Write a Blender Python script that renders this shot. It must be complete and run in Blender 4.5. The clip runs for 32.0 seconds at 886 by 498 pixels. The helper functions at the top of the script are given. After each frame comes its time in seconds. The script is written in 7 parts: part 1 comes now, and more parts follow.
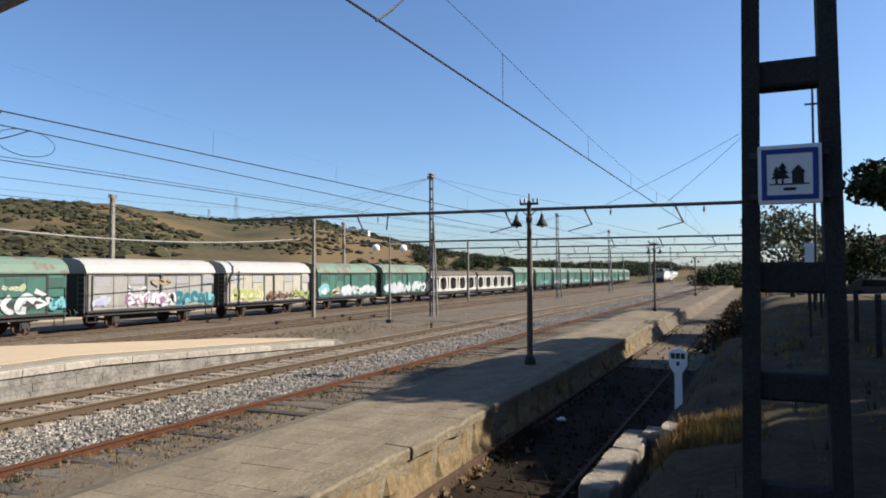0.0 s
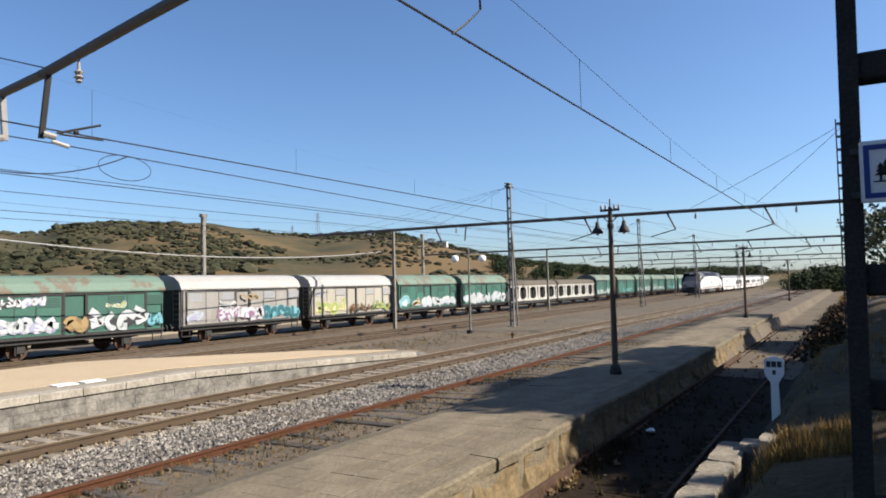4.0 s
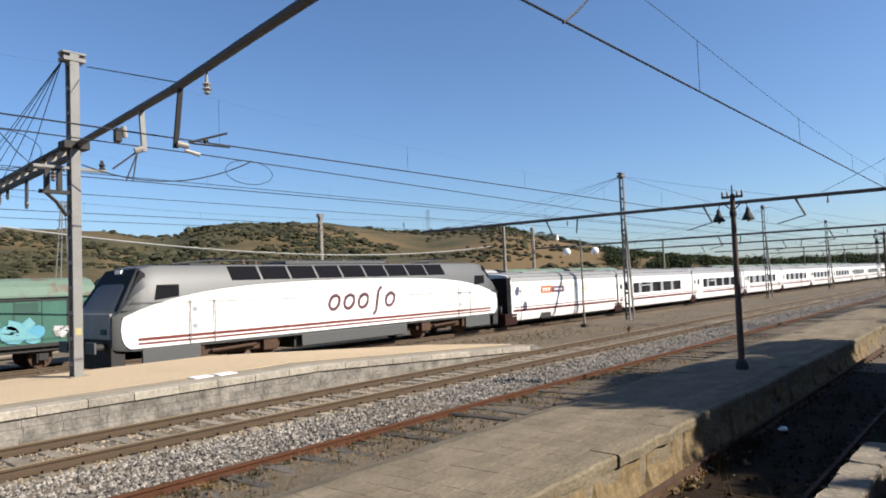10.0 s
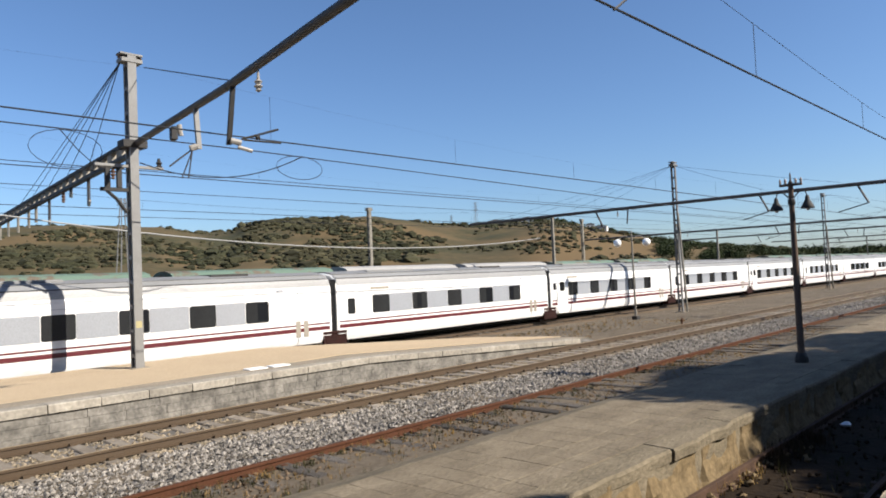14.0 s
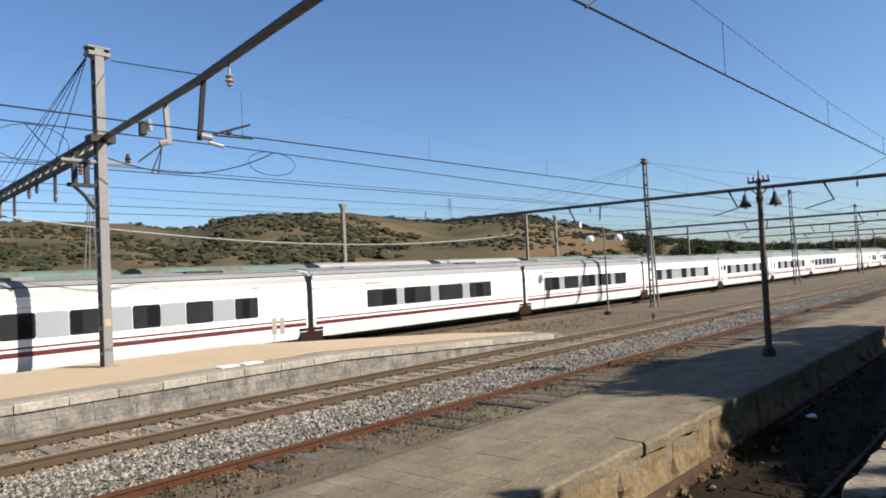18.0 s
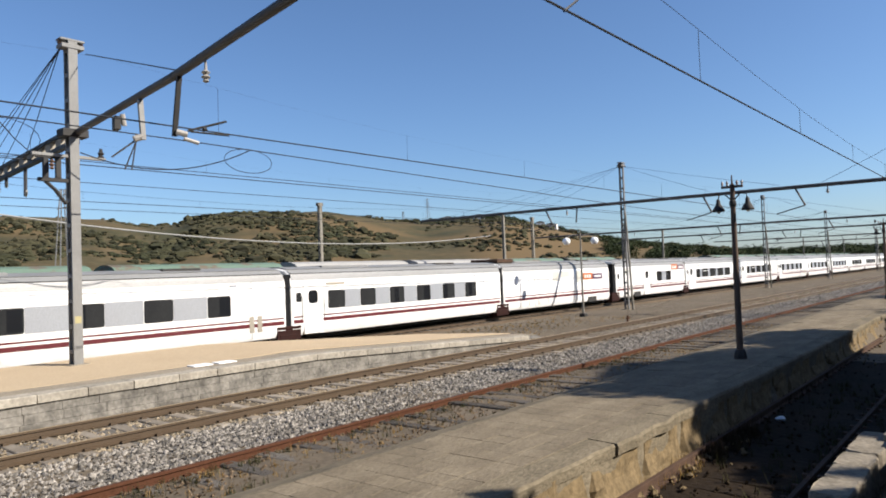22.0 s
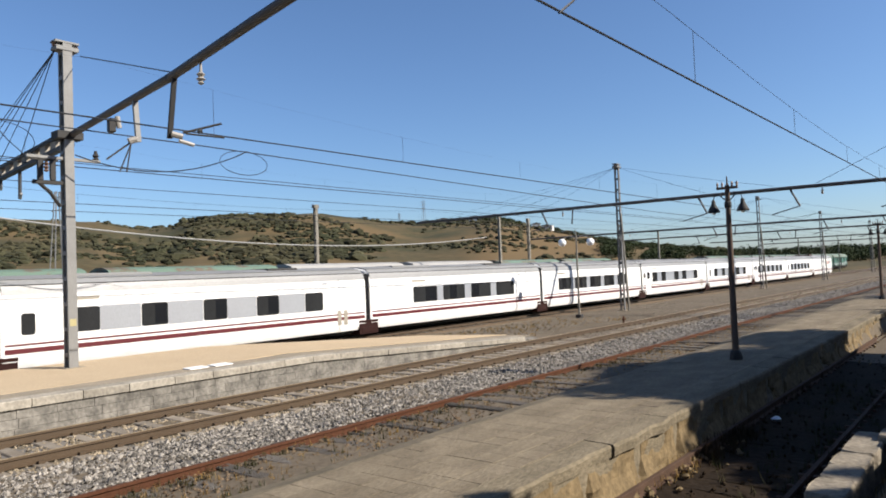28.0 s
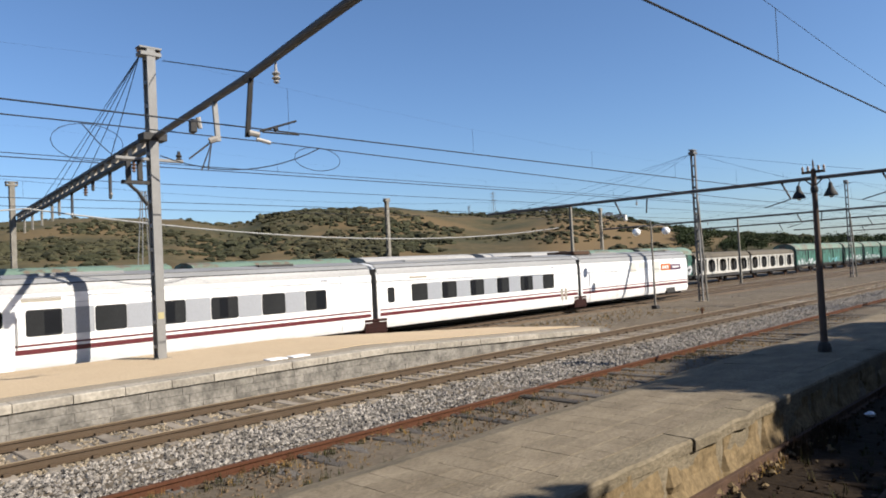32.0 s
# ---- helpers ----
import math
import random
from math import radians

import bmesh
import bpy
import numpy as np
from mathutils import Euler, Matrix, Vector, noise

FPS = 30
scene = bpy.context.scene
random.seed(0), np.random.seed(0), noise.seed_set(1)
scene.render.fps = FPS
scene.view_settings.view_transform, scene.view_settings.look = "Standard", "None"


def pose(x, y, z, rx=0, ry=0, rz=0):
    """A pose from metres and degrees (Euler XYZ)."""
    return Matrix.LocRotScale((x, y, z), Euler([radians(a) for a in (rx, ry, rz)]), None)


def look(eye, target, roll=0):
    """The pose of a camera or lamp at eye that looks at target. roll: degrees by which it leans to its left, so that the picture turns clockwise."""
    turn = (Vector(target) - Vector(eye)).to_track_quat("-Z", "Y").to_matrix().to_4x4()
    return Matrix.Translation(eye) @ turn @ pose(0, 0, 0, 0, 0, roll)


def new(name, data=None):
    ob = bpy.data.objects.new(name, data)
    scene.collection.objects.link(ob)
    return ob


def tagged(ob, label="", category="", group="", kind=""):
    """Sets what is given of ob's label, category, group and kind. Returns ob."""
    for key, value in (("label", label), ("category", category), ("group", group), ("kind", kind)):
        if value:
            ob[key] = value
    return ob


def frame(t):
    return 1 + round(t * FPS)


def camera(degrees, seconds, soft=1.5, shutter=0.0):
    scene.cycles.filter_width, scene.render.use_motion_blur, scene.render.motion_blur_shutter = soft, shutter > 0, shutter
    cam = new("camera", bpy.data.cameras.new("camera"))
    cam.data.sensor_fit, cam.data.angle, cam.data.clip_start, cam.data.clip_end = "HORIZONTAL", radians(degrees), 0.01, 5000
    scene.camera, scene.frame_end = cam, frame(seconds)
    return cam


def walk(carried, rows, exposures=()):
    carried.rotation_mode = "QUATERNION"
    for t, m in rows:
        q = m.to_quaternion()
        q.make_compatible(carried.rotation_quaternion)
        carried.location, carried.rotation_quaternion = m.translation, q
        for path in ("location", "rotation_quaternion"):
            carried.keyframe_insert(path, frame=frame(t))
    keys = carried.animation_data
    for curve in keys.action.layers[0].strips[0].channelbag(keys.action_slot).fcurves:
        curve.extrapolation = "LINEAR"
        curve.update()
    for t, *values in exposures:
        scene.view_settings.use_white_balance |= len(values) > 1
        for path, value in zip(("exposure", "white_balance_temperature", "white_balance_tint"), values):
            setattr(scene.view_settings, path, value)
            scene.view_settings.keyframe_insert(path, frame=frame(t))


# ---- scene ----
cam = camera(64.4, 32.0, soft=1.85)
PATH = [
    (0.0, pose(0.020, 0.010, 2.58, 91.94, 0.14, 24.17)),
    (0.5, pose(0.012, 0.006, 2.58, 92.08, 0.73, 25.63)),
    (1.0, pose(0.007, 0.004, 2.58, 92.58, 1.48, 26.62)),
    (1.5, pose(0.004, 0.002, 2.58, 92.88, 1.68, 27.25)),
    (2.0, pose(0.001, 0.001, 2.58, 92.93, 1.63, 27.73)),
    (2.5, pose(-0.003, -0.002, 2.58, 92.90, 1.39, 28.65)),
    (3.0, pose(-0.008, -0.004, 2.58, 92.92, 1.49, 29.58)),
    (3.5, pose(-0.010, -0.006, 2.58, 92.83, 1.46, 29.98)),
    (5.5, pose(-0.024, -0.014, 2.58, 93.13, 1.39, 32.76)),
    (6.0, pose(-0.024, -0.014, 2.58, 92.84, 2.33, 32.78)),
    (6.5, pose(-0.033, -0.020, 2.58, 92.86, 2.38, 34.68)),
    (7.0, pose(-0.042, -0.027, 2.58, 92.62, 1.78, 36.61)),
    (7.5, pose(-0.048, -0.031, 2.58, 92.52, 1.75, 37.95)),
    (8.0, pose(-0.051, -0.033, 2.58, 93.18, 2.12, 38.55)),
    (8.5, pose(-0.053, -0.035, 2.58, 93.32, 2.51, 38.96)),
    (9.0, pose(-0.053, -0.035, 2.58, 93.19, 2.53, 39.07)),
    (9.5, pose(-0.052, -0.035, 2.58, 93.00, 2.46, 38.92)),
    (10.0, pose(-0.055, -0.037, 2.58, 92.68, 2.22, 39.56)),
    (10.5, pose(-0.062, -0.043, 2.58, 92.55, 2.54, 41.16)),
    (11.0, pose(-0.069, -0.049, 2.58, 92.42, 2.62, 42.70)),
    (11.5, pose(-0.072, -0.052, 2.58, 92.51, 2.56, 43.41)),
    (12.0, pose(-0.074, -0.053, 2.58, 92.69, 2.67, 43.87)),
    (12.5, pose(-0.074, -0.054, 2.58, 92.81, 2.52, 43.97)),
    (13.0, pose(-0.075, -0.054, 2.58, 92.59, 2.54, 44.08)),
    (13.5, pose(-0.073, -0.052, 2.58, 92.52, 2.51, 43.57)),
    (14.0, pose(-0.072, -0.052, 2.58, 92.24, 2.55, 43.48)),
    (14.5, pose(-0.071, -0.050, 2.58, 92.07, 2.56, 43.10)),
    (16.5, pose(-0.067, -0.047, 2.58, 91.91, 2.43, 42.19)),
    (17.0, pose(-0.066, -0.046, 2.58, 91.90, 2.59, 42.05)),
    (17.5, pose(-0.064, -0.045, 2.58, 91.86, 2.78, 41.57)),
    (18.0, pose(-0.063, -0.044, 2.58, 91.84, 2.72, 41.39)),
    (18.5, pose(-0.063, -0.043, 2.58, 91.85, 2.65, 41.24)),
    (19.0, pose(-0.061, -0.042, 2.58, 92.07, 2.51, 40.89)),
    (19.5, pose(-0.062, -0.042, 2.58, 92.07, 2.57, 40.99)),
    (20.0, pose(-0.061, -0.042, 2.58, 92.23, 2.63, 40.85)),
    (20.5, pose(-0.059, -0.040, 2.58, 91.93, 2.24, 40.35)),
    (21.0, pose(-0.057, -0.038, 2.58, 91.89, 2.13, 39.96)),
    (21.5, pose(-0.055, -0.037, 2.58, 91.99, 2.16, 39.53)),
    (22.0, pose(-0.055, -0.037, 2.58, 91.80, 2.07, 39.51)),
    (22.5, pose(-0.055, -0.036, 2.58, 91.72, 2.13, 39.38)),
    (23.0, pose(-0.055, -0.037, 2.58, 91.90, 2.24, 39.46)),
    (23.5, pose(-0.055, -0.037, 2.58, 91.98, 2.48, 39.45)),
    (24.0, pose(-0.055, -0.037, 2.58, 91.97, 2.53, 39.61)),
    (24.5, pose(-0.055, -0.037, 2.58, 92.02, 2.53, 39.53)),
    (25.0, pose(-0.056, -0.037, 2.58, 91.94, 2.45, 39.65)),
    (25.5, pose(-0.056, -0.037, 2.58, 92.11, 2.61, 39.64)),
    (27.5, pose(-0.054, -0.036, 2.58, 91.80, 2.31, 39.18)),
    (28.0, pose(-0.054, -0.036, 2.58, 91.92, 2.23, 39.19)),
    (28.5, pose(-0.053, -0.035, 2.58, 92.15, 2.34, 38.97)),
    (29.0, pose(-0.053, -0.035, 2.58, 92.09, 2.25, 39.04)),
    (29.5, pose(-0.053, -0.035, 2.58, 91.92, 2.27, 38.95)),
    (30.0, pose(-0.052, -0.035, 2.58, 91.85, 2.12, 38.92)),
    (30.5, pose(-0.054, -0.036, 2.58, 91.86, 2.21, 39.24)),
    (31.0, pose(-0.058, -0.039, 2.58, 91.72, 2.47, 40.23)),
    (31.5, pose(-0.066, -0.047, 2.58, 91.58, 2.68, 42.12)),
    (32.0, pose(-0.078, -0.058, 2.58, 91.52, 2.85, 44.94)),
]
walk(cam, PATH, [(0, 1.07, 6350, 11), (7, 1.05, 6350, 11), (11, 0.94, 6350, 11), (32, 0.91, 6350, 11)])

# ---- light ----
SUN_TO = Vector((0.903 * math.cos(radians(36)), 0.429 * math.cos(radians(36)), math.sin(radians(36))))
world = bpy.data.worlds.new("sky")
scene.world = world
world.use_nodes = True
wn = world.node_tree
wn.nodes.clear()
w_out = wn.nodes.new("ShaderNodeOutputWorld")
w_bg = wn.nodes.new("ShaderNodeBackground")
w_sky = wn.nodes.new("ShaderNodeTexSky")
w_sky.sky_type = "NISHITA"
w_sky.sun_disc = False
w_sky.sun_elevation = radians(36)
w_sky.sun_rotation = math.atan2(SUN_TO.x, SUN_TO.y)
w_sky.altitude = 350
w_sky.air_density = 1.0
w_sky.dust_density = 1.0
w_sky.ozone_density = 6.5
w_bg.inputs["Strength"].default_value = 0.0775
wn.links.new(w_sky.outputs["Color"], w_bg.inputs["Color"])
wn.links.new(w_bg.outputs["Background"], w_out.inputs["Surface"])

sun = new("sun", bpy.data.lights.new("sun", "SUN"))
sun.data.energy = 5.0
sun.data.angle = radians(0.53)
sun.data.color = (1.0, 0.92, 0.8)
sun.matrix_world = look(SUN_TO * 100, (0, 0, 0))


# ---- materials ----
def mat(name, col, rough=0.7, metal=0.0, col2=None, scale=3.0, amount=0.5, bump=0.0, fine=40.0, island=0.0, per_object=0.0, spec=0.5, stretch=(1, 1, 1), mid=0.5, soft=0.18, transmission=0.0, fixed=False):
    """Principled surface with two scales of stains and grain."""
    m = bpy.data.materials.new(name)
    m.use_nodes = True
    nt = m.node_tree
    bsdf = nt.nodes["Principled BSDF"]
    bsdf.inputs["Roughness"].default_value = rough
    bsdf.inputs["Metallic"].default_value = metal
    bsdf.inputs["Specular IOR Level"].default_value = min(spec, 0.12) if rough >= 0.85 else spec
    bsdf.inputs["Transmission Weight"].default_value = transmission
    col2 = col2 or tuple(c * 0.6 for c in col)
    geo = nt.nodes.new("ShaderNodeTexCoord")
    mp = nt.nodes.new("ShaderNodeMapping")
    mp.inputs["Scale"].default_value = stretch
    place = nt.nodes.new("ShaderNodeNewGeometry")
    nt.links.new(place.outputs["Position"] if fixed else geo.outputs["Object"], mp.inputs["Vector"])
    big = nt.nodes.new("ShaderNodeTexNoise")
    big.inputs["Scale"].default_value = scale
    big.inputs["Detail"].default_value = 6
    big.inputs["Roughness"].default_value = 0.65
    small = nt.nodes.new("ShaderNodeTexNoise")
    small.inputs["Scale"].default_value = fine
    small.inputs["Detail"].default_value = 3
    for n in (big, small):
        nt.links.new(mp.outputs["Vector"], n.inputs["Vector"])
    ramp = nt.nodes.new("ShaderNodeMapRange")
    ramp.inputs["From Min"].default_value = mid - soft
    ramp.inputs["From Max"].default_value = mid + soft
    nt.links.new(big.outputs["Fac"], ramp.inputs["Value"])
    mul = nt.nodes.new("ShaderNodeMath")
    mul.operation = "MULTIPLY"
    mul.inputs[1].default_value = amount
    nt.links.new(ramp.outputs["Result"], mul.inputs[0])
    mix = nt.nodes.new("ShaderNodeMix")
    mix.data_type = "RGBA"
    mix.inputs["A"].default_value = (*col, 1)
    mix.inputs["B"].default_value = (*col2, 1)
    nt.links.new(mul.outputs["Value"], mix.inputs["Factor"])
    grain = nt.nodes.new("ShaderNodeMapRange")
    grain.inputs["From Min"].default_value = 0.25
    grain.inputs["From Max"].default_value = 0.75
    grain.inputs["To Min"].default_value = 1 - 0.25 * min(1, amount + 0.2)
    grain.inputs["To Max"].default_value = 1 + 0.25 * min(1, amount + 0.2)
    nt.links.new(small.outputs["Fac"], grain.inputs["Value"])
    hsv = nt.nodes.new("ShaderNodeHueSaturation")
    nt.links.new(mix.outputs["Result"], hsv.inputs["Color"])
    last = grain.outputs["Result"]
    for amount_r, kind in ((island, "g"), (per_object, "o")):
        if amount_r:
            src = nt.nodes.new("ShaderNodeNewGeometry" if kind == "g" else "ShaderNodeObjectInfo")
            rr = nt.nodes.new("ShaderNodeMapRange")
            rr.inputs["To Min"].default_value = 1 - amount_r
            rr.inputs["To Max"].default_value = 1 + amount_r
            nt.links.new(src.outputs["Random Per Island" if kind == "g" else "Random"], rr.inputs["Value"])
            mm = nt.nodes.new("ShaderNodeMath")
            mm.operation = "MULTIPLY"
            nt.links.new(last, mm.inputs[0])
            nt.links.new(rr.outputs["Result"], mm.inputs[1])
            last = mm.outputs["Value"]
    nt.links.new(last, hsv.inputs["Value"])
    nt.links.new(hsv.outputs["Color"], bsdf.inputs["Base Color"])
    if bump:
        bp = nt.nodes.new("ShaderNodeBump")
        bp.inputs["Strength"].default_value = bump
        bp.inputs["Distance"].default_value = 0.03
        nt.links.new(small.outputs["Fac"], bp.inputs["Height"])
        nt.links.new(bp.outputs["Normal"], bsdf.inputs["Normal"])
    return m


M_DIRT = mat("dry_dirt", (0.132, 0.107, 0.0774), 0.95, col2=(0.0836, 0.0669, 0.0466), scale=0.35, amount=0.9, bump=0.5, fine=9)
# Next two: bay earth and bank litter, darkened to stand for deep shade.
M_SHADE_EARTH = mat("earth_darkened_for_shade", (0.025, 0.016, 0.0085), 0.98, col2=(0.011, 0.0075, 0.0045), scale=0.8, amount=0.9, bump=0.8, fine=11)
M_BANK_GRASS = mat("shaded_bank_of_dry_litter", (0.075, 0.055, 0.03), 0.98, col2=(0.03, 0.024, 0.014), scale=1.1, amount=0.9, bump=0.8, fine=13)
M_BALLAST = mat("ballast_grey", (0.162, 0.146, 0.126), 0.95, col2=(0.0782, 0.0714, 0.0624), scale=1.2, amount=0.6, bump=1.0, fine=16)
M_STONE = mat("ballast_stone", (0.223, 0.203, 0.176), 0.9, col2=(0.1, 0.088, 0.0752), scale=2, amount=0.5, island=0.6, fine=30)
M_STONE_TAN = mat("rust_stained_ballast_stone", (0.238, 0.195, 0.136), 0.92, col2=(0.123, 0.095, 0.0616), scale=2, amount=0.5, island=0.5, fine=30)
M_STONE_BROWN = mat("old_ballast_stone", (0.125, 0.09, 0.058), 0.95, col2=(0.07, 0.05, 0.033), scale=2, amount=0.6, island=0.5, fine=30)
M_RAIL = mat("worn_rail_steel", (0.0686, 0.044, 0.0229), 0.6, 0.1, col2=(0.0484, 0.0299, 0.0158), scale=1.5, amount=0.6)
M_RAIL_RUST = mat("rusty_rail", (0.0836, 0.0368, 0.0201), 0.85, 0.1, col2=(0.0669, 0.0279, 0.0157), scale=2.0, amount=0.7)
M_RAIL_TOP = mat("polished_rail_head", (0.246, 0.18, 0.0968), 0.45, 0.2, col2=(0.176, 0.128, 0.0704), scale=2, amount=0.4)
M_SLEEPER = mat("oiled_wood_sleeper", (0.0722, 0.0625, 0.0528), 0.9, col2=(0.114, 0.104, 0.0898), scale=3, amount=0.8, bump=0.5, per_object=0.35, stretch=(1, 6, 1), fixed=True)
M_CONC_SLP = mat("concrete_sleeper", (0.273, 0.238, 0.189), 0.9, col2=(0.141, 0.114, 0.088), scale=4, amount=0.75, per_object=0.25, fixed=True)
M_PLAT = mat("old_concrete_paving", (0.172, 0.142, 0.097), 0.95, col2=(0.1, 0.083, 0.057), scale=1.6, amount=0.9, bump=0.6, fine=20, stretch=(1.4, 0.5, 1), soft=0.14, fixed=True)
M_TILE = mat("worn_paving_tile", (0.1852, 0.1525, 0.1065), 0.95, col2=(0.1166, 0.09341, 0.06406), scale=1.1, amount=0.85, bump=0.5, fine=24, island=0.1, per_object=0.1, stretch=(1.6, 0.6, 1), fixed=True)
M_EDGE = mat("warm_concrete_edge", (0.184, 0.134, 0.0725), 0.95, col2=(0.0942, 0.0697, 0.0391), scale=4.5, amount=0.85, bump=0.5, fine=12)
M_SAND = mat("sandy_platform_top", (0.407, 0.318, 0.209), 0.97, col2=(0.343, 0.263, 0.171), scale=0.5, amount=0.5, bump=0.2, fine=25)
M_COPING = mat("grey_coping_stone", (0.223, 0.206, 0.172), 0.9, col2=(0.128, 0.117, 0.0977), scale=2.6, amount=0.85, bump=0.4, fine=20, per_object=0.15, fixed=True)
M_COPE = mat("pale_platform_coping", (0.326, 0.295, 0.242), 0.9, col2=(0.176, 0.158, 0.13), scale=2.2, amount=0.8, bump=0.4, fine=14, per_object=0.14, fixed=True)
M_MARGIN = mat("sanded_margin", (0.268, 0.223, 0.162), 0.95, col2=(0.184, 0.162, 0.122), scale=1.2, amount=0.8, bump=0.3, fine=18)
M_BLOCK = mat("weathered_block_wall", (0.225, 0.208, 0.18), 0.95, col2=(0.095, 0.088, 0.077), scale=2.6, amount=0.95, bump=0.5, fine=14, per_object=0.07, soft=0.15, fixed=True)
# Stone colour raised in place of the sun patch that misses the kerb.
M_KERB = mat("worn_kerb_paled_for_sun", (0.25, 0.215, 0.165), 0.95, col2=(0.11, 0.095, 0.073), scale=3, amount=0.85, bump=0.5, fine=16, fixed=True)
M_WHITE = mat("white_paint", (0.8, 0.8, 0.78), 0.6, amount=0.05, scale=2)
M_CAR_WHITE = mat("white_train_paint", (0.74, 0.735, 0.715), 0.35, col2=(0.62, 0.6, 0.55), scale=0.8, amount=0.4, fine=6, stretch=(1, 0.4, 1))
M_CAR_GREY = mat("light_grey_train_paint", (0.267, 0.28, 0.298), 0.35, col2=(0.229, 0.235, 0.254), scale=1, amount=0.4)
M_CANT = mat("dusty_grey_cant_paint", (0.22, 0.22, 0.216), 0.5, col2=(0.167, 0.167, 0.158), scale=1.2, amount=0.6, stretch=(1, 0.3, 1))
M_CAR_ROOF = mat("grey_train_roof", (0.2, 0.2, 0.195), 0.6, col2=(0.12, 0.12, 0.115), scale=0.8, amount=0.6)
M_STRIPE = mat("dark_red_stripe", (0.0889, 0.01, 0.0139), 0.4, amount=0.15)
M_STRIPE_OR = mat("red_orange_stripe", (0.122, 0.0251, 0.0201), 0.4, amount=0.15)
M_GLASS = mat("dark_tinted_glass", (0.01, 0.011, 0.013), 0.12, amount=0.05, spec=0.28)
M_PANE = mat("grey_tinted_pane", (0.026, 0.027, 0.028), 0.15, col2=(0.016, 0.017, 0.018), scale=1.2, amount=0.6, spec=0.22)
M_SCREEN = mat("dark_windscreen", (0.006, 0.006, 0.008), 0.4, amount=0.05, spec=0.04)
M_COVER = mat("rusty_red_cover", (0.028, 0.011, 0.009), 0.8, col2=(0.015, 0.009, 0.008), scale=4, amount=0.6, spec=0.1)
M_RUBBER = mat("black_rubber", (0.012, 0.012, 0.013), 0.9, amount=0.3, spec=0.1)
M_UNDER = mat("brown_brake_dust", (0.055, 0.035, 0.025), 0.9, col2=(0.1, 0.06, 0.04), scale=4, amount=0.6)
# Black steel; on wagon ends and carrier insides it stands for shade.
M_BLACK = mat("sooty_steel_and_shade_black", (0.014, 0.0135, 0.013), 0.75, col2=(0.03, 0.025, 0.02), scale=5, amount=0.6)
M_LOCO_GREY = mat("mid_grey_loco_paint", (0.0697, 0.0725, 0.0725), 0.5, col2=(0.0558, 0.058, 0.058), scale=1, amount=0.4)
# Grey raised to stand for light a sloping nose catches; this one is upright.
M_NOSE = mat("grimy_nose_lightened", (0.299, 0.299, 0.29), 0.5, col2=(0.194, 0.189, 0.18), scale=3, amount=0.7)
M_GREEN = mat("faded_green_wagon_paint", (0.0264, 0.11, 0.0748), 0.6, col2=(0.0202, 0.0704, 0.051), scale=1.3, amount=0.7, per_object=0.12, stretch=(1, 1, 0.3))
M_GREEN_ROOF = mat("chalky_green_roof", (0.101, 0.154, 0.114), 0.75, col2=(0.11, 0.081, 0.0546), scale=0.7, amount=0.9, mid=0.55, soft=0.025)
M_GREYW = mat("grey_wagon_paint", (0.26, 0.25, 0.225), 0.65, col2=(0.165, 0.15, 0.128), scale=1.3, amount=0.7, stretch=(1, 1, 0.3))
M_GREYW_ROOF = mat("pale_grey_roof", (0.32, 0.31, 0.287), 0.7, col2=(0.25, 0.24, 0.225), scale=1, amount=0.7)
M_CREAMW = mat("cream_wagon_paint", (0.33, 0.31, 0.255), 0.65, col2=(0.25, 0.225, 0.175), scale=1.3, amount=0.7, stretch=(1, 1, 0.3))
M_FRAME = mat("chalky_white_frame_paint", (0.405, 0.392, 0.352), 0.65, col2=(0.264, 0.246, 0.207), scale=1.6, amount=0.7)
M_HATCH = mat("beige_hatch_paint", (0.5, 0.485, 0.43), 0.5, col2=(0.42, 0.4, 0.35), scale=2, amount=0.4)
M_DARKGREEN = mat("dark_green_steel", (0.0167, 0.0502, 0.0391), 0.7, amount=0.5)
M_RIB = mat("dark_grey_wagon_steel", (0.06, 0.057, 0.053), 0.7, amount=0.5)
M_TARP = mat("dusty_brown_canopy", (0.11, 0.095, 0.0722), 0.85, col2=(0.0704, 0.0616, 0.0493), scale=1, amount=0.6)
M_MAST = mat("galvanised_mast_steel", (0.19, 0.187, 0.178), 0.65, 0.0, col2=(0.134, 0.131, 0.122), scale=3, amount=0.6)
M_MAST_DARK = mat("dark_catenary_steel", (0.05, 0.052, 0.056), 0.65, 0.0, col2=(0.032, 0.031, 0.032), scale=3, amount=0.6, spec=0.3)
M_BEAM = mat("weathered_portal_tube", (0.085, 0.08, 0.076), 0.65, 0.0, col2=(0.055, 0.05, 0.047), scale=3, amount=0.6, spec=0.3)
M_POST = mat("dull_grey_lattice_steel", (0.13, 0.128, 0.125), 0.7, col2=(0.08, 0.078, 0.075), scale=3, amount=0.6)
# Concrete set near black, so the colour carries the deep shade around it.
M_TOWER = mat("weathered_concrete_shade_dark", (0.05, 0.046, 0.044), 0.9, col2=(0.028, 0.026, 0.025), scale=2, amount=0.8, bump=0.4)
M_WIRE = mat("oxidised_copper_wire", (0.022, 0.025, 0.03), 0.75, 0.0, amount=0.2, spec=0.2)
M_CABLE = mat("pale_cable", (0.279, 0.274, 0.256), 0.7, amount=0.2)
M_INSUL = mat("brown_porcelain", (0.16, 0.1, 0.07), 0.3, amount=0.3)
M_INSUL_W = mat("grey_porcelain", (0.3, 0.28, 0.25), 0.35, amount=0.3)
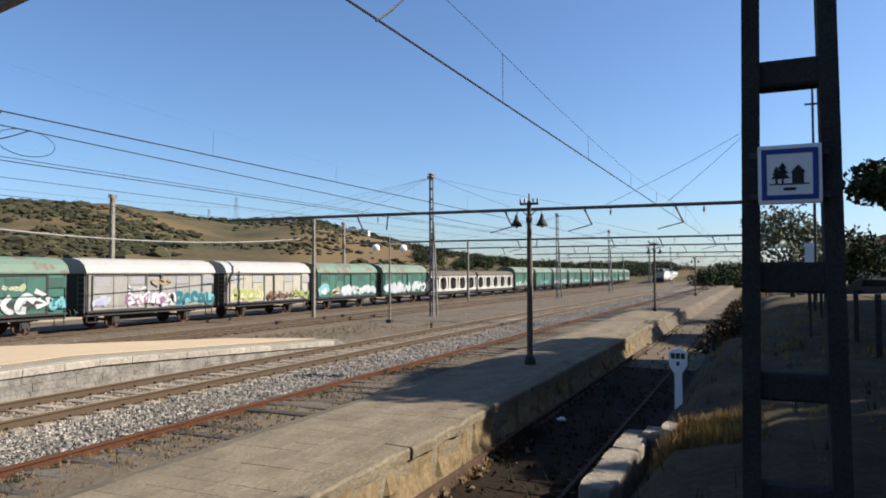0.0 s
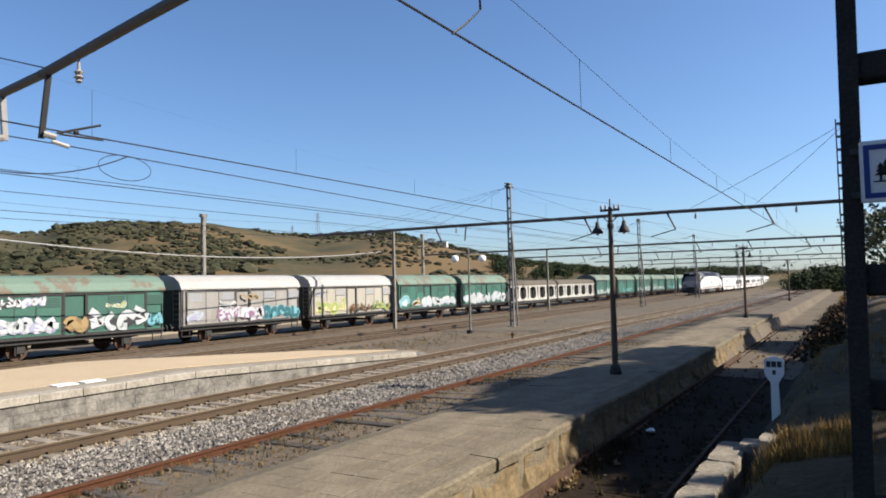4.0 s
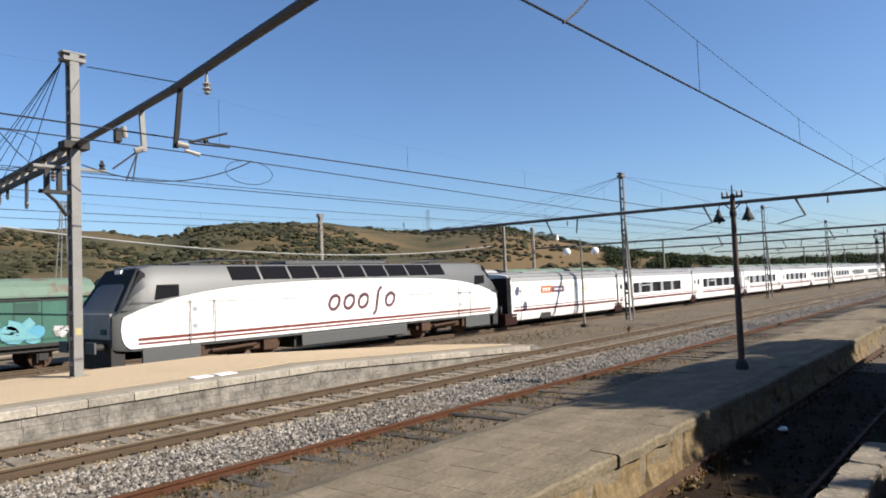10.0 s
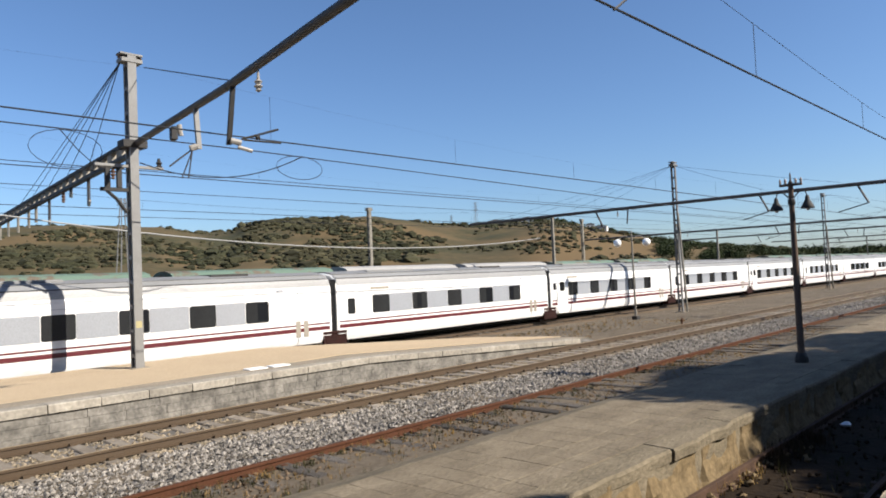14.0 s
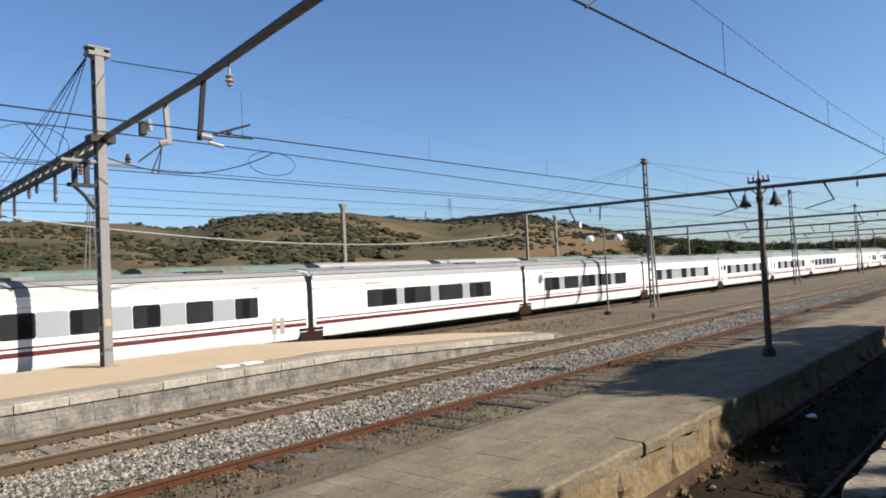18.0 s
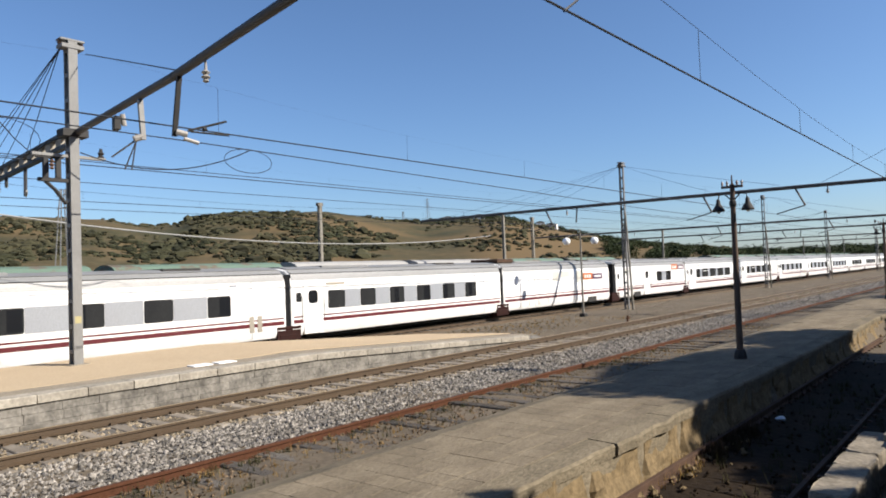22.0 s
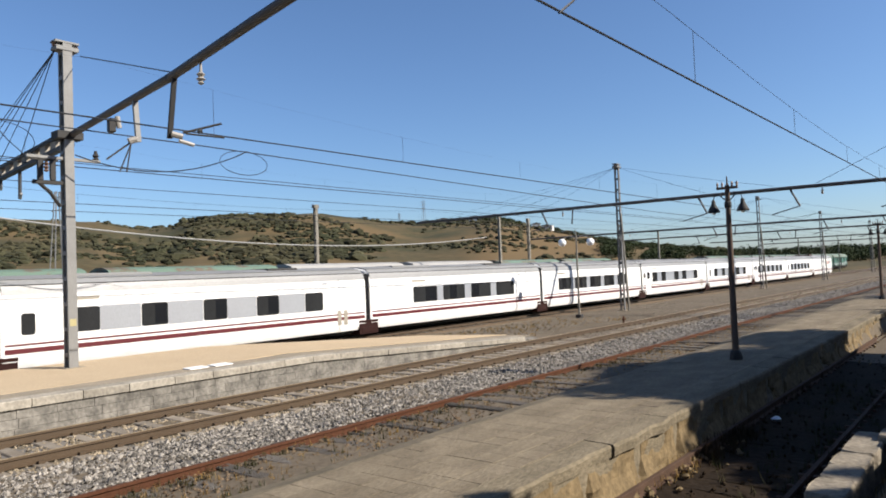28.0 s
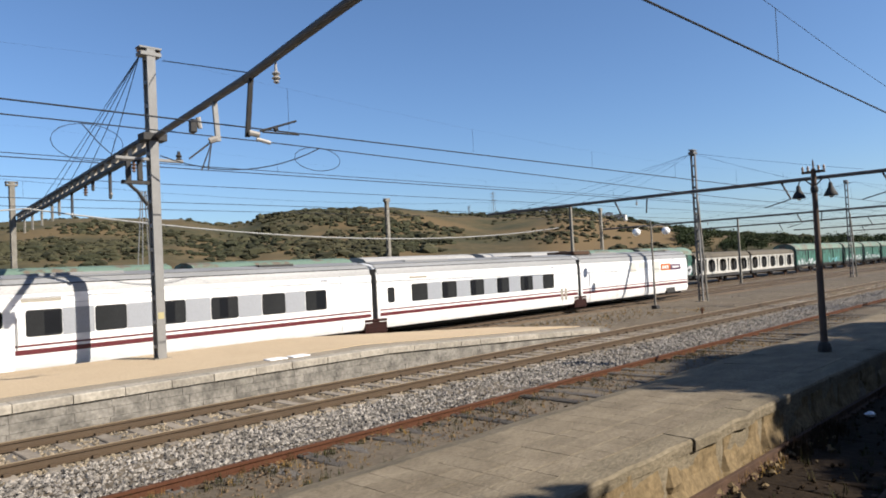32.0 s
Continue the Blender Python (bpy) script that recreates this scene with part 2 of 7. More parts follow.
M_LAMP_POST = mat("dark_wood_lamp_post", (0.095, 0.066, 0.05), 0.85, col2=(0.13, 0.1, 0.08), scale=3, amount=0.6)
M_GLOBE = mat("white_opal_globe", (0.85, 0.85, 0.83), 0.25, amount=0.05)
M_HILL = mat("dry_grass_hill", (0.11, 0.0792, 0.0405), 0.95, col2=(0.044, 0.044, 0.0229), scale=0.03, amount=0.95, bump=0.0, fine=0.35, mid=0.45, soft=0.13)
hill_nodes = M_HILL.node_tree
hill_cover = hill_nodes.nodes.new("ShaderNodeAttribute")
hill_cover.attribute_name = "dry"
hill_mix = hill_nodes.nodes.new("ShaderNodeMix")
hill_mix.data_type = "RGBA"
hill_mix.inputs["B"].default_value = (0.125, 0.086, 0.042, 1)
hill_base = hill_nodes.nodes["Principled BSDF"].inputs["Base Color"]
hill_nodes.links.new(hill_cover.outputs["Fac"], hill_mix.inputs["Factor"])
hill_nodes.links.new(hill_base.links[0].from_socket, hill_mix.inputs["A"])
hill_nodes.links.new(hill_mix.outputs["Result"], hill_base)
M_SHRUB = mat("hill_shrub", (0.0264, 0.029, 0.015), 0.95, col2=(0.0581, 0.051, 0.0282), scale=0.03, amount=0.9, island=0.4, fine=1.2)
M_LEAF = mat("dark_foliage", (0.026, 0.036, 0.014), 0.85, col2=(0.045, 0.055, 0.023), scale=0.4, amount=0.8, island=0.35, spec=0.15)
M_LEAF_OLIVE = mat("olive_foliage", (0.07, 0.085, 0.045), 0.8, col2=(0.1, 0.11, 0.065), scale=0.6, amount=0.8, island=0.5)
M_BARK = mat("bark", (0.09, 0.065, 0.045), 0.95, scale=4, amount=0.8, bump=0.6)
M_GRASS = mat("dry_grass", (0.26, 0.165, 0.055), 0.95, col2=(0.11, 0.07, 0.026), scale=0.8, amount=0.7, island=0.4)
M_WEED = mat("green_weed", (0.0251, 0.0306, 0.0112), 0.9, col2=(0.0502, 0.0418, 0.0167), scale=1, amount=0.7, island=0.4)
M_WEED_DARK = mat("dark_dead_weed", (0.05, 0.034, 0.019), 0.95, col2=(0.022, 0.016, 0.009), scale=1, amount=0.7, island=0.4)
M_SIGN_BLUE = mat("sign_blue", (0.02, 0.05, 0.25), 0.4, amount=0.1)
M_SIGN_BLACK = mat("sign_black", (0.01, 0.01, 0.012), 0.5, amount=0.1)
M_HOUSE = mat("white_house_render", (0.62, 0.6, 0.56), 0.9, col2=(0.5, 0.47, 0.42), scale=1, amount=0.5)
M_ROOF = mat("clay_roof", (0.3, 0.13, 0.08), 0.9, scale=2, amount=0.6)
M_ORANGE = mat("orange_livery", (0.418, 0.112, 0.0223), 0.4, amount=0.1)
M_PURPLE = mat("purple_livery", (0.1, 0.05, 0.085), 0.4, amount=0.1)
M_PLUM = mat("plum_livery", (0.0933, 0.0387, 0.0465), 0.4, amount=0.1)
M_YELLOW = mat("yellow_plate", (0.345, 0.301, 0.145), 0.5, amount=0.2)
M_BEIGE = mat("beige_plate", (0.279, 0.251, 0.201), 0.6, amount=0.3)
M_PAINT_WHITE = mat("spray_white", (0.44, 0.44, 0.44), 0.65, col2=(0.25, 0.28, 0.28), amount=0.7, scale=2.2, soft=0.12)
M_PAINT_CYAN = mat("spray_cyan", (0.122, 0.306, 0.334), 0.6, amount=0.3, scale=4)
M_PAINT_TEAL = mat("spray_teal", (0.0112, 0.0942, 0.112), 0.6, amount=0.3, scale=4)
M_PAINT_PINK = mat("spray_pink", (0.195, 0.0942, 0.167), 0.6, amount=0.3, scale=4)
M_PAINT_OCHRE = mat("spray_ochre", (0.268, 0.184, 0.0725), 0.6, amount=0.3, scale=4)
M_PAINT_LIME = mat("spray_lime", (0.251, 0.29, 0.0836), 0.6, amount=0.3, scale=4)
M_PAINT_BLUE = mat("spray_blue", (0.0704, 0.264, 0.37), 0.6, amount=0.3, scale=4)
M_PAINT_LILAC = mat("spray_lilac", (0.264, 0.264, 0.352), 0.6, amount=0.3, scale=4)
M_PAINT_BROWN = mat("spray_brown", (0.176, 0.0968, 0.044), 0.6, amount=0.3, scale=4)
M_PAINT_GREY = mat("spray_grey", (0.317, 0.352, 0.37), 0.6, amount=0.3, scale=4)
M_PAINT_CREAM = mat("spray_cream", (0.458, 0.387, 0.229), 0.6, amount=0.3, scale=4)
M_PAINT_BLACK = mat("spray_black", (0.015, 0.015, 0.018), 0.6, amount=0.3, scale=4)


# ---- mesh tools ----
class Geo:
    """Collects vertices and faces of one mesh."""

    def __init__(self):
        self.v, self.f = [], []

    def add(self, verts, faces):
        n = len(self.v)
        self.v += [tuple(p) for p in verts]
        self.f += [tuple(i + n for i in f) for f in faces]
        return self

    def box(self, x0, x1, y0, y1, z0, z1):
        return self.add([(x, y, z) for z in (z0, z1) for y in (y0, y1) for x in (x0, x1)],
                        [(0, 2, 3, 1), (4, 5, 7, 6), (0, 1, 5, 4), (2, 6, 7, 3), (0, 4, 6, 2), (1, 3, 7, 5)])

    def cbox(self, x0, x1, y0, y1, z0, z1, b=0.01):
        """Box with chamfered edges."""
        rings = []
        for z, d in ((z0, b), (z0 + b, 0), (z1 - b, 0), (z1, b)):
            rings.append([(x0 + d + b * 0, y0 + d + 0, z), (x1 - d, y0 + d, z), (x1 - d, y1 - d, z), (x0 + d, y1 - d, z)])
        return self.rings(rings)

    def rings(self, rings, cap=True, closed=True):
        n = len(rings[0])
        verts = [p for r in rings for p in r]
        faces = []
        for k in range(len(rings) - 1):
            for i in range(n if closed else n - 1):
                j = (i + 1) % n
                faces.append((k * n + i, k * n + j, (k + 1) * n + j, (k + 1) * n + i))
        if cap:
            faces.append(tuple(range(n - 1, -1, -1)))
            faces.append(tuple((len(rings) - 1) * n + i for i in range(n)))
        return self.add(verts, faces)

    def prism(self, pts, y0, y1):
        """Profile of (x, z) points drawn out along y."""
        return self.rings([[(x, y, z) for x, z in pts] for y in (y0, y1)])

    def plate(self, pts, x0, x1):
        """Outline of (y, z) points with thickness along x."""
        return self.rings([[(x, y, z) for y, z in pts] for x in (x0, x1)])

    def tube(self, path, r, n=6, r1=None):
        path = [Vector(p) for p in path]
        rings = []
        for k, p in enumerate(path):
            d = (path[min(k + 1, len(path) - 1)] - path[max(k - 1, 0)]).normalized()
            side = d.orthogonal().normalized() if abs(d.z) < 0.9 else Vector((1, 0, 0))
            if abs(d.z) < 0.9:
                side = d.cross(Vector((0, 0, 1))).normalized()
            up = side.cross(d).normalized()
            rr = r if r1 is None else r + (r1 - r) * k / (len(path) - 1)
            rings.append([p + rr * (math.cos(a) * side + math.sin(a) * up) for a in (2 * math.pi * i / n for i in range(n))])
        return self.rings(rings)

    def disc(self, x0, x1, y, z, r, n=16):
        """Wheel-like cylinder whose axle runs along x."""
        return self.rings([[(x, y + r * math.cos(2 * math.pi * i / n), z + r * math.sin(2 * math.pi * i / n)) for i in range(n)] for x in (x0, x1)])

    def ball(self, c, r, n=10, squash=1.0):
        rings = []
        for k in range(1, n // 2 + 1):
            a = math.pi * k / (n // 2 + 1)
            rings.append([(c[0] + r * math.sin(a) * math.cos(2 * math.pi * i / n), c[1] + r * math.sin(a) * math.sin(2 * math.pi * i / n), c[2] - r * squash * math.cos(a)) for i in range(n)])
        return self.rings(rings)

    def lathe(self, c, prof, n=12):
        """Profile of (radius, z) points turned round the upright through c."""
        return self.rings([[(c[0] + r * math.cos(2 * math.pi * i / n), c[1] + r * math.sin(2 * math.pi * i / n), c[2] + z) for i in range(n)] for r, z in prof])

    def mesh(self, name, material, smooth=False):
        me = bpy.data.meshes.new(name)
        me.from_pydata(self.v, [], self.f)
        me.materials.append(material)
        bm = bmesh.new()
        bm.from_mesh(me)
        bmesh.ops.recalc_face_normals(bm, faces=bm.faces)
        bm.to_mesh(me)
        bm.free()
        if smooth:
            me.shade_smooth()
            me.set_sharp_from_angle(angle=radians(38))
        return me


def part(name, geo, material, parent=None, label="", smooth=False):
    """One mesh object, under its thing or part."""
    me = geo if isinstance(geo, bpy.types.Mesh) else geo.mesh(name, material, smooth)
    ob = new(name, me)
    if parent is not None:
        ob.parent = parent
    return tagged(ob, label)


def thing(name, x, y, z, label, category, group="", kind="", rz=0):
    ob = new(name)
    ob.empty_display_size = 0.3
    ob.matrix_world = pose(x, y, z, 0, 0, rz)
    return tagged(ob, label, category, group, kind)


def G():
    return Geo()


# ---- plan ----
X_RUST = (-9.2, -7.5)
X_MAIN = (-13.87, -12.14)
X_FAST = (-23.72, -21.99)
X_PARK = (-33.87, -32.14)
X_BAY = (-4.32, -2.6)
Z_PARK, Z_BAY = -0.387, -0.5
X_TRAIN, X_WAGON = -22.855, -33.0


def bend(y):
    """Sideways shift of all the tracks: straight, then a wide curve."""
    return -0.0004 * max(0.0, y - 150.0) ** 2 if y < 420 else -29.16 - 0.216 * (y - 420)


def bend_turn(y):
    return math.degrees(math.atan(0.0008 * max(0.0, min(y, 420) - 150.0)))


# ---- ground, hills, tracks ----
def profile(x, y):
    """Height of the ground across the tracks."""
    pts = [(-3000, -3.0), (-120, -0.5), (-60, -0.55), (-40, -0.5), (-36, -0.62), (-30.5, -0.6), (-27.5, -0.36), (-25, -0.24), (-20.6, -0.22), (-17.5, -0.12),
           (-15.6, -0.14), (-15.0, -0.2), (-11.0, -0.2), (-9.8, -0.2), (-9.35, -0.14), (-8.9, -0.105), (-6.9, -0.1), (-4.8, -0.14), (-4.56, -0.66), (-1.95, -0.66), (-1.5, -0.2),
           (-0.9, 0.5), (0.3, 0.78), (2.5, 0.95), (9, 1.1), (40, 1.4), (3000, 3.0)]
    for (xa, za), (xb, zb) in zip(pts, pts[1:]):
        if x <= xb:
            z = za + (zb - za) * (x - xa) / (xb - xa)
            break
    if x > -1.9 and y > 24:
        z = min(z, -0.5 + 1.0 * max(0, x + 1.9) * 0.35 + (0.3 if x > 0 else 0))
    return z


def make_ground():
    xs = [-3000, -800, -300, -120, -80, -60, -50, -44, -40, -37, -35, -33, -31, -29.5, -28, -26.5, -25, -23, -21, -20, -19, -18, -17, -16.2, -15.6, -15.2, -14.8, -14, -13, -12, -11,
          -10.3, -9.8, -9.4, -8.6, -7.8, -7.2, -6.9, -6, -5.2, -4.8, -4.56, -4.2, -3.6, -3, -2.4, -1.95, -1.75, -1.5, -1.3, -1.1, -0.9, -0.6, -0.3, 0, 0.3, 0.7, 1.2, 1.8, 2.5, 4, 6, 9, 14, 22, 40, 90, 300, 900, 3000]
    ys = [-400, -150, -80, -50, -30, -20, -12, -6] + [-3 + 0.75 * i for i in range(60)] + [42 + 4 * i for i in range(28)] + [160 + 15 * i for i in range(24)] + [560, 700, 1000, 1600, 3000]
    verts, faces = [], []
    for y in ys:
        for x in xs:
            near = 1.0 if -60 < x < 60 else 0.0
            n = noise.noise(Vector((x * 0.5, y * 0.5, 1.3))) * 0.05 + noise.noise(Vector((x * 1.7, y * 1.7, 7.0))) * 0.025
            if x > -1.6:
                n *= 2.5
            if x < -900 or x > 900 or y > 900:
                n = 0
            verts.append((x + (bend(y) if y > 150 else 0) * near, y, profile(x, y) + n))
    w = len(xs)
    for j in range(len(ys) - 1):
        for i in range(w - 1):
            faces.append((j * w + i, j * w + i + 1, (j + 1) * w + i + 1, (j + 1) * w + i))
    me = bpy.data.meshes.new("ground")
    me.from_pydata(verts, [], faces)
    me.materials.append(M_DIRT)
    me.materials.append(M_SHADE_EARTH)
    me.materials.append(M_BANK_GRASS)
    # Shade-dark colours cover the bank and the bay floor up to y 25.
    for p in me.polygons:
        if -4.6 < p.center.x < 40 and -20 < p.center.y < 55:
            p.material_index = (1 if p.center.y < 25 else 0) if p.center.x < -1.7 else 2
    me.shade_smooth()
    return tagged(new("ground", me), "bare dry brown earth between the railway tracks", "ground", kind="structure")


make_ground()


def skyline(a):
    """Height angle of the ridge at the bearing a, in degrees left of the tracks."""
    pts = [(-60, 2.2), (-8, 1.0), (1.5, 0.5), (6, 0.5), (12, 0.5), (17, 0.7), (20.5, 1.1), (24.7, 1.7), (28, 2.4), (32, 3.3), (35, 4.0), (38, 3.8), (41, 3.7), (45, 4.2), (49, 4.75),
           (53, 4.65), (56, 4.65), (59, 4.5), (60, 4.05), (62.5, 3.95), (65, 4.5), (68, 4.6), (72, 4.6), (90, 4.0), (130, 3.0)]
    for (xa, za), (xb, zb) in zip(pts, pts[1:]):
        if a <= xb:
            return za + (zb - za) * (a - xa) / (xb - xa)
    return 3.0


def hill_height(a, d):
    """Ground height of the hills at bearing a and distance d."""
    ridge = 430.0
    top = ridge * math.tan(radians(skyline(a))) + 2.58
    u = (d - 130.0) / (ridge - 130.0)
    f = 0.0 if u <= 0 else (u * u * (3 - 2 * u) if u < 1 else 1 - 0.25 * (u - 1))
    px, py = -d * math.sin(radians(a)), d * math.cos(radians(a))
    n = noise.noise(Vector((px * 0.012, py * 0.012, 0))) * 5 + noise.noise(Vector((px * 0.05, py * 0.05, 3))) * 1.6
    return -0.6 + max(0.0, f) * (top + 0.6) * 1.0 + n * f * (1 - min(1, u) ** 6) - 0.3


def make_hills():
    verts, faces = [], []
    az = [-60 + 0.75 * i for i in range(254)]
    ds = [120 + 10 * i for i in range(33)] + [460, 500, 560, 640]
    for a in az:
        for d in ds:
            verts.append((-d * math.sin(radians(a)), d * math.cos(radians(a)), hill_height(a, d)))
    w = len(ds)
    for j in range(len(az) - 1):
        for i in range(w - 1):
            faces.append((j * w + i, (j + 1) * w + i, (j + 1) * w + i + 1, j * w + i + 1))
    me = bpy.data.meshes.new("hill")
    me.from_pydata(verts, [], faces)
    me.materials.append(M_HILL)
    dry = me.attributes.new("dry", "FLOAT", "POINT")
    for k, v in enumerate(me.vertices):
        a, d = math.degrees(math.atan2(-v.co.x, v.co.y)), math.hypot(v.co.x, v.co.y)
        n = noise.noise(Vector((v.co.x * 0.012, v.co.y * 0.012, 4.0))) + 0.5 * noise.noise(Vector((v.co.x * 0.04, v.co.y * 0.04, 1.0)))
        slope = min(1.0, max(0.0, (a + 3 * n - 22) / 3)) * min(1.0, max(0.0, (39 - a + 3 * n) / 4)) * min(1.0, max(0.0, (400 - d + 25 * n) / 20))
        dry.data[k].value = max(slope, min(0.75, max(0.0, (n - 0.12) * 3)))
    me.shade_smooth()
    tagged(new("hill", me), "long low hill of dry ochre grass with dark shrubs", "hill", kind="structure")
    # shrubs
    rng = np.random.default_rng(5)
    base = []
    bmt = bmesh.new()
    bmesh.ops.create_icosphere(bmt, subdivisions=1, radius=1)
    base_v = np.array([v.co[:] for v in bmt.verts])
    base_f = [tuple(v.index for v in f.verts) for f in bmt.faces]
    bmt.free()
    g = Geo()
    vs, fs = [], []
    count = 0
    while count < 8200:
        a, u = rng.uniform(16, 86), rng.random()
        d = 140 + 300 * u ** 0.8
        x, y = -d * math.sin(radians(a)), d * math.cos(radians(a))
        dens = noise.noise(Vector((x * 0.018, y * 0.018, 9))) * 0.9 + noise.noise(Vector((x * 0.06, y * 0.06, 2))) * 0.5
        if 23 < a < 38 and d < 392 and rng.random() < 0.55:
            continue
        green = 0.22 if a > 56 and d < 300 else 0.0
        if dens * 2.1 + 0.1 + green < rng.random() * 0.9 - 0.05:
            continue
        s = rng.uniform(0.4, 1.45) * (1.9 if rng.random() < 0.06 else 1)
        if d < 180:
            s *= 0.6
        z = hill_height(a, d)
        p = base_v * np.array([s * rng.uniform(0.8, 1.5), s * rng.uniform(0.8, 1.5), s * rng.uniform(0.45, 0.85)]) * rng.uniform(0.7, 1.3, (len(base_v), 1)) + np.array([x, y, z + 0.2 * s])
        n = len(vs)
        vs += p.tolist()
        fs += [tuple(i + n for i in f) for f in base_f]
        count += 1
    me = bpy.data.meshes.new("shrubs")
    me.from_pydata(vs, [], fs)
    me.materials.append(M_SHRUB)
    tagged(new("shrubs", me), "dark green shrubs scattered over the dry hillside", "shrubs", kind="stuff")


make_hills()


def rail_profile(x):
    return [(x - 0.07, -0.16), (x + 0.07, -0.16), (x + 0.07, -0.145), (x + 0.012, -0.125), (x + 0.012, -0.05), (x + 0.036, -0.038), (x + 0.036, -0.004), (x + 0.03, 0.0),
            (x - 0.03, 0.0), (x - 0.036, -0.004), (x - 0.036, -0.038), (x - 0.012, -0.05), (x - 0.012, -0.125), (x - 0.07, -0.145)]


STATIONS = [-80, 0, 40, 80, 120, 150] + [165 + 15 * i for i in range(18)] + [480, 620]


def make_track(label, xs, z, y0, y1, m_rail, m_top, sleepers, m_sleeper, step=0.62, singles=150, drop=0.0, wide=2.5, sink=(0, 0), jitter=0.01):
    t = thing("track", (xs[0] + xs[1]) / 2, 0, z, label, "railway track", "railway tracks", kind="structure")
    cx = (xs[0] + xs[1]) / 2
    ys = [y for y in STATIONS if y0 < y < y1]
    ys = [y0] + ys + [y1]
    for x, low in zip(xs, sink):
        g = G().rings([[(px - cx + bend(y), y, pz - low) for px, pz in rail_profile(x)] for y in ys])
        part("rail", g, m_rail, t)
        if m_top:
            g = G().rings([[(px - cx + bend(y), y, pz) for px, pz in ((x - 0.026, 0.0), (x + 0.026, 0.0), (x + 0.022, 0.004), (x - 0.022, 0.004))] for y in ys])
            part("rail_head", g, m_top, t)
    if not sleepers:
        return t
    b = 0.02
    sl = G().rings([[(-wide / 2, -0.12, zz), (wide / 2, -0.12, zz), (wide / 2, 0.12, zz), (-wide / 2, 0.12, zz)] if not d else
                    [(-wide / 2 + b, -0.12 + b, zz), (wide / 2 - b, -0.12 + b, zz), (wide / 2 - b, 0.12 - b, zz), (-wide / 2 + b, 0.12 - b, zz)]
                    for zz, d in ((-0.32, 0), (-0.175, 0), (-0.158, 1))]).mesh("sleeper", m_sleeper)
    rng = random.Random(int(abs(cx) * 10))
    k, y, rest = 0, max(y0, -6.0), G()
    while y < min(y1, 330):
        if k < singles:
            s = new("sleeper", sl)
            s.parent = t
            s.matrix_basis = pose(bend(y) + rng.uniform(-0.05, 0.05), y + rng.uniform(-0.03, 0.03), drop + rng.uniform(-1.2 * jitter, 0.6 * jitter), 0, 0, rng.uniform(-1.5, 1.5))
        else:
            rest.box(bend(y) - wide / 2, bend(y) + wide / 2, y - 0.12, y + 0.12, -0.3 + drop, -0.16 + drop)
        y += step
        k += 1
    if rest.v:
        part("far_sleepers", rest, m_sleeper, t)["kind"] = "stuff"
    # fastenings along the near stretch
    clips = G()
    y = max(y0, -6.0)
    for i in range(70):
        for x in xs:
            for sx in (-1, 1):
                clips.box(x - cx + sx * 0.1 - 0.035, x - cx + sx * 0.1 + 0.035, y - 0.05, y + 0.05, -0.16 + drop, -0.115)
        y += step
    part("rail_fastenings", clips, m_rail, t)["kind"] = "stuff"
    return t


make_track("main track with brown rails on grey ballast", X_MAIN, 0.0, -60, 600, M_RAIL, M_RAIL_TOP, True, M_CONC_SLP)
make_track("disused track with a rusty rail and dark wooden sleepers", X_RUST, 0.0, -40, 300, M_RAIL_RUST, None, True, M_SLEEPER, step=0.66, drop=0.068, sink=(0, 0.06), jitter=0.03)
make_track("through track with brown rails in dirty ballast", X_FAST, 0.0, -80, 620, M_RAIL, M_RAIL_TOP, True, M_SLEEPER)
make_track("siding track under the parked goods wagons", X_PARK, Z_PARK, -80, 600, M_RAIL, M_RAIL_TOP, True, M_SLEEPER, singles=120)
make_track("short bay track half buried in earth coloured dark for shade", X_BAY, Z_BAY, 4, 31, M_UNDER, None, True, M_SHADE_EARTH, singles=60, drop=-0.02, wide=2.2, sink=(0, 0.09))


def strip(name, x0, x1, z0, z1, y0, y1, crown, material, label):
    """A bed of ballast: a low bank with sloping shoulders."""
    ys = [y for y in STATIONS if y0 < y < y1]
    ys = [y0] + [y0 + (ys[0] - y0) * i / 20 for i in range(1, 20)] + ys + [y1]
    rings = []
    for y in ys:
        n = noise.noise(Vector((x0, y * 0.3, 0))) * 0.12
        rings.append([(x + bend(y), y, z) for x, z in ((x0 + n, z0), (x0 + 0.45 + n, z1), ((x0 + x1) / 2, z1 + crown), (x1 - 0.45 + n, z1), (x1 + n, z0), (x1, z0 - 0.3), (x0, z0 - 0.3))])
    tagged(part(name, G().rings(rings), material), label, "ballast", kind="structure")


strip("ballast_bed", -15.0, -9.55, -0.3, -0.19, -60, 600, 0.0, M_BALLAST, "bed of crushed grey ballast under the main track")
strip("ballast_bed", -26.0, -20.6, -0.42, -0.19, -80, 620, 0.0, M_STONE_BROWN, "dirty brown ballast under the through track")
strip("ballast_bed", -36.4, -29.8, -0.85, -0.57, -80, 600, 0.0, M_STONE_BROWN, "dirty brown ballast under the siding")


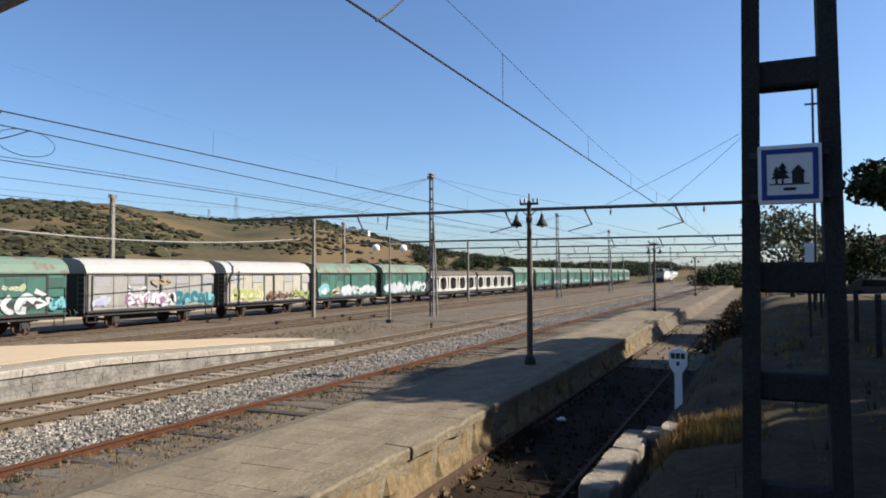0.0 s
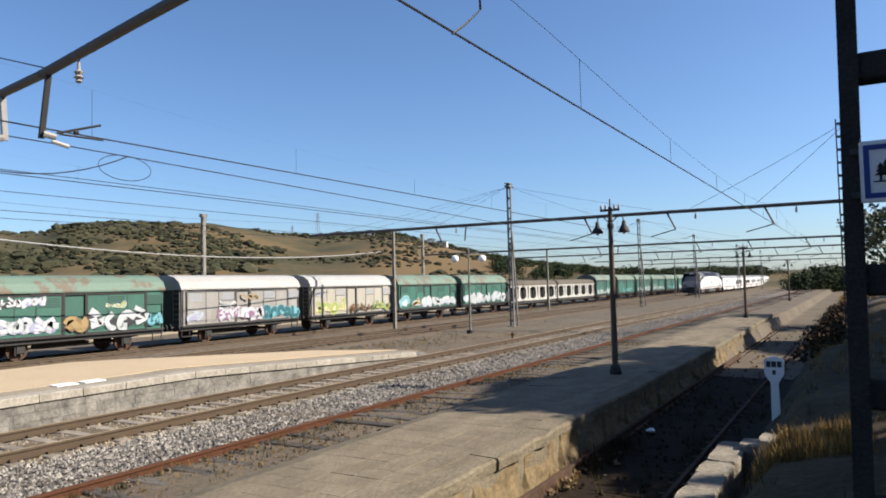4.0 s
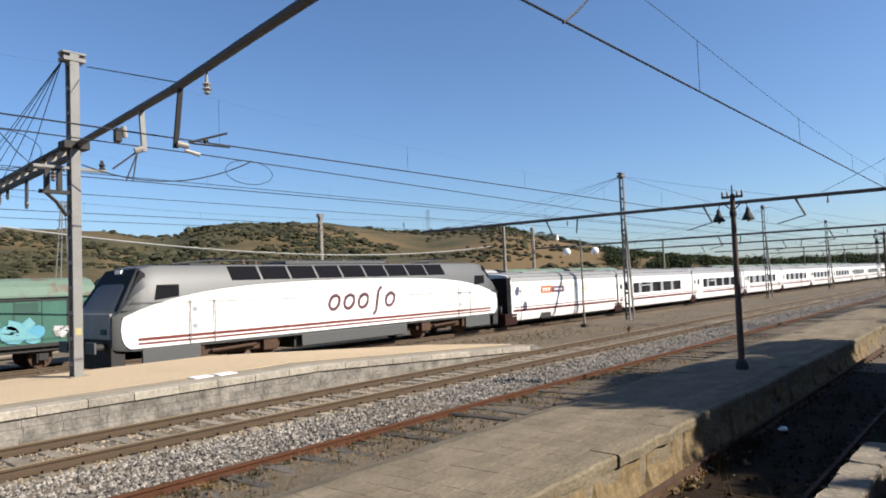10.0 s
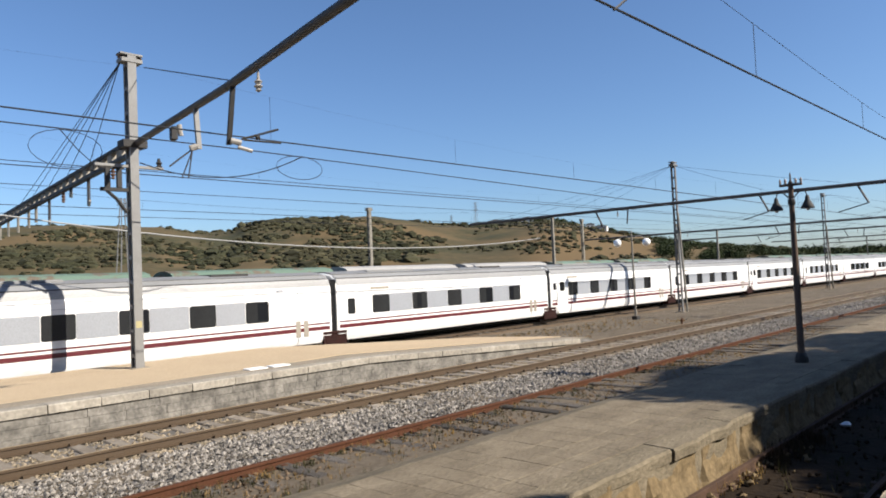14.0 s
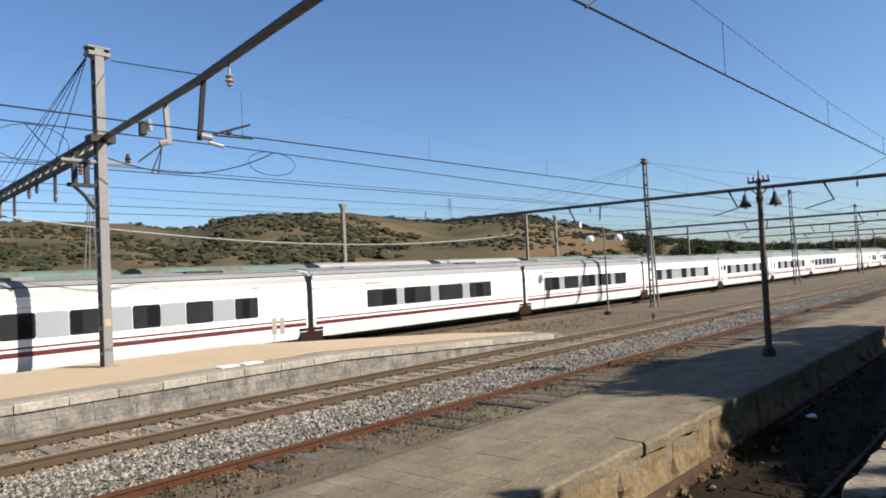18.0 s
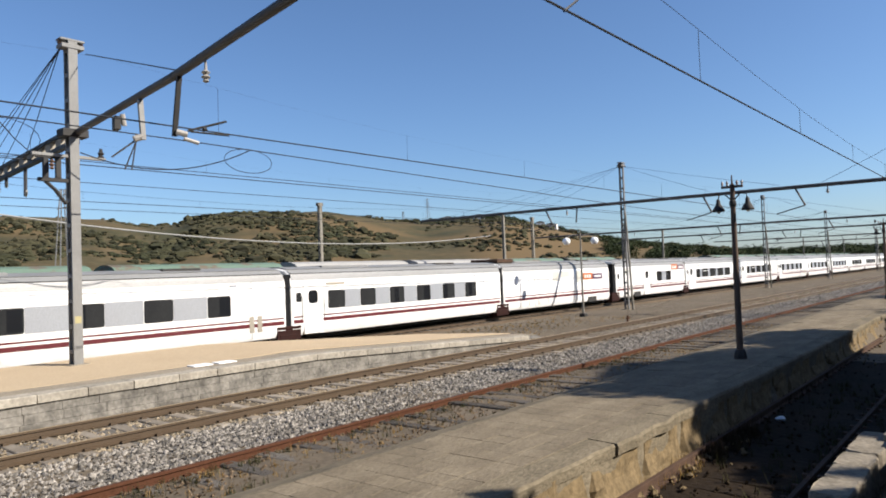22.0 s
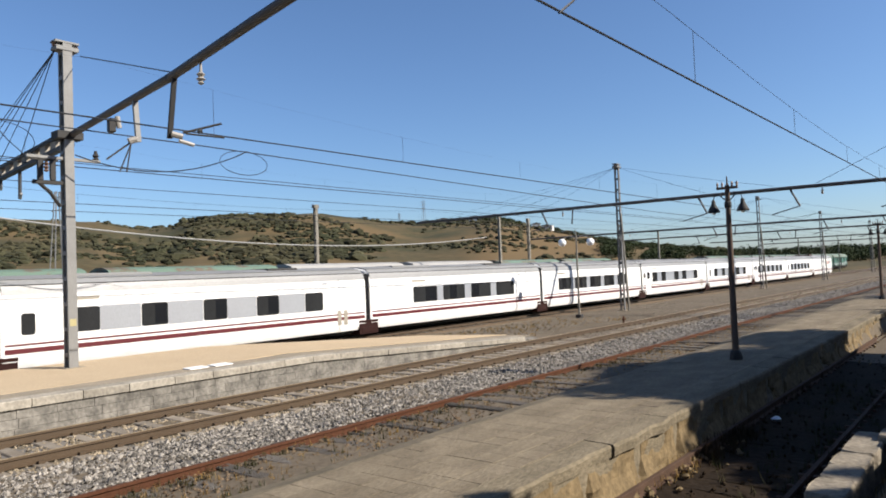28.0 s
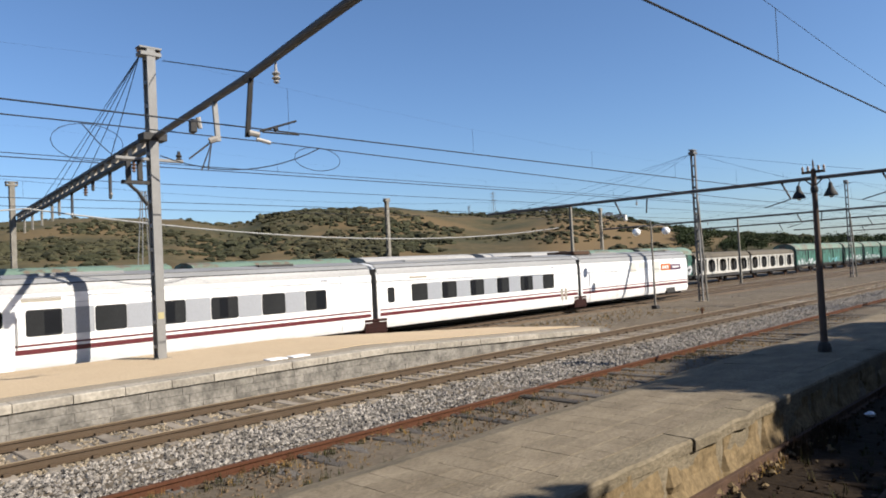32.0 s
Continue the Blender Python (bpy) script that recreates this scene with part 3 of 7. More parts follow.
def scatter_stones(name, x0, x1, y0, y1, z, n, size, material, label, seed, height=None, keep=None):
    rng = np.random.default_rng(seed)
    octa = np.array([(1, 0, 0), (-1, 0, 0), (0, 1, 0), (0, -1, 0), (0, 0, 1), (0, 0, -1)], float)
    tri = [(0, 2, 4), (2, 1, 4), (1, 3, 4), (3, 0, 4), (2, 0, 5), (1, 2, 5), (3, 1, 5), (0, 3, 5)]
    cx, cy = rng.uniform(x0, x1, n), y0 + (y1 - y0) * rng.random(n) ** 1.25
    if keep is not None:
        ok = np.array([keep(a, b) for a, b in zip(cx, cy)])
        cx, cy = cx[ok], cy[ok]
        n = len(cx)
    s = size * rng.uniform(0.55, 1.35, (n, 1, 1))
    p = octa[None] * s * rng.uniform(0.6, 1.25, (n, 6, 1))
    ang = rng.uniform(0, math.pi, n)
    c, sn = np.cos(ang)[:, None], np.sin(ang)[:, None]
    q = p.copy()
    q[:, :, 0] = p[:, :, 0] * c - p[:, :, 1] * sn
    q[:, :, 1] = p[:, :, 0] * sn + p[:, :, 1] * c
    tilt = rng.uniform(-0.6, 0.6, (n, 1))
    q[:, :, 2] = q[:, :, 2] * 0.8 + q[:, :, 0] * tilt
    zz = np.full(n, z) if height is None else np.array([height(a, b) for a, b in zip(cx, cy)])
    q += np.stack([cx, cy, zz + rng.uniform(-0.01, 0.02, n)], -1)[:, None]
    faces = (np.array(tri)[None] + 6 * np.arange(n)[:, None, None]).reshape(-1, 3)
    me = bpy.data.meshes.new(name)
    me.from_pydata(q.reshape(-1, 3).tolist(), [], faces.tolist())
    me.materials.append(material)
    tagged(new(name, me), label, "ballast", kind="stuff")


def off_sleepers(x, y):
    """Stones lie beside the sleepers and only here and there on top of them."""
    return not ((y + 6.0) % 0.62 < 0.11 or (y + 6.0) % 0.62 > 0.51) or math.sin(x * 7.3 + y * 3.1) + math.sin(y * 11.7 - x * 2.3) < -0.75


scatter_stones("ballast_stones", -11.75, -9.27, 0.5, 46, -0.185, 21000, 0.042, M_STONE, "loose grey and white ballast stones", 1, height=lambda x, y: -0.182 + 0.17 * max(0.0, x + 9.65))
scatter_stones("stained_ballast_stones", -14.95, -11.6, 0.5, 46, -0.185, 22000, 0.042, M_STONE_TAN, "rust-stained ballast stones between the main rails", 11, height=lambda x, y: -0.2, keep=off_sleepers)
scatter_stones("stained_ballast_stones", -14.95, -11.7, 44, 105, -0.185, 7000, 0.065, M_STONE_TAN, "rust-stained ballast stones farther along", 12)
scatter_stones("ballast_stones", -11.9, -9.5, 44, 105, -0.185, 6000, 0.065, M_STONE, "loose grey ballast stones farther along", 4)
scatter_stones("track_gravel", -9.15, -7.0, 2, 40, -0.115, 5000, 0.03, M_STONE_BROWN, "brown gravel between old sleepers", 2)
scatter_stones("siding_gravel", -31.5, -15.4, 12, 80, -0.15, 9000, 0.024, M_STONE, "stray brown gravel beside the tracks", 3, height=lambda x, y: profile(x, y) + 0.01,
               keep=lambda x, y: x < -20.3 or y > 24)


# ---- platforms ----
def island_platform():
    """Sandy platform with a block wall and coping, ending in a ramp."""
    t = thing("platform", -17.6, 0, 0, "sand-topped station platform with a grey block wall ending in a ramp", "platform", kind="structure")
    x0, x1 = 2.95, -2.75

    def top(y):
        return 0.5 if y < 12.5 else max(-0.04, 0.5 - 0.54 * (y - 12.5) / 11.2)

    ys = [-40, -10, 0, 5, 10, 12.5, 14, 16, 18, 20, 21.5, 22.7, 23.7]

    def back(y):
        return x1 if y < 13.5 else x1 + (y - 13.5) * 0.2 + max(0.0, y - 21.5) * 0.9

    rings = [[(back(y), y, -0.4), (x0 - 0.06, y, -0.4), (x0 - 0.06, y, top(y) - 0.1), (x0 - 0.5, y, top(y) - 0.02), (back(y), y, top(y) - 0.02)] for y in ys]
    part("core", G().rings(rings), M_BLOCK, t)
    sand = [[(back(y), y, top(y) - 0.012), (x0 - 1.1 - 0.02 * y * (y > 12), y, top(y) - 0.012), (x0 - 1.1 - 0.02 * y * (y > 12), y, top(y) + 0.012), (back(y), y, top(y) + 0.012)] for y in ys]
    part("sand_surface", G().rings(sand), M_SAND, t, "pale ochre sand surface")
    rim = [[(x0 - 1.12, y, top(y) - 0.014), (x0 - 0.4, y, top(y) - 0.014), (x0 - 0.4, y, top(y) + 0.004), (x0 - 1.12, y, top(y) + 0.004)] for y in ys]
    part("paved_margin", G().rings(rim), M_MARGIN, t, "grey concrete margin")
    rng = random.Random(4)
    # coping stones
    y = -8.0
    while y < 22.4:
        w = rng.uniform(0.85, 1.05)
        z, za = top(y), top(y + w)
        g = G().rings([[(x0 - 0.42, yy, zz - 0.16), (x0, yy, zz - 0.16), (x0, yy, zz - 0.015), (x0 - 0.015, yy, zz + 0.006), (x0 - 0.42, yy, zz + 0.008)] for yy, zz in ((y + 0.009, z), (y + w - 0.009, za))])
        ob = part("coping_stone", g, M_COPE, t)
        ob.location.x = rng.uniform(-0.006, 0.004)
        y += w
    # wall blocks in courses
    blk = {}
    for row in range(3):
        y = -8.0 + row * 0.23
        while y < 19:
            w = rng.choice((0.72, 0.84, 0.96, 1.1))
            zb = -0.22 + row * 0.185
            if zb + 0.18 < top(y + w) - 0.15:
                if w not in blk:
                    blk[w] = G().rings([[(-0.08, 0, 0), (-0.08, w - 0.006, 0), (-0.08, w - 0.006, 0.18), (-0.08, 0, 0.18)], [(0.0, 0, 0), (0.0, w - 0.006, 0), (0.0, w - 0.006, 0.18), (0.0, 0, 0.18)],
                                        [(0.004, 0.005, 0.005), (0.004, w - 0.011, 0.005), (0.004, w - 0.011, 0.175), (0.004, 0.005, 0.175)]]).mesh("wall_block", M_BLOCK)
                b = new("wall_block", blk[w])
                b.parent = t
                b.matrix_basis = pose(x0 - 0.052 + rng.uniform(-0.002, 0.003), y, zb)
            y += w
    for y, x in ((9.38, 2.06), (10.02, 2.1)):
        g = G().cbox(x - 0.17, x + 0.17, y - 0.25, y + 0.25, 0.5, 0.53, 0.008)
        part("paving_patch", g, M_WHITE, t, "small white painted slab")
    return t


island_platform()


def low_platform():
    """Worn concrete platform between the rusty track and the bay."""
    t = thing("low_platform", -5.7, 0, 0, "low worn concrete platform with a crumbling edge", "platform", kind="structure")
    rng = random.Random(9)
    ys = [-20 + 2 * i for i in range(10)] + [0.5 * i for i in range(0, 105)]
    rings = []
    for y in ys:
        e = noise.noise(Vector((y * 0.9, 0, 0))) * 0.05
        l = noise.noise(Vector((y * 0.6, 3, 0))) * 0.08
        bow = 0.5 * max(0, (y - 24) / 28) ** 1.2
        rings.append([(-1.9 + l - bow, y, -0.3), (1.0 - bow, y, -0.7), (1.08 + e - bow, y, -0.7), (1.1 + e - bow, y, -0.06), (1.06 + e - bow, y, 0.02), (0.6 - bow, y, 0.092), (-0.6 - bow, y, 0.095), (-1.4 + l - bow, y, 0.075), (-1.88 + l - bow, y, -0.03)])
    part("core", G().rings(rings), M_PLAT, t)
    # kerb stones along the bay
    y = -4.0
    while y < 51:
        w = rng.uniform(1.5, 2.6)
        bow = 0.5 * max(0, (y - 24) / 28) ** 1.2
        d = rng.uniform(-0.03, 0.03)
        rings = []
        m = 7
        for k in range(m):
            yy = y + 0.006 + (w - 0.012) * k / (m - 1)
            c = noise.noise(Vector((yy * 1.7, 5, 0))) * 0.06 + noise.noise(Vector((yy * 5, 8, 0))) * 0.025
            c -= 0.01 if k in (0, m - 1) else 0
            rings.append([(x, yy, z) for x, z in ((0.7, -0.06), (1.14 + d + c, -0.08), (1.15 + d + c, 0.05), (1.125 + d + c, 0.088), (0.7, 0.104))])
        ob = part("kerb_stone", G().rings(rings), M_PLAT, t)
        ob.location = (-bow, 0, rng.uniform(-0.008, 0.006))
        y += w
    # crumbling face of the bay wall
    ys2 = [-6 + 0.14 * i for i in range(410)]
    rows = 9
    vs, fs = [], []
    for yy in ys2:
        bow = 0.5 * max(0, (yy - 24) / 28) ** 1.2
        lump = max(0.0, noise.noise(Vector((yy * 0.55, 2, 0)))) * 0.28
        for k in range(rows):
            z = -0.78 + 0.76 * k / (rows - 1)
            u = 1 - k / (rows - 1)
            n = noise.noise(Vector((yy * 1.3, z * 4, 4))) * 0.06 + noise.noise(Vector((yy * 4.5, z * 8, 1))) * 0.035
            hole = -0.13 * max(0.0, noise.noise(Vector((yy * 0.9, z * 2.2, 11))) - 0.22) / 0.3
            foot = 0.2 * u ** 3 + 0.6 * lump * u ** 1.5
            gap = -0.13 if (yy + 0.2 * math.sin(yy)) % 1.4 < 0.15 and k > 1 else 0.0
            vs.append((1.1 - bow + 0.6 * n + hole + foot + gap, yy, z))
    for j in range(len(ys2) - 1):
        for k in range(rows - 1):
            a = j * rows + k
            fs.append((a, a + rows, a + rows + 1, a + 1))
    part("bay_wall", G().add(vs, fs), M_EDGE, t, "crumbling stained ochre retaining wall")
    # paving tiles: the near ones singly, the far ones joined
    tile = G().rings([[(-a, -a, z), (a, -a, z), (a, a, z), (-a, a, z)] for a, z in ((0.199, -0.03), (0.199, 0.0), (0.195, 0.003))]).mesh("paving_tile", M_TILE)
    far = G()
    count = 0
    for row in range(118):
        y = 3.2 + 0.4 * row
        bow = 0.5 * max(0, (y - 24) / 28) ** 1.2
        for col in range(5):
            x = -1.1 + 0.4 * col - bow + rng.uniform(-0.004, 0.004)
            if col == 0 and row > 6 and rng.random() < 0.05:
                continue
            z = (0.094, 0.102, 0.104, 0.104, 0.102)[col] + rng.uniform(-0.002, 0.002)
            if count < 290:
                ob = new("paving_tile", tile)
                ob.parent = t
                ob.matrix_basis = pose(x, y, z, rng.uniform(-0.3, 0.3), rng.uniform(-0.3, 0.3), rng.uniform(-0.4, 0.4))
                count += 1
            else:
                far.box(x - 0.196, x + 0.196, y - 0.196, y + 0.196, z - 0.03, z + 0.003)
    part("far_paving_tiles", far, M_TILE, t)["kind"] = "stuff"
    return t


low_platform()
# The rubble shares the earth colour darkened for shade.
scatter_stones("bay_rubble", -4.5, -1.9, 4, 26, -0.65, 600, 0.035, M_SHADE_EARTH, "rubble and earth clods along the bay", 6)


scatter_stones("fallen_stones", -4.45, -3.75, 3, 13, -0.63, 90, 0.06, M_EDGE, "ochre stones fallen from the platform edge", 8)
scatter_stones("fallen_stones", -5.0, -2.2, 24, 50, -0.6, 160, 0.07, M_EDGE, "rubble along the sunlit platform edge", 9)


def far_platform():
    t = thing("far_platform", -44.0, 0, 0, "pale concrete loading platform beyond the siding", "platform", kind="structure")
    part("slab", G().cbox(-2.2, 2.2, -60, 140, -0.9, -0.35, 0.03), M_MARGIN, t)


far_platform()


def bay_wall():
    t = thing("stone_kerb", -1.72, 9.6, 0, "short ruined pale stone kerb beside the bay track", "stone kerb")
    rng = random.Random(3)
    for k in range(5):
        y = -1.5 + 0.66 * k
        put_stone(t, rng, rng.uniform(-0.02, 0.02), y + 0.33, -0.31 + rng.uniform(-0.015, 0.01), 0.21, 0.345, 0.44)
    put_stone(t, rng, 0.62, 1.2, -0.05, 0.22, 0.3, 0.4)
    put_stone(t, rng, 0.3, 1.5, -0.15, 0.2, 0.25, 0.35)


def put_stone(parent, rng, x, y, z, a, b, c):
    """A weathered, rounded squarish stone."""
    rings = []
    for k, (h, s) in enumerate(((-1, 0.97), (-0.8, 1), (0.0, 1.0), (0.93, 0.99), (1, 0.93))):
        ring = []
        for i in range(12):
            u = 2 * math.pi * i / 12
            cx, sy = math.copysign(abs(math.cos(u)) ** 0.32, math.cos(u)), math.copysign(abs(math.sin(u)) ** 0.32, math.sin(u))
            j = rng.uniform(0.97, 1.02)
            ring.append((x + a * cx * s * j, y + b * sy * s * j, z + c * h + rng.uniform(-0.012, 0.012)))
        rings.append(ring)
    part("stone", G().rings(rings), M_KERB, parent)


bay_wall()


# ---- overhead line ----
def lattice_mast(x, y, z, h, label, w=0.26, material=None, arms=True, rz=0, plate=False, d=0.08):
    material = material or M_MAST
    t = thing("catenary_mast", x, y, z, label, "mast", "catenary masts", rz=rz)
    for sx in (-1, 1):
        g = G().rings([[(sx * w / 2 + dx, dy, zz) for dx, dy in ((-0.03 * sx, -d), (0.03 * sx, -d), (0.03 * sx, d), (-0.03 * sx, d), (-0.03 * sx, d - 0.012), (0.018 * sx, d - 0.012), (0.018 * sx, 0.012 - d), (-0.03 * sx, 0.012 - d))] for zz in (0, h)])
        part("channel", g, material, t)
    n = int(h / 0.62)
    for k in range(n):
        zz = 0.35 + k * (h - 0.6) / (n - 1)
        for sy in (-1, 1):
            part("batten", G().box(-w / 2, w / 2, sy * (d + 0.002) - 0.005, sy * (d + 0.002) + 0.005, zz - 0.05, zz + 0.05), material, t)
    part("footing", G().cbox(-0.26, 0.26, -0.26, 0.26, -0.3, 0.03, 0.02), M_MARGIN, t)
    if arms:
        part("head_arm", G().cbox(-w / 2 - 0.05, w / 2 + 0.05, -0.28, 0.28, h - 0.2, h - 0.08, 0.015), material, t)
        part("head_cap", G().cbox(-w / 2 - 0.03, w / 2 + 0.03, -0.3, 0.3, h, h + 0.06, 0.01), material, t)
        for sx in (-0.28, 0.28):
            part("insulator", G().lathe((0, sx, h - 0.1), [(0.02, 0), (0.06, 0.02), (0.03, 0.05), (0.06, 0.08), (0.03, 0.11), (0.05, 0.13), (0.01, 0.16)], 8), M_INSUL, t)
    if plate:
        part("number_plate", G().box(w / 2 + 0.031, w / 2 + 0.036, -0.08, 0.08, 1.08, 1.26), M_YELLOW, t, "small yellow plate")
        part("beam_clamp", G().cbox(-0.2, 0.2, -0.3, 0.34, 5.9, 6.1, 0.01), M_BLACK, t)
        part("side_bracket", G().cbox(0.0, 0.09, -1.0, 0.82, 5.35, 5.43, 0.008), M_MAST, t)
        part("pin_insulator", G().lathe((0.03, 0.72, 5.42), [(0.03, 0), (0.09, 0.03), (0.05, 0.08), (0.09, 0.13), (0.05, 0.18), (0.04, 0.26)], 8), M_BLACK, t)
        part("switch_frame", G().cbox(0, 0.09, -0.86, -0.14, 4.7, 4.8, 0.008), M_BLACK, t)
        for yy in (-0.68, -0.38):
            part("switch_bar", G().cbox(0, 0.1, yy - 0.06, yy + 0.06, 4.8, 5.3, 0.008), M_BLACK, t)
        part("switch_top", G().cbox(0, 0.07, -0.9, -0.25, 5.3, 5.37, 0.008), M_BLACK, t)
        part("switch_stay", G().tube([(0.03, -0.7, 4.72), (0.03, -0.45, 4.5), (0.03, -0.2, 4.15)], 0.05, 5), M_BLACK, t)
    return t


def beam(p, q, r, label, hangers, rise=0.0):
    """A portal beam with its drop brackets and registration arms."""
    p, q = Vector(p), Vector(q)
    d = q - p
    t = thing("portal_beam", p.x, p.y, p.z, label, "portal beam", "portal beams", rz=math.degrees(math.atan2(d.y, d.x)))
    L = d.length
    part("tube", G().tube([(0, 0, 0), (L * 0.33, 0, 0.02), (L * 0.5, 0, 0.02 + rise * 0.45), (L * 0.66, 0, 0.02 + rise * 0.8), (L, 0, rise)], r, 10), M_BEAM, t, smooth=True)
    for k, up in ((0.33, 0.0), (0.66, 0.8 * rise)):
        part("joint_strap", G().tube([(L * k - 0.05, 0, 0.02 + up), (L * k + 0.05, 0, 0.02 + up)], r * 1.06, 10), M_MAST_DARK, t)
    for kind, s in hangers:
        if kind == "drop":
            part("drop_bracket", G().rings([[(x - 0.035, -0.045, z), (x + 0.035, -0.045, z), (x + 0.035, 0.045, z), (x - 0.035, 0.045, z)] for x, z in ((s - 0.02, -r * 0.5), (s - 0.31, -1.15))]), M_BLACK, t)
            part("arm_insulator", G().tube([(s - 0.22, 0.0, -1.08), (s - 0.2, 0.1, -1.1), (s - 0.18, 0.2, -1.12)], 0.06, 8), M_INSUL_W, t)
            part("arm_insulator", G().tube([(s - 0.2, 0.14, -1.2), (s - 0.16, 0.42, -1.27)], 0.04, 8), M_INSUL_W, t)
            part("steady_arm", G().tube([(s - 0.15, 0.2, -1.05), (s - 0.05, 0.95, -0.8)], 0.024, 5), M_BLACK, t)
            part("steady_arm", G().tube([(s - 0.15, 0.25, -1.06), (s - 0.05, 1.0, -1.08)], 0.02, 5), M_BLACK, t)
            part("arm_clamp", G().tube([(s - 0.12, 0.5, -1.0), (s - 0.12, 0.56, -0.98)], 0.05, 6), M_BLACK, t)
        elif kind == "grey":
            part("drop_bracket", G().rings([[(x - 0.045, -0.05, z), (x + 0.045, -0.05, z), (x + 0.045, 0.05, z), (x - 0.045, 0.05, z)] for x, z in ((s, -r * 0.5), (s + 0.14, -0.95))]), M_MAST, t)
            part("arm_insulator", G().tube([(s + 0.12, 0.0, -0.88), (s + 0.1, -0.18, -0.95)], 0.07, 8), M_INSUL_W, t)
            part("steady_arm", G().tube([(s + 0.1, -0.12, -0.95), (s, -0.6, -1.35)], 0.02, 5), M_MAST_DARK, t)
            for dy in (-0.22, -0.36):
                part("steady_arm", G().tube([(s + 0.1, -0.14, -1.0), (s + 0.05, dy, -1.6)], 0.016, 5), M_MAST_DARK, t)
        elif kind == "box":
            part("feeder_clamp", G().cbox(s - 0.09, s + 0.09, -0.1, 0.04, -r - 0.4, -r - 0.08, 0.02), M_BLACK, t)
            part("string_insulator", G().tube([(s, 0.1, -r - 0.02), (s, 0.14, -r - 0.28)], 0.06, 8), M_INSUL_W, t)
        elif kind == "ins":
            part("string_insulator", G().lathe((s, 0, -r - 0.34), [(0.02, 0), (0.06, 0.03), (0.035, 0.06), (0.085, 0.1), (0.04, 0.14), (0.08, 0.19), (0.03, 0.23), (0.02, 0.42)], 8), M_INSUL_W, t)
        elif kind == "vee":
            part("drop_bracket", G().tube([(s, 0, 0), (s + 0.45, 0, -0.95)], 0.06, 5), M_MAST_DARK, t)
            part("steady_arm", G().tube([(s + 0.45, 0, -0.95), (s - 0.9, 0, -1.3)], 0.03, 5), M_MAST_DARK, t)
        elif kind == "post":
            part("drop_post", G().tube([(s, 0, 0), (s - 0.1, 0, -0.95)], 0.05, 6), M_MAST_DARK, t)
    return t


# near portal: tower by the camera, mast on the sandy platform
lattice_mast(-18.99, 7.955, 0.5, 8.4, "pale grey steel lattice mast on the sandy platform", 0.24, arms=True, plate=True, d=0.115)
beam((-18.9, 8.05, 6.54), (0.25, 5.45, 6.56), 0.086, "dark tubular portal beam over the tracks with drop brackets",
     [("grey", 4.5), ("drop", 6.6), ("ins", 7.75), ("box", 3.1)], rise=0.29)


def truss_beam(p, q):
    """Flat lattice beam: two chords, pale battens and short hangers."""
    p, q = Vector(p), Vector(q)
    d = q - p
    t = thing("lattice_beam", p.x, p.y, p.z, "dark lattice beam with pale battens over the siding", "portal beam", rz=math.degrees(math.atan2(d.y, d.x)))
    L = d.length
    for z in (-0.17, 0.17):
        part("chord", G().cbox(0, L, -0.09, 0.09, z - 0.06, z + 0.06, 0.01), M_MAST_DARK, t)
    n = int(L / 0.95)
    for k in range(n):
        x = 0.4 + k * (L - 0.8) / (n - 1)
        part("batten", G().box(x - 0.24, x + 0.24, -0.11, 0.05, -0.11, 0.11), M_COPE, t, "pale batten plate")
    for x, h in ((13.6, 0.7), (15.2, 0.8), (17.8, 0.8), (20.5, 0.8), (23.0, 0.8)):
        part("hanger", G().tube([(x, 0, -0.2), (x + 0.05, 0, -0.2 - h)], 0.06, 6), M_COPING, t)
    for x, h in ((5.0, 0.9), (7.4, 0.35), (11.0, 1.0)):
        part("drop_post", G().tube([(x, 0, -0.2), (x + 0.05, 0, -0.2 - h)], 0.055, 6), M_MAST_DARK, t)
        part("arm_insulator", G().tube([(x, 0, -0.2 - h), (x - 0.55, 0.1, -0.1 - h)], 0.035, 6), M_INSUL_W, t)
    for x in (2.2, 8.6):
        part("string_insulator", G().lathe((x, 0, -0.62), [(0.02, 0), (0.08, 0.04), (0.03, 0.08), (0.09, 0.14), (0.03, 0.18), (0.09, 0.24), (0.03, 0.28), (0.08, 0.34), (0.02, 0.4)], 8), M_INSUL, t)


truss_beam((-19.1, 8.1, 6.5), (-44.3, 11.0, 6.5))


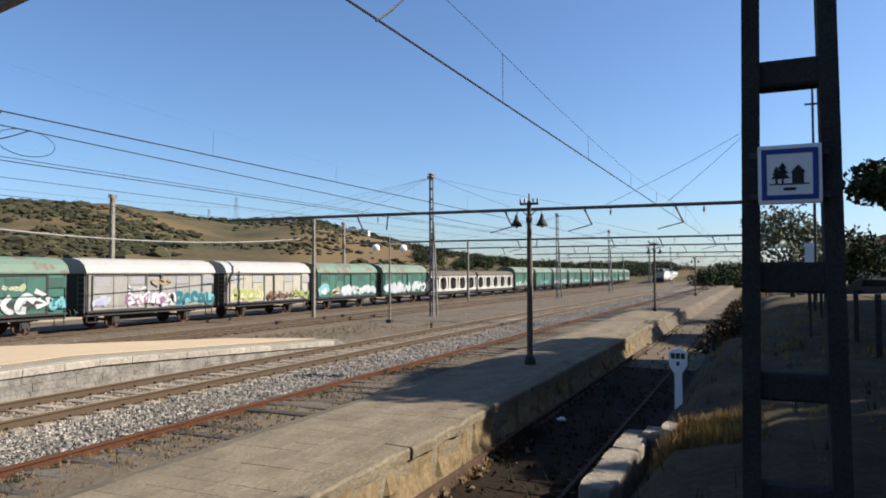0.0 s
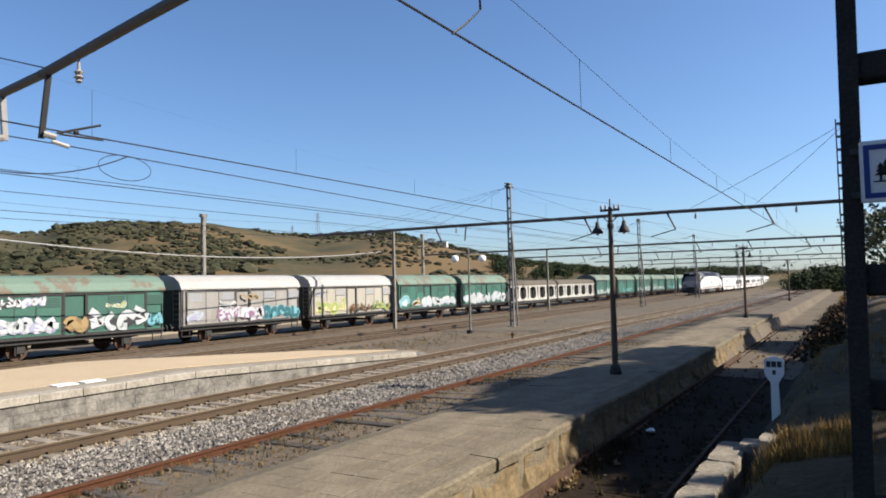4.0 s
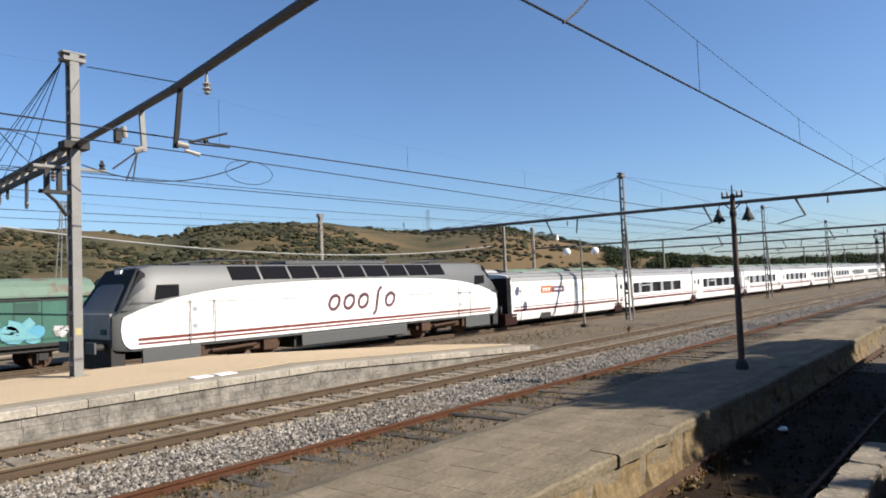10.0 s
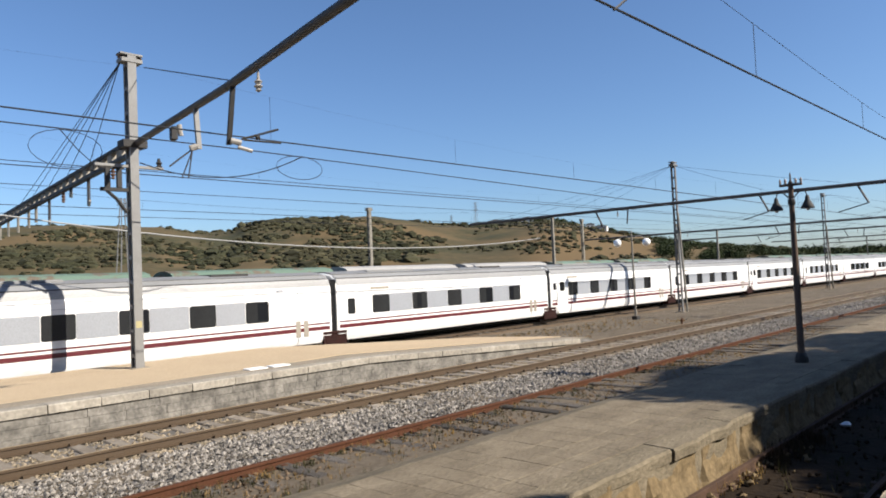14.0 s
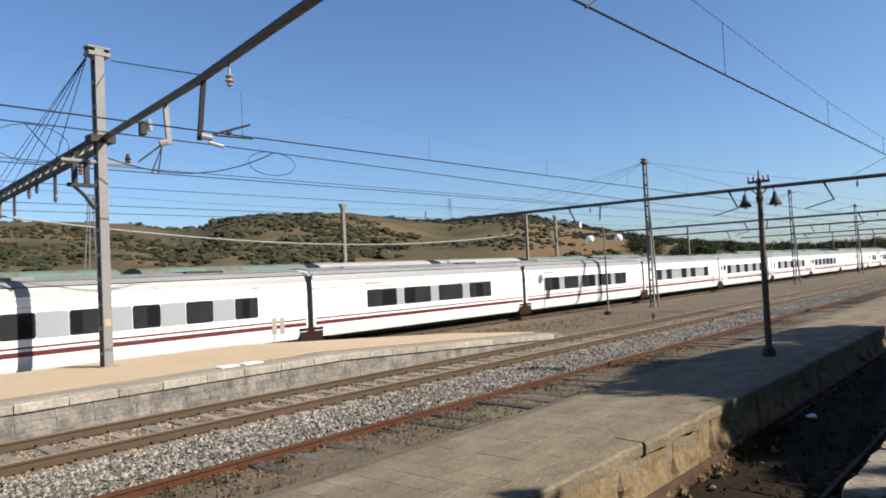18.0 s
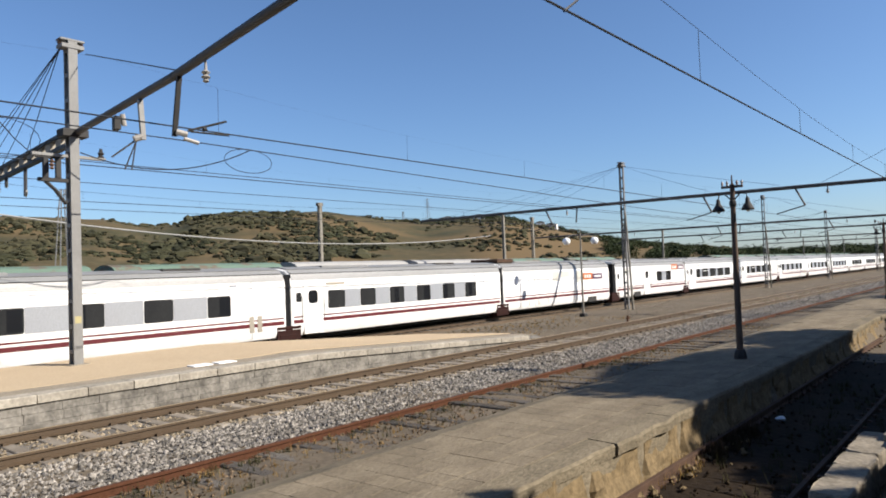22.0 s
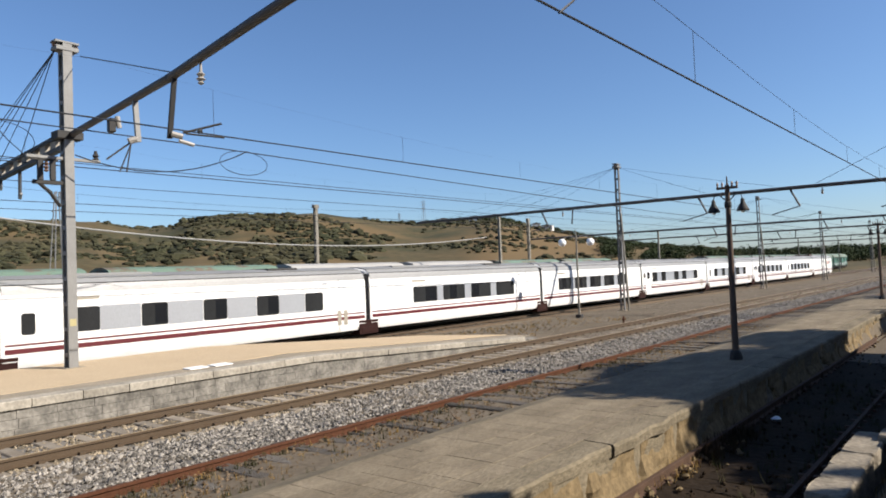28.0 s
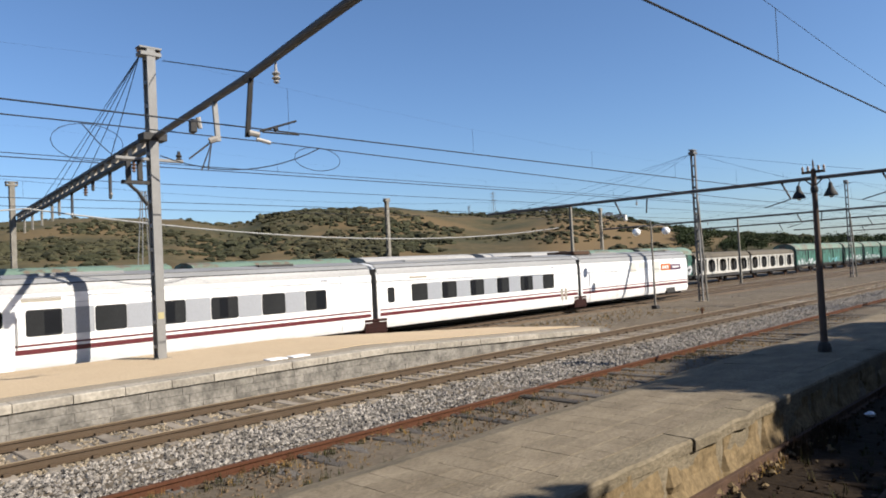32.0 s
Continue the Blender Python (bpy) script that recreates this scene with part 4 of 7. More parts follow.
def wood_gantry(y, x_end, x_right, mast, z, n):
    b = bend(y)
    lattice_mast(mast + b, y, -0.15, n + 0.15, "steel lattice mast in the strip between the tracks", 0.22, M_POST)
    # slanting strut that props the mast
    s = thing("mast_strut", mast + 0.45 + b, y - 0.15, -0.15, "pale slanting concrete strut against the mast", "strut")
    part("strut", G().tube([(0, 0, 0), (-0.12, 0, 3.2), (-0.3, 0.1, 5.9)], 0.07, 6), M_COPING, s)
    hs = []
    left = -33.6 if y < 50 else -44.3
    for cx in (X_WAGON, X_TRAIN, (X_MAIN[0] + X_MAIN[1]) / 2, (X_RUST[0] + X_RUST[1]) / 2, (X_BAY[0] + X_BAY[1]) / 2):
        if cx - left > 1:
            hs += [("vee", cx - left - 0.6), ("ins", cx - left + 0.9)]
    hs.append(("post", X_TRAIN - left + 1.6))
    beam((left + b, y - 1.6, z - 0.12), (x_right + b, y, z + 0.05), 0.1, "thin dark portal beam spanning the tracks", hs)
    p = thing("portal_post", x_end + b, y - 0.65, -0.5, "slender concrete portal post", "post", "portal posts")
    part("post", G().rings([[(-w, -w, zz), (w, -w, zz), (w, w, zz), (-w, w, zz)] for zz, w in ((0, 0.1), (z + 0.45, 0.075))]), M_COPING, p)
    lattice_mast(x_right + b, y, 0.0, z + 4.0 if y < 50 else z + 1.8, "dark steel lattice tower at the end of a portal", 0.5, M_MAST_DARK, arms=False)


wood_gantry(40, -27.1, -0.42, -18.7, 6.36, 8.75)
wood_gantry(72.5, -29.2, -0.3, -19.3, 6.2, 8.75)
wood_gantry(97, -29.4, 0.0, -18.6, 6.3, 8.3)
wood_gantry(135, -29.4, 0.0, -18.6, 6.3, 8.4)
wood_gantry(172, -29.4, 0.0, -18.6, 6.3, 8.4)
for yy in (10.8, 38.2, 70.7, 95.4):
    lattice_mast(-44.5, yy, -0.6, 9.1, "pale catenary mast beyond the siding", 0.24, M_COPING, d=0.13)


def wires(label, x, z_contact, z_mess, y0, y1, r=0.014, spans=(6, 40, 72.5, 97, 135, 172, 210, 250, 300), drops=True, rm=None, fall=0.0):
    """A contact wire, its sagging carrier wire and the droppers."""
    t = thing("contact_line", x, 0, 0, label, "overhead wire", "overhead wires")
    pts = [y for y in range(int(y0), int(y1) + 1, 4)]
    part("contact_wire", G().tube([(bend(y), y, z_contact - fall * min(max((y - 9) / 31, 0), 1)) for y in pts], r, 5), M_WIRE, t)
    if z_mess:
        def mz(y):
            for a, b in zip((-30,) + spans, spans + (400,)):
                if a <= y <= b:
                    u = (y - a) / (b - a)
                    return z_mess - 0.55 * 4 * u * (1 - u)
            return z_mess
        part("carrier_wire", G().tube([(bend(y), y, mz(y)) for y in pts], rm or r * 0.42, 5), M_WIRE, t)
        if drops:
            for k in range(14):
                y = y0 + 3 + 5.9 * k
                part("dropper", G().tube([(bend(y), y, z_contact), (bend(y), y, mz(y))], 0.0045, 4), M_WIRE, t)
    return t


wires("contact wire over the bay track", -3.5, 5.17, 6.15, 1.2, 300, 0.014, rm=0.004)
wires("contact wire over the main track", -13.0, 5.66, 6.75, -30, 300, 0.016, rm=0.001)
wires("feeder wire beside the platform mast", -16.6, 6.2, 0, -30, 250, 0.016, fall=0.5)
wires("contact wire over the through track", -22.9, 6.36, 7.3, -30, 300, 0.017, rm=0.001)
wires("second feeder wire beside the through track", -24.3, 6.72, 0, -30, 72, 0.014)
wires("feeder wire between the through track and the siding", -28.6, 6.6, 0, -30, 250, 0.014)
wires("contact wire over the siding", -33.0, 6.35, 7.2, -30, 300, 0.016)
wires("feeder wire beyond the siding", -36.4, 6.35, 0, -30, 250, 0.015)


def stay_set():
    t = thing("stay_wires", -19, 8, 0, "thin stay wires and slack loops at the platform mast", "stay wires")
    for bx in (-4.5, -7.5, -10.5, -13.5, -16.0):
        part("stay", G().tube([(0, -0.3, 8.7), (bx, 0.11 * -bx, 6.65)], 0.012, 4), M_WIRE, t)
    part("stay", G().tube([(0.1, 0.3, 8.65), (6.4, -0.75, 6.68)], 0.012, 4), M_WIRE, t)
    part("slack_loop", G().tube([(2, 3.96 + 0.8 * math.cos(a), 5.92 + 0.34 * math.sin(a)) for a in [0.349 * i for i in range(19)]], 0.01, 4), M_WIRE, t)
    part("slack_loop", G().tube([(-1, -1.35 + 0.92 * math.cos(a), 6.42 + 0.5 * math.sin(a)) for a in [0.349 * i for i in range(19)]], 0.01, 4), M_WIRE, t)
    slack = [(0.6 + 1.4 * u, -0.1 + 4.16 * u, 5.92 + 0.34 * u - 4 * 0.5 * u * (1 - u)) for u in [i / 12 for i in range(13)]]
    part("slack_wire", G().tube(slack, 0.016, 5), M_WIRE, t)
    part("jumper", G().tube([(-1, -1.5, 6.92), (-0.9, -1.1, 6.4), (-0.8, -0.7, 6.0), (-0.5, -0.4, 6.35), (-0.2, -0.2, 6.4)], 0.014, 5), M_WIRE, t)


stay_set()


def sag_cable(name, p, q, sag, r, material, label):
    t = thing(name, *p, label, "cable")
    p, q = Vector(p), Vector(q)
    part("cable", G().tube([(q - p) * (i / 20) + Vector((0, 0, -sag * 4 * (i / 20) * (1 - i / 20))) for i in range(21)], r, 5), material, t)


sag_cable("telephone_cable", (-28.0, 7.2, 5.4), (-28.3, 39.5, 4.9), 0.9, 0.03, M_CABLE, "pale sagging cable strung between posts")
sag_cable("telephone_cable", (-28.0, 7.2, 5.4), (-28.0, -25, 5.4), 0.9, 0.03, M_CABLE, "pale sagging cable strung between posts")
for yy, z0 in ((40, 8.6), (72.5, 8.6), (97, 8.2)):
    for dx in (-13.5, -10.5, -7.5, -5.0, 5.5, 9.0):
        sag_cable("mast_stay", (-18.7 + bend(yy), yy, z0), (-18.7 + dx + bend(yy), yy - 0.6, 6.42), 0.05, 0.007, M_WIRE, "thin stay wire from a mast head")


# ---- lamps, signs, posts ----
def station_lamp(x, y, z, h, label):
    t = thing("lamp_post", x, y, z, label, "lamp post", "platform lamps")
    part("base", G().lathe((0, 0, -0.1), [(0.16, 0), (0.16, 0.2), (0.13, 0.3), (0.1, 0.34)], 8), M_BLACK, t)
    part("post", G().lathe((0, 0, 0.1), [(0.085, 0), (0.08, 1.2), (0.072, 2.6), (0.06, h - 0.35), (0.06, h - 0.3)], 10), M_LAMP_POST, t, smooth=True)
    part("collar", G().lathe((0, 0, h - 0.75), [(0.08, 0), (0.09, 0.05), (0.09, 0.12), (0.07, 0.16)], 10), M_BLACK, t)
    part("cross_arm", G().cbox(-0.26, 0.26, -0.03, 0.03, h - 0.28, h - 0.22, 0.008), M_LAMP_POST, t)
    part("finial", G().lathe((0, 0, h - 0.3), [(0.06, 0), (0.07, 0.08), (0.02, 0.16), (0.02, 0.3), (0.004, 0.36)], 8), M_LAMP_POST, t)
    for sx in (-0.24, -0.12, 0.12, 0.24):
        part("insulator", G().lathe((sx, 0, h - 0.22), [(0.012, 0), (0.035, 0.02), (0.02, 0.05), (0.035, 0.07), (0.008, 0.13)], 8), M_INSUL, t)
    for sx in (-1, 1):
        arm = [(0.0, 0, h - 0.62), (sx * 0.2, 0, h - 0.42), (sx * 0.33, 0, h - 0.44), (sx * 0.36, 0, h - 0.56)]
        part("swan_arm", G().tube(arm, 0.016, 6), M_BLACK, t)
        part("shade", G().lathe((sx * 0.36, 0, h - 0.86), [(0.15, 0), (0.155, 0.03), (0.115, 0.11), (0.06, 0.2), (0.045, 0.3), (0.015, 0.33)], 14), M_BLACK, t, "bell-shaped metal shade", smooth=True)
        part("bulb", G().ball((sx * 0.36, 0, h - 0.86), 0.055, 8), M_GLOBE, t)
    return t


station_lamp(-5.66, 18.4, 0.1, 4.6, "dark wooden lamp post with two bell lamps on the low platform")
station_lamp(-6.05, 46.5, 0.08, 4.55, "dark wooden lamp post with two bell lamps farther along")
station_lamp(-6.6, 85, 0.0, 4.5, "distant wooden lamp post beside the track")


def globe_lamp(x, y, z):
    t = thing("globe_lamp", x, y, z, "slim post lamp with two white globes", "lamp post")
    part("post", G().lathe((0, 0, 0), [(0.07, 0), (0.055, 1.0), (0.045, 4.3), (0.02, 4.75)], 8), M_COPING, t)
    part("foot", G().cbox(-0.15, 0.15, -0.15, 0.15, -0.1, 0.2, 0.02), M_BLACK, t)
    for s in (-1, 1):
        part("arm", G().tube([(0, 0, 4.3), (s * 0.25, s * 0.3, 4.45), (s * 0.5, s * 0.55, 4.3)], 0.018, 5), M_MAST, t)
        part("globe", G().ball((s * 0.52, s * 0.6, 4.08), 0.21, 14), M_GLOBE, t, smooth=True)


globe_lamp(-18.38, 33.9, -0.15)


def tower():
    """Concrete ladder mast by the camera with the picnic sign."""
    t = thing("ladder_mast", 0.24, 5.75, 0.6, "dark concrete ladder mast in the shade carrying a blue sign", "mast")
    for sx in (-1, 1):
        rings = []
        for zz in (0, 3.5, 8.5):
            k = 0.295 - 0.012 * zz
            w = 0.062
            cx = sx * k
            rings.append([(cx - w, -0.13, zz), (cx + w, -0.13, zz), (cx + w, 0.13, zz), (cx - w, 0.13, zz)])
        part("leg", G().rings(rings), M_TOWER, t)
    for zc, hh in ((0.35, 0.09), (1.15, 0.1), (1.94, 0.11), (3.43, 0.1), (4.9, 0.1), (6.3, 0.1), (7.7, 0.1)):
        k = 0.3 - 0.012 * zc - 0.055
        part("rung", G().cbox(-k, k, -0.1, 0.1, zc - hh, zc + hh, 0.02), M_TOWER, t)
    s = thing("camp_sign", 0.23, 5.57, 3.275, "square white sign with blue border and black trees and house", "sign")
    part("panel", G().cbox(-0.205, 0.205, -0.012, 0.012, -0.212, 0.212, 0.01), M_WHITE, s)
    b = 0.182
    g = G()
    for x0, x1, z0, z1 in ((-b, b, b - 0.035, b), (-b, b, -b, -b + 0.035), (-b, -b + 0.035, -b + 0.035, b - 0.035), (b - 0.035, b, -b + 0.035, b - 0.035)):
        g.box(x0, x1, -0.016, -0.0125, z0, z1)
    part("blue_border", g, M_SIGN_BLUE, s)
    g = G()
    for cx, sc in ((-0.045, 1.0), (-0.085, 0.75)):
        for k in range(3):
            zz, w = -0.03 + 0.035 * k * sc, (0.05 - 0.011 * k) * sc
            g.rings([[(cx - w, yy, zz), (cx + w, yy, zz), (cx, yy, zz + 0.05 * sc)] for yy in (-0.017, -0.0125)])
        g.box(cx - 0.007, cx + 0.007, -0.017, -0.0125, -0.065, -0.03)
    part("tree_symbol", g, M_SIGN_BLACK, s)
    g = G().rings([[(x, yy, z) for x, z in ((0.015, -0.065), (0.09, -0.065), (0.09, 0.01), (0.105, 0.01), (0.055, 0.065), (0.005, 0.01), (0.015, 0.01))] for yy in (-0.017, -0.0125)])
    part("house_symbol", g, M_SIGN_BLACK, s)
    part("ground_line", G().box(-0.13, 0.125, -0.017, -0.0125, -0.075, -0.066), M_SIGN_BLACK, s)
    part("caption_bar", G().box(-0.04, 0.04, -0.017, -0.0125, -0.115, -0.095), M_SIGN_BLACK, s)
    for z in (-0.15, 0.15):
        part("clamp", G().box(-0.26, 0.26, 0.013, 0.04, z - 0.02, z + 0.02), M_MAST_DARK, s)


tower()


def milestone():
    t = thing("kilometre_post", -1.6, 16.0, -0.45, "white concrete kilometre post with a shield-shaped head", "kilometre post")
    part("stem", G().rings([[(-w, -0.05, z), (w, -0.05, z), (w, 0.05, z), (-w, 0.05, z)] for z, w in ((0, 0.082), (0.8, 0.072), (0.95, 0.1))]), M_WHITE, t)
    head = [(-0.1, 0.88), (0.1, 0.88), (0.18, 1.02), (0.19, 1.3), (0.12, 1.355), (0, 1.39), (-0.12, 1.355), (-0.19, 1.3), (-0.18, 1.02)]
    part("head", G().rings([[(x, y, z) for x, z in head] for y in (-0.06, 0.05)]), M_WHITE, t)
    for x0, x1, z0, z1 in ((-0.145, -0.06, 1.17, 1.29), (-0.045, 0.045, 1.17, 1.29), (0.06, 0.145, 1.17, 1.29), (-0.03, 0.03, 1.02, 1.11)):
        part("number_bar", G().box(x0, x1, -0.066, -0.0605, z0, z1), M_MAST_DARK, t, "dark plain bar")


milestone()


sag_cable("tower_stay", (-0.35, 40, 10.1), (-7.8, 40, 6.42), 0.1, 0.011, M_WIRE, "thin stay wire from a portal tower")
sag_cable("tower_stay", (-0.35, 40, 10.0), (-4.5, 40, 6.42), 0.06, 0.011, M_WIRE, "thin stay wire from a portal tower")
pull = thing("pull_off_arm", -3.5, 6.2, 5.15, "bent pull-off arm holding the bay contact wire", "pull-off arm")
part("arm", G().tube([(0, 0, 0), (0.0, 0.3, 0.2), (0.05, 0.55, 0.42), (0.25, 0.1, 1.2), (0.3, -0.3, 1.35)], 0.014, 5), M_MAST_DARK, pull)


# ---- parked goods wagons ----
def ribbon(g, path, th, x0, x1):
    """A stroke of half width th along a (y, z) path, lying between x0 and x1."""
    rings = []
    for i, (y, z) in enumerate(path):
        y0, z0 = path[max(i - 1, 0)]
        y1, z1 = path[min(i + 1, len(path) - 1)]
        d = math.hypot(y1 - y0, z1 - z0) or 1
        ny, nz = -(z1 - z0) / d * th, (y1 - y0) / d * th
        rings.append([(x0, y + ny, z + nz), (x0, y - ny, z - nz), (x1, y - ny, z - nz), (x1, y + ny, z + nz)])
    g.rings(rings)


def stroke_paths(rng, yc, zc, hw, hh):
    """Swollen abstract strokes that fill one cell: arches, rings, hooks and slanting bars."""
    lean = rng.uniform(-0.15, 0.35)

    def p(u, v):
        return (yc + hw * u + lean * hh * v * 0.5, zc + hh * v)

    def arc(cu, cv, ru, rv, a0, a1, m=9):
        return [p(cu + ru * math.cos(math.radians(a0 + (a1 - a0) * i / (m - 1))), cv + rv * math.sin(math.radians(a0 + (a1 - a0) * i / (m - 1)))) for i in range(m)]
    kind = rng.choice(("arch", "ring", "hook", "bars", "bolt", "spiral", "bolt", "fork"))
    if kind == "arch":
        return [[p(-0.7, -1), p(-0.7, 0)] + arc(0, 0.1, 0.7, 0.7, 170, 10) + [p(0.7, 0), p(0.7, -1)]]
    if kind == "ring":
        return [arc(0, 0, 0.65, 0.8, 0, 360, 15)]
    if kind == "hook":
        return [[p(-0.5, 1), p(-0.5, -0.1)] + arc(0.05, -0.3, 0.6, 0.6, 190, 380, 8)]
    if kind == "bars":
        return [[p(-0.3, -1), p(-0.15, 0.35)], [p(-0.1, 0.8), p(-0.05, 1.0)], [p(0.45, -1), p(0.6, 0.9)]]
    if kind == "spiral":
        return [[p((0.15 + 0.06 * i) * math.cos(0.7 * i), (0.15 + 0.07 * i) * math.sin(0.7 * i)) for i in range(13)]]
    if kind == "bolt":
        return [[p(-0.9, 0.7), p(0.1, 0.9), p(-0.3, 0.0), p(0.7, 0.2), p(0.0, -0.9)], [p(0.4, 0.95), p(0.9, 0.5)]]
    return [[p(-0.6, -0.9), p(-0.5, 0.9)], [p(-0.5, 0.0), p(0.1, 0.2), p(0.6, 0.9)], [p(-0.4, 0.1), p(0.1, -0.2), p(0.65, -0.9)]]


def scrawl(rng, y0, y1, z0, z1, x, n):
    """Spray paint: overlapping fat strokes with rims over a cloudy ground, no letters."""
    out = []
    w = (y1 - y0) / n
    for k in range(n):
        yc, zc = y0 + w * (k + 0.5 + rng.uniform(-0.12, 0.12)), (z0 + z1) / 2 + rng.uniform(-0.1, 0.08) * (z1 - z0)
        hw, hh = w * rng.uniform(0.6, 0.95), (z1 - z0) / 2 * rng.uniform(0.75, 1.12)
        th = min(0.46 * hw, 0.36 * hh) * rng.uniform(0.6, 1.15)
        e = x + 0.004 * (k % 3)
        turn = rng.uniform(-1.1, 1.1)
        c, sn = math.cos(turn), math.sin(turn)
        fill, dark = G(), G()
        m = rng.choice((9, 11, 13))
        rad = [rng.uniform(0.6, 1.15) for _ in range(m)]
        dark.plate([(yc + 0.85 * hw * rad[i] * math.cos(2 * math.pi * i / m), min(z1 + 0.1, max(1.03, zc - 0.1 * hh + 0.75 * hh * rad[i] * math.sin(2 * math.pi * i / m)))) for i in range(m)], e - 0.0006, e - 0.0001)
        for q in stroke_paths(rng, yc, zc, hw - th * 0.5, hh - th):
            q = [(yc + (a - yc) * c - (b - zc) * sn, max(1.06 + th, zc + (a - yc) * sn + (b - zc) * c)) for a, b in q]
            ribbon(dark, q, th + 0.03, e, e + 0.0008)
            ribbon(fill, q, th, e + 0.001, e + 0.0018)
        for j in range(rng.choice((0, 1, 2))):
            a, b = yc + rng.uniform(-0.8, 0.8) * hw, zc + rng.uniform(-0.5, 0.6) * hh
            ribbon(fill, [(a, b), (a + rng.uniform(-0.3, 0.3) * hw, b + rng.uniform(-0.5, 0.5) * hh)], 0.3 * th, e + 0.001, e + 0.0018)
        out.append((fill, dark))
    return out


def wagon_meshes(body, roof):
    """Shared meshes of one colour of covered wagon; the track side is +x."""
    L = 9.25
    h = L / 2
    ms = {}
    ms["underframe"] = G().cbox(-1.25, 1.25, -h - 0.05, h + 0.05, 0.72, 0.98, 0.02).mesh("underframe", M_BLACK)
    ms["body"] = G().cbox(-1.32, 1.32, -h, h, 0.98, 3.02, 0.01).mesh("body", body)
    pts = [(-1.42, 2.98), (-1.42, 3.06), (-1.24, 3.42), (-0.85, 3.68), (-0.3, 3.8), (0.3, 3.8), (0.85, 3.68), (1.24, 3.42), (1.42, 3.06), (1.42, 2.98)]
    ms["roof"] = G().prism(pts, -h - 0.09, h + 0.09).mesh("roof", roof)
    ms["rib"] = G().cbox(1.32, 1.375, -0.035, 0.035, 1.0, 3.0, 0.006).mesh("rib", M_DARKGREEN if body is M_GREEN else M_RIB)
    ms["rail"] = G().cbox(1.375, 1.42, -2.3, 2.3, 2.86, 2.93, 0.006).mesh("door_rail", M_BLACK)
    edge = M_DARKGREEN if body is M_GREEN else M_RIB
    for key, w in (("door_a", 1.74), ("door_b", 1.6)):
        ms[key] = G().cbox(1.33, 1.385, -w, w, 1.02, 2.88, 0.012).mesh("sliding_door", body)
        ms[key + "_frame"] = G().cbox(1.38, 1.4, -w, w, 2.82, 2.9, 0.004).cbox(1.38, 1.398, -w, w, 1.02, 1.07, 0.004).cbox(1.38, 1.4, -w, -w + 0.05, 1.07, 2.82, 0.004).cbox(1.38, 1.4, w - 0.07, w, 1.07, 2.82, 0.004).mesh("door_frame", M_BLACK if body is M_GREEN else edge)
    ms["inner"] = G().cbox(1.385, 1.397, -0.55, 0.55, 2.32, 2.36, 0.003).cbox(1.385, 1.397, -0.55, -0.51, 1.15, 2.32, 0.003).mesh("pressed_panel", edge)
    ms["post"] = G().cbox(1.32, 1.41, -0.05, 0.05, 0.98, 2.98, 0.006).mesh("door_post", M_BLACK if body is M_GREEN else edge)
    ms["vent"] = G().cbox(1.33, 1.388, -0.5, 0.5, 2.28, 2.8, 0.008).mesh("ventilator", body)
    lv = G()
    for k in range(5):
        lv.box(1.386, 1.396, -0.44, 0.44, 2.33 + 0.09 * k, 2.385 + 0.09 * k)
    ms["louvre"] = lv.mesh("louvre", M_DARKGREEN if body is M_GREEN else M_CAR_GREY)
    ms["sill"] = G().box(1.3, 1.4, -h, h, 0.93, 1.02).mesh("sill", M_BLACK)
    ms["bar"] = G().box(1.385, 1.396, -0.02, 0.02, 1.07, 2.82).mesh("door_bar", M_DARKGREEN if body is M_GREEN else M_RIB)
    ms["wheel"] = G().disc(0.76, 0.88, 0, 0.48, 0.48, 18).disc(-0.88, -0.76, 0, 0.48, 0.48, 18).disc(-0.9, 0.9, 0, 0.48, 0.08, 8).mesh("wheelset", M_UNDER)
    ax = G().cbox(0.98, 1.16, -0.16, 0.16, 0.34, 0.64, 0.02)
    ax.tube([(1.07, -0.62, 0.74), (1.07, -0.3, 0.68), (1.07, 0, 0.66), (1.07, 0.3, 0.68), (1.07, 0.62, 0.74)], 0.05, 5)
    for s in (-1, 1):
        ax.box(1.02, 1.12, s * 0.2 - 0.03, s * 0.2 + 0.03, 0.25, 0.76)
        ax.box(1.03, 1.11, s * 0.66 - 0.03, s * 0.66 + 0.03, 0.66, 0.78)
    ms["axlebox"] = ax.mesh("axle_guard", M_BLACK)
    ms["brake"] = G().box(-0.2, 0.2, -1.4, 1.2, 0.4, 0.62).box(0.55, 0.62, -2.2, 2.2, 0.45, 0.5).mesh("brake_gear", M_BLACK)
    ms["step"] = G().box(1.2, 1.42, -0.3, 0.3, 0.42, 0.46).box(1.24, 1.28, -0.28, -0.24, 0.44, 0.95).box(1.24, 1.28, 0.24, 0.28, 0.44, 0.95).mesh("footstep", M_BLACK)
    ms["buffer"] = G().tube([(0, 0, 0.95), (0, 0.42, 0.95)], 0.07, 8).tube([(0, 0.42, 0.95), (0, 0.47, 0.95)], 0.2, 12).mesh("buffer", M_BLACK)
    ms["coupling"] = G().tube([(0, 0, 0.9), (0, 0.5, 0.88)], 0.06, 6).mesh("coupling", M_BLACK)
    ld = G()
    for s in (-0.25, 0.25):
        ld.tube([(1.0 + s, 0, 0.9), (1.0 + s, 0, 3.0)], 0.018, 5)
    for k in range(7):
        ld.tube([(0.75, 0, 1.1 + 0.28 * k), (1.25, 0, 1.1 + 0.28 * k)], 0.014, 5)
    ms["ladder"] = ld.mesh("end_ladder", M_MAST)
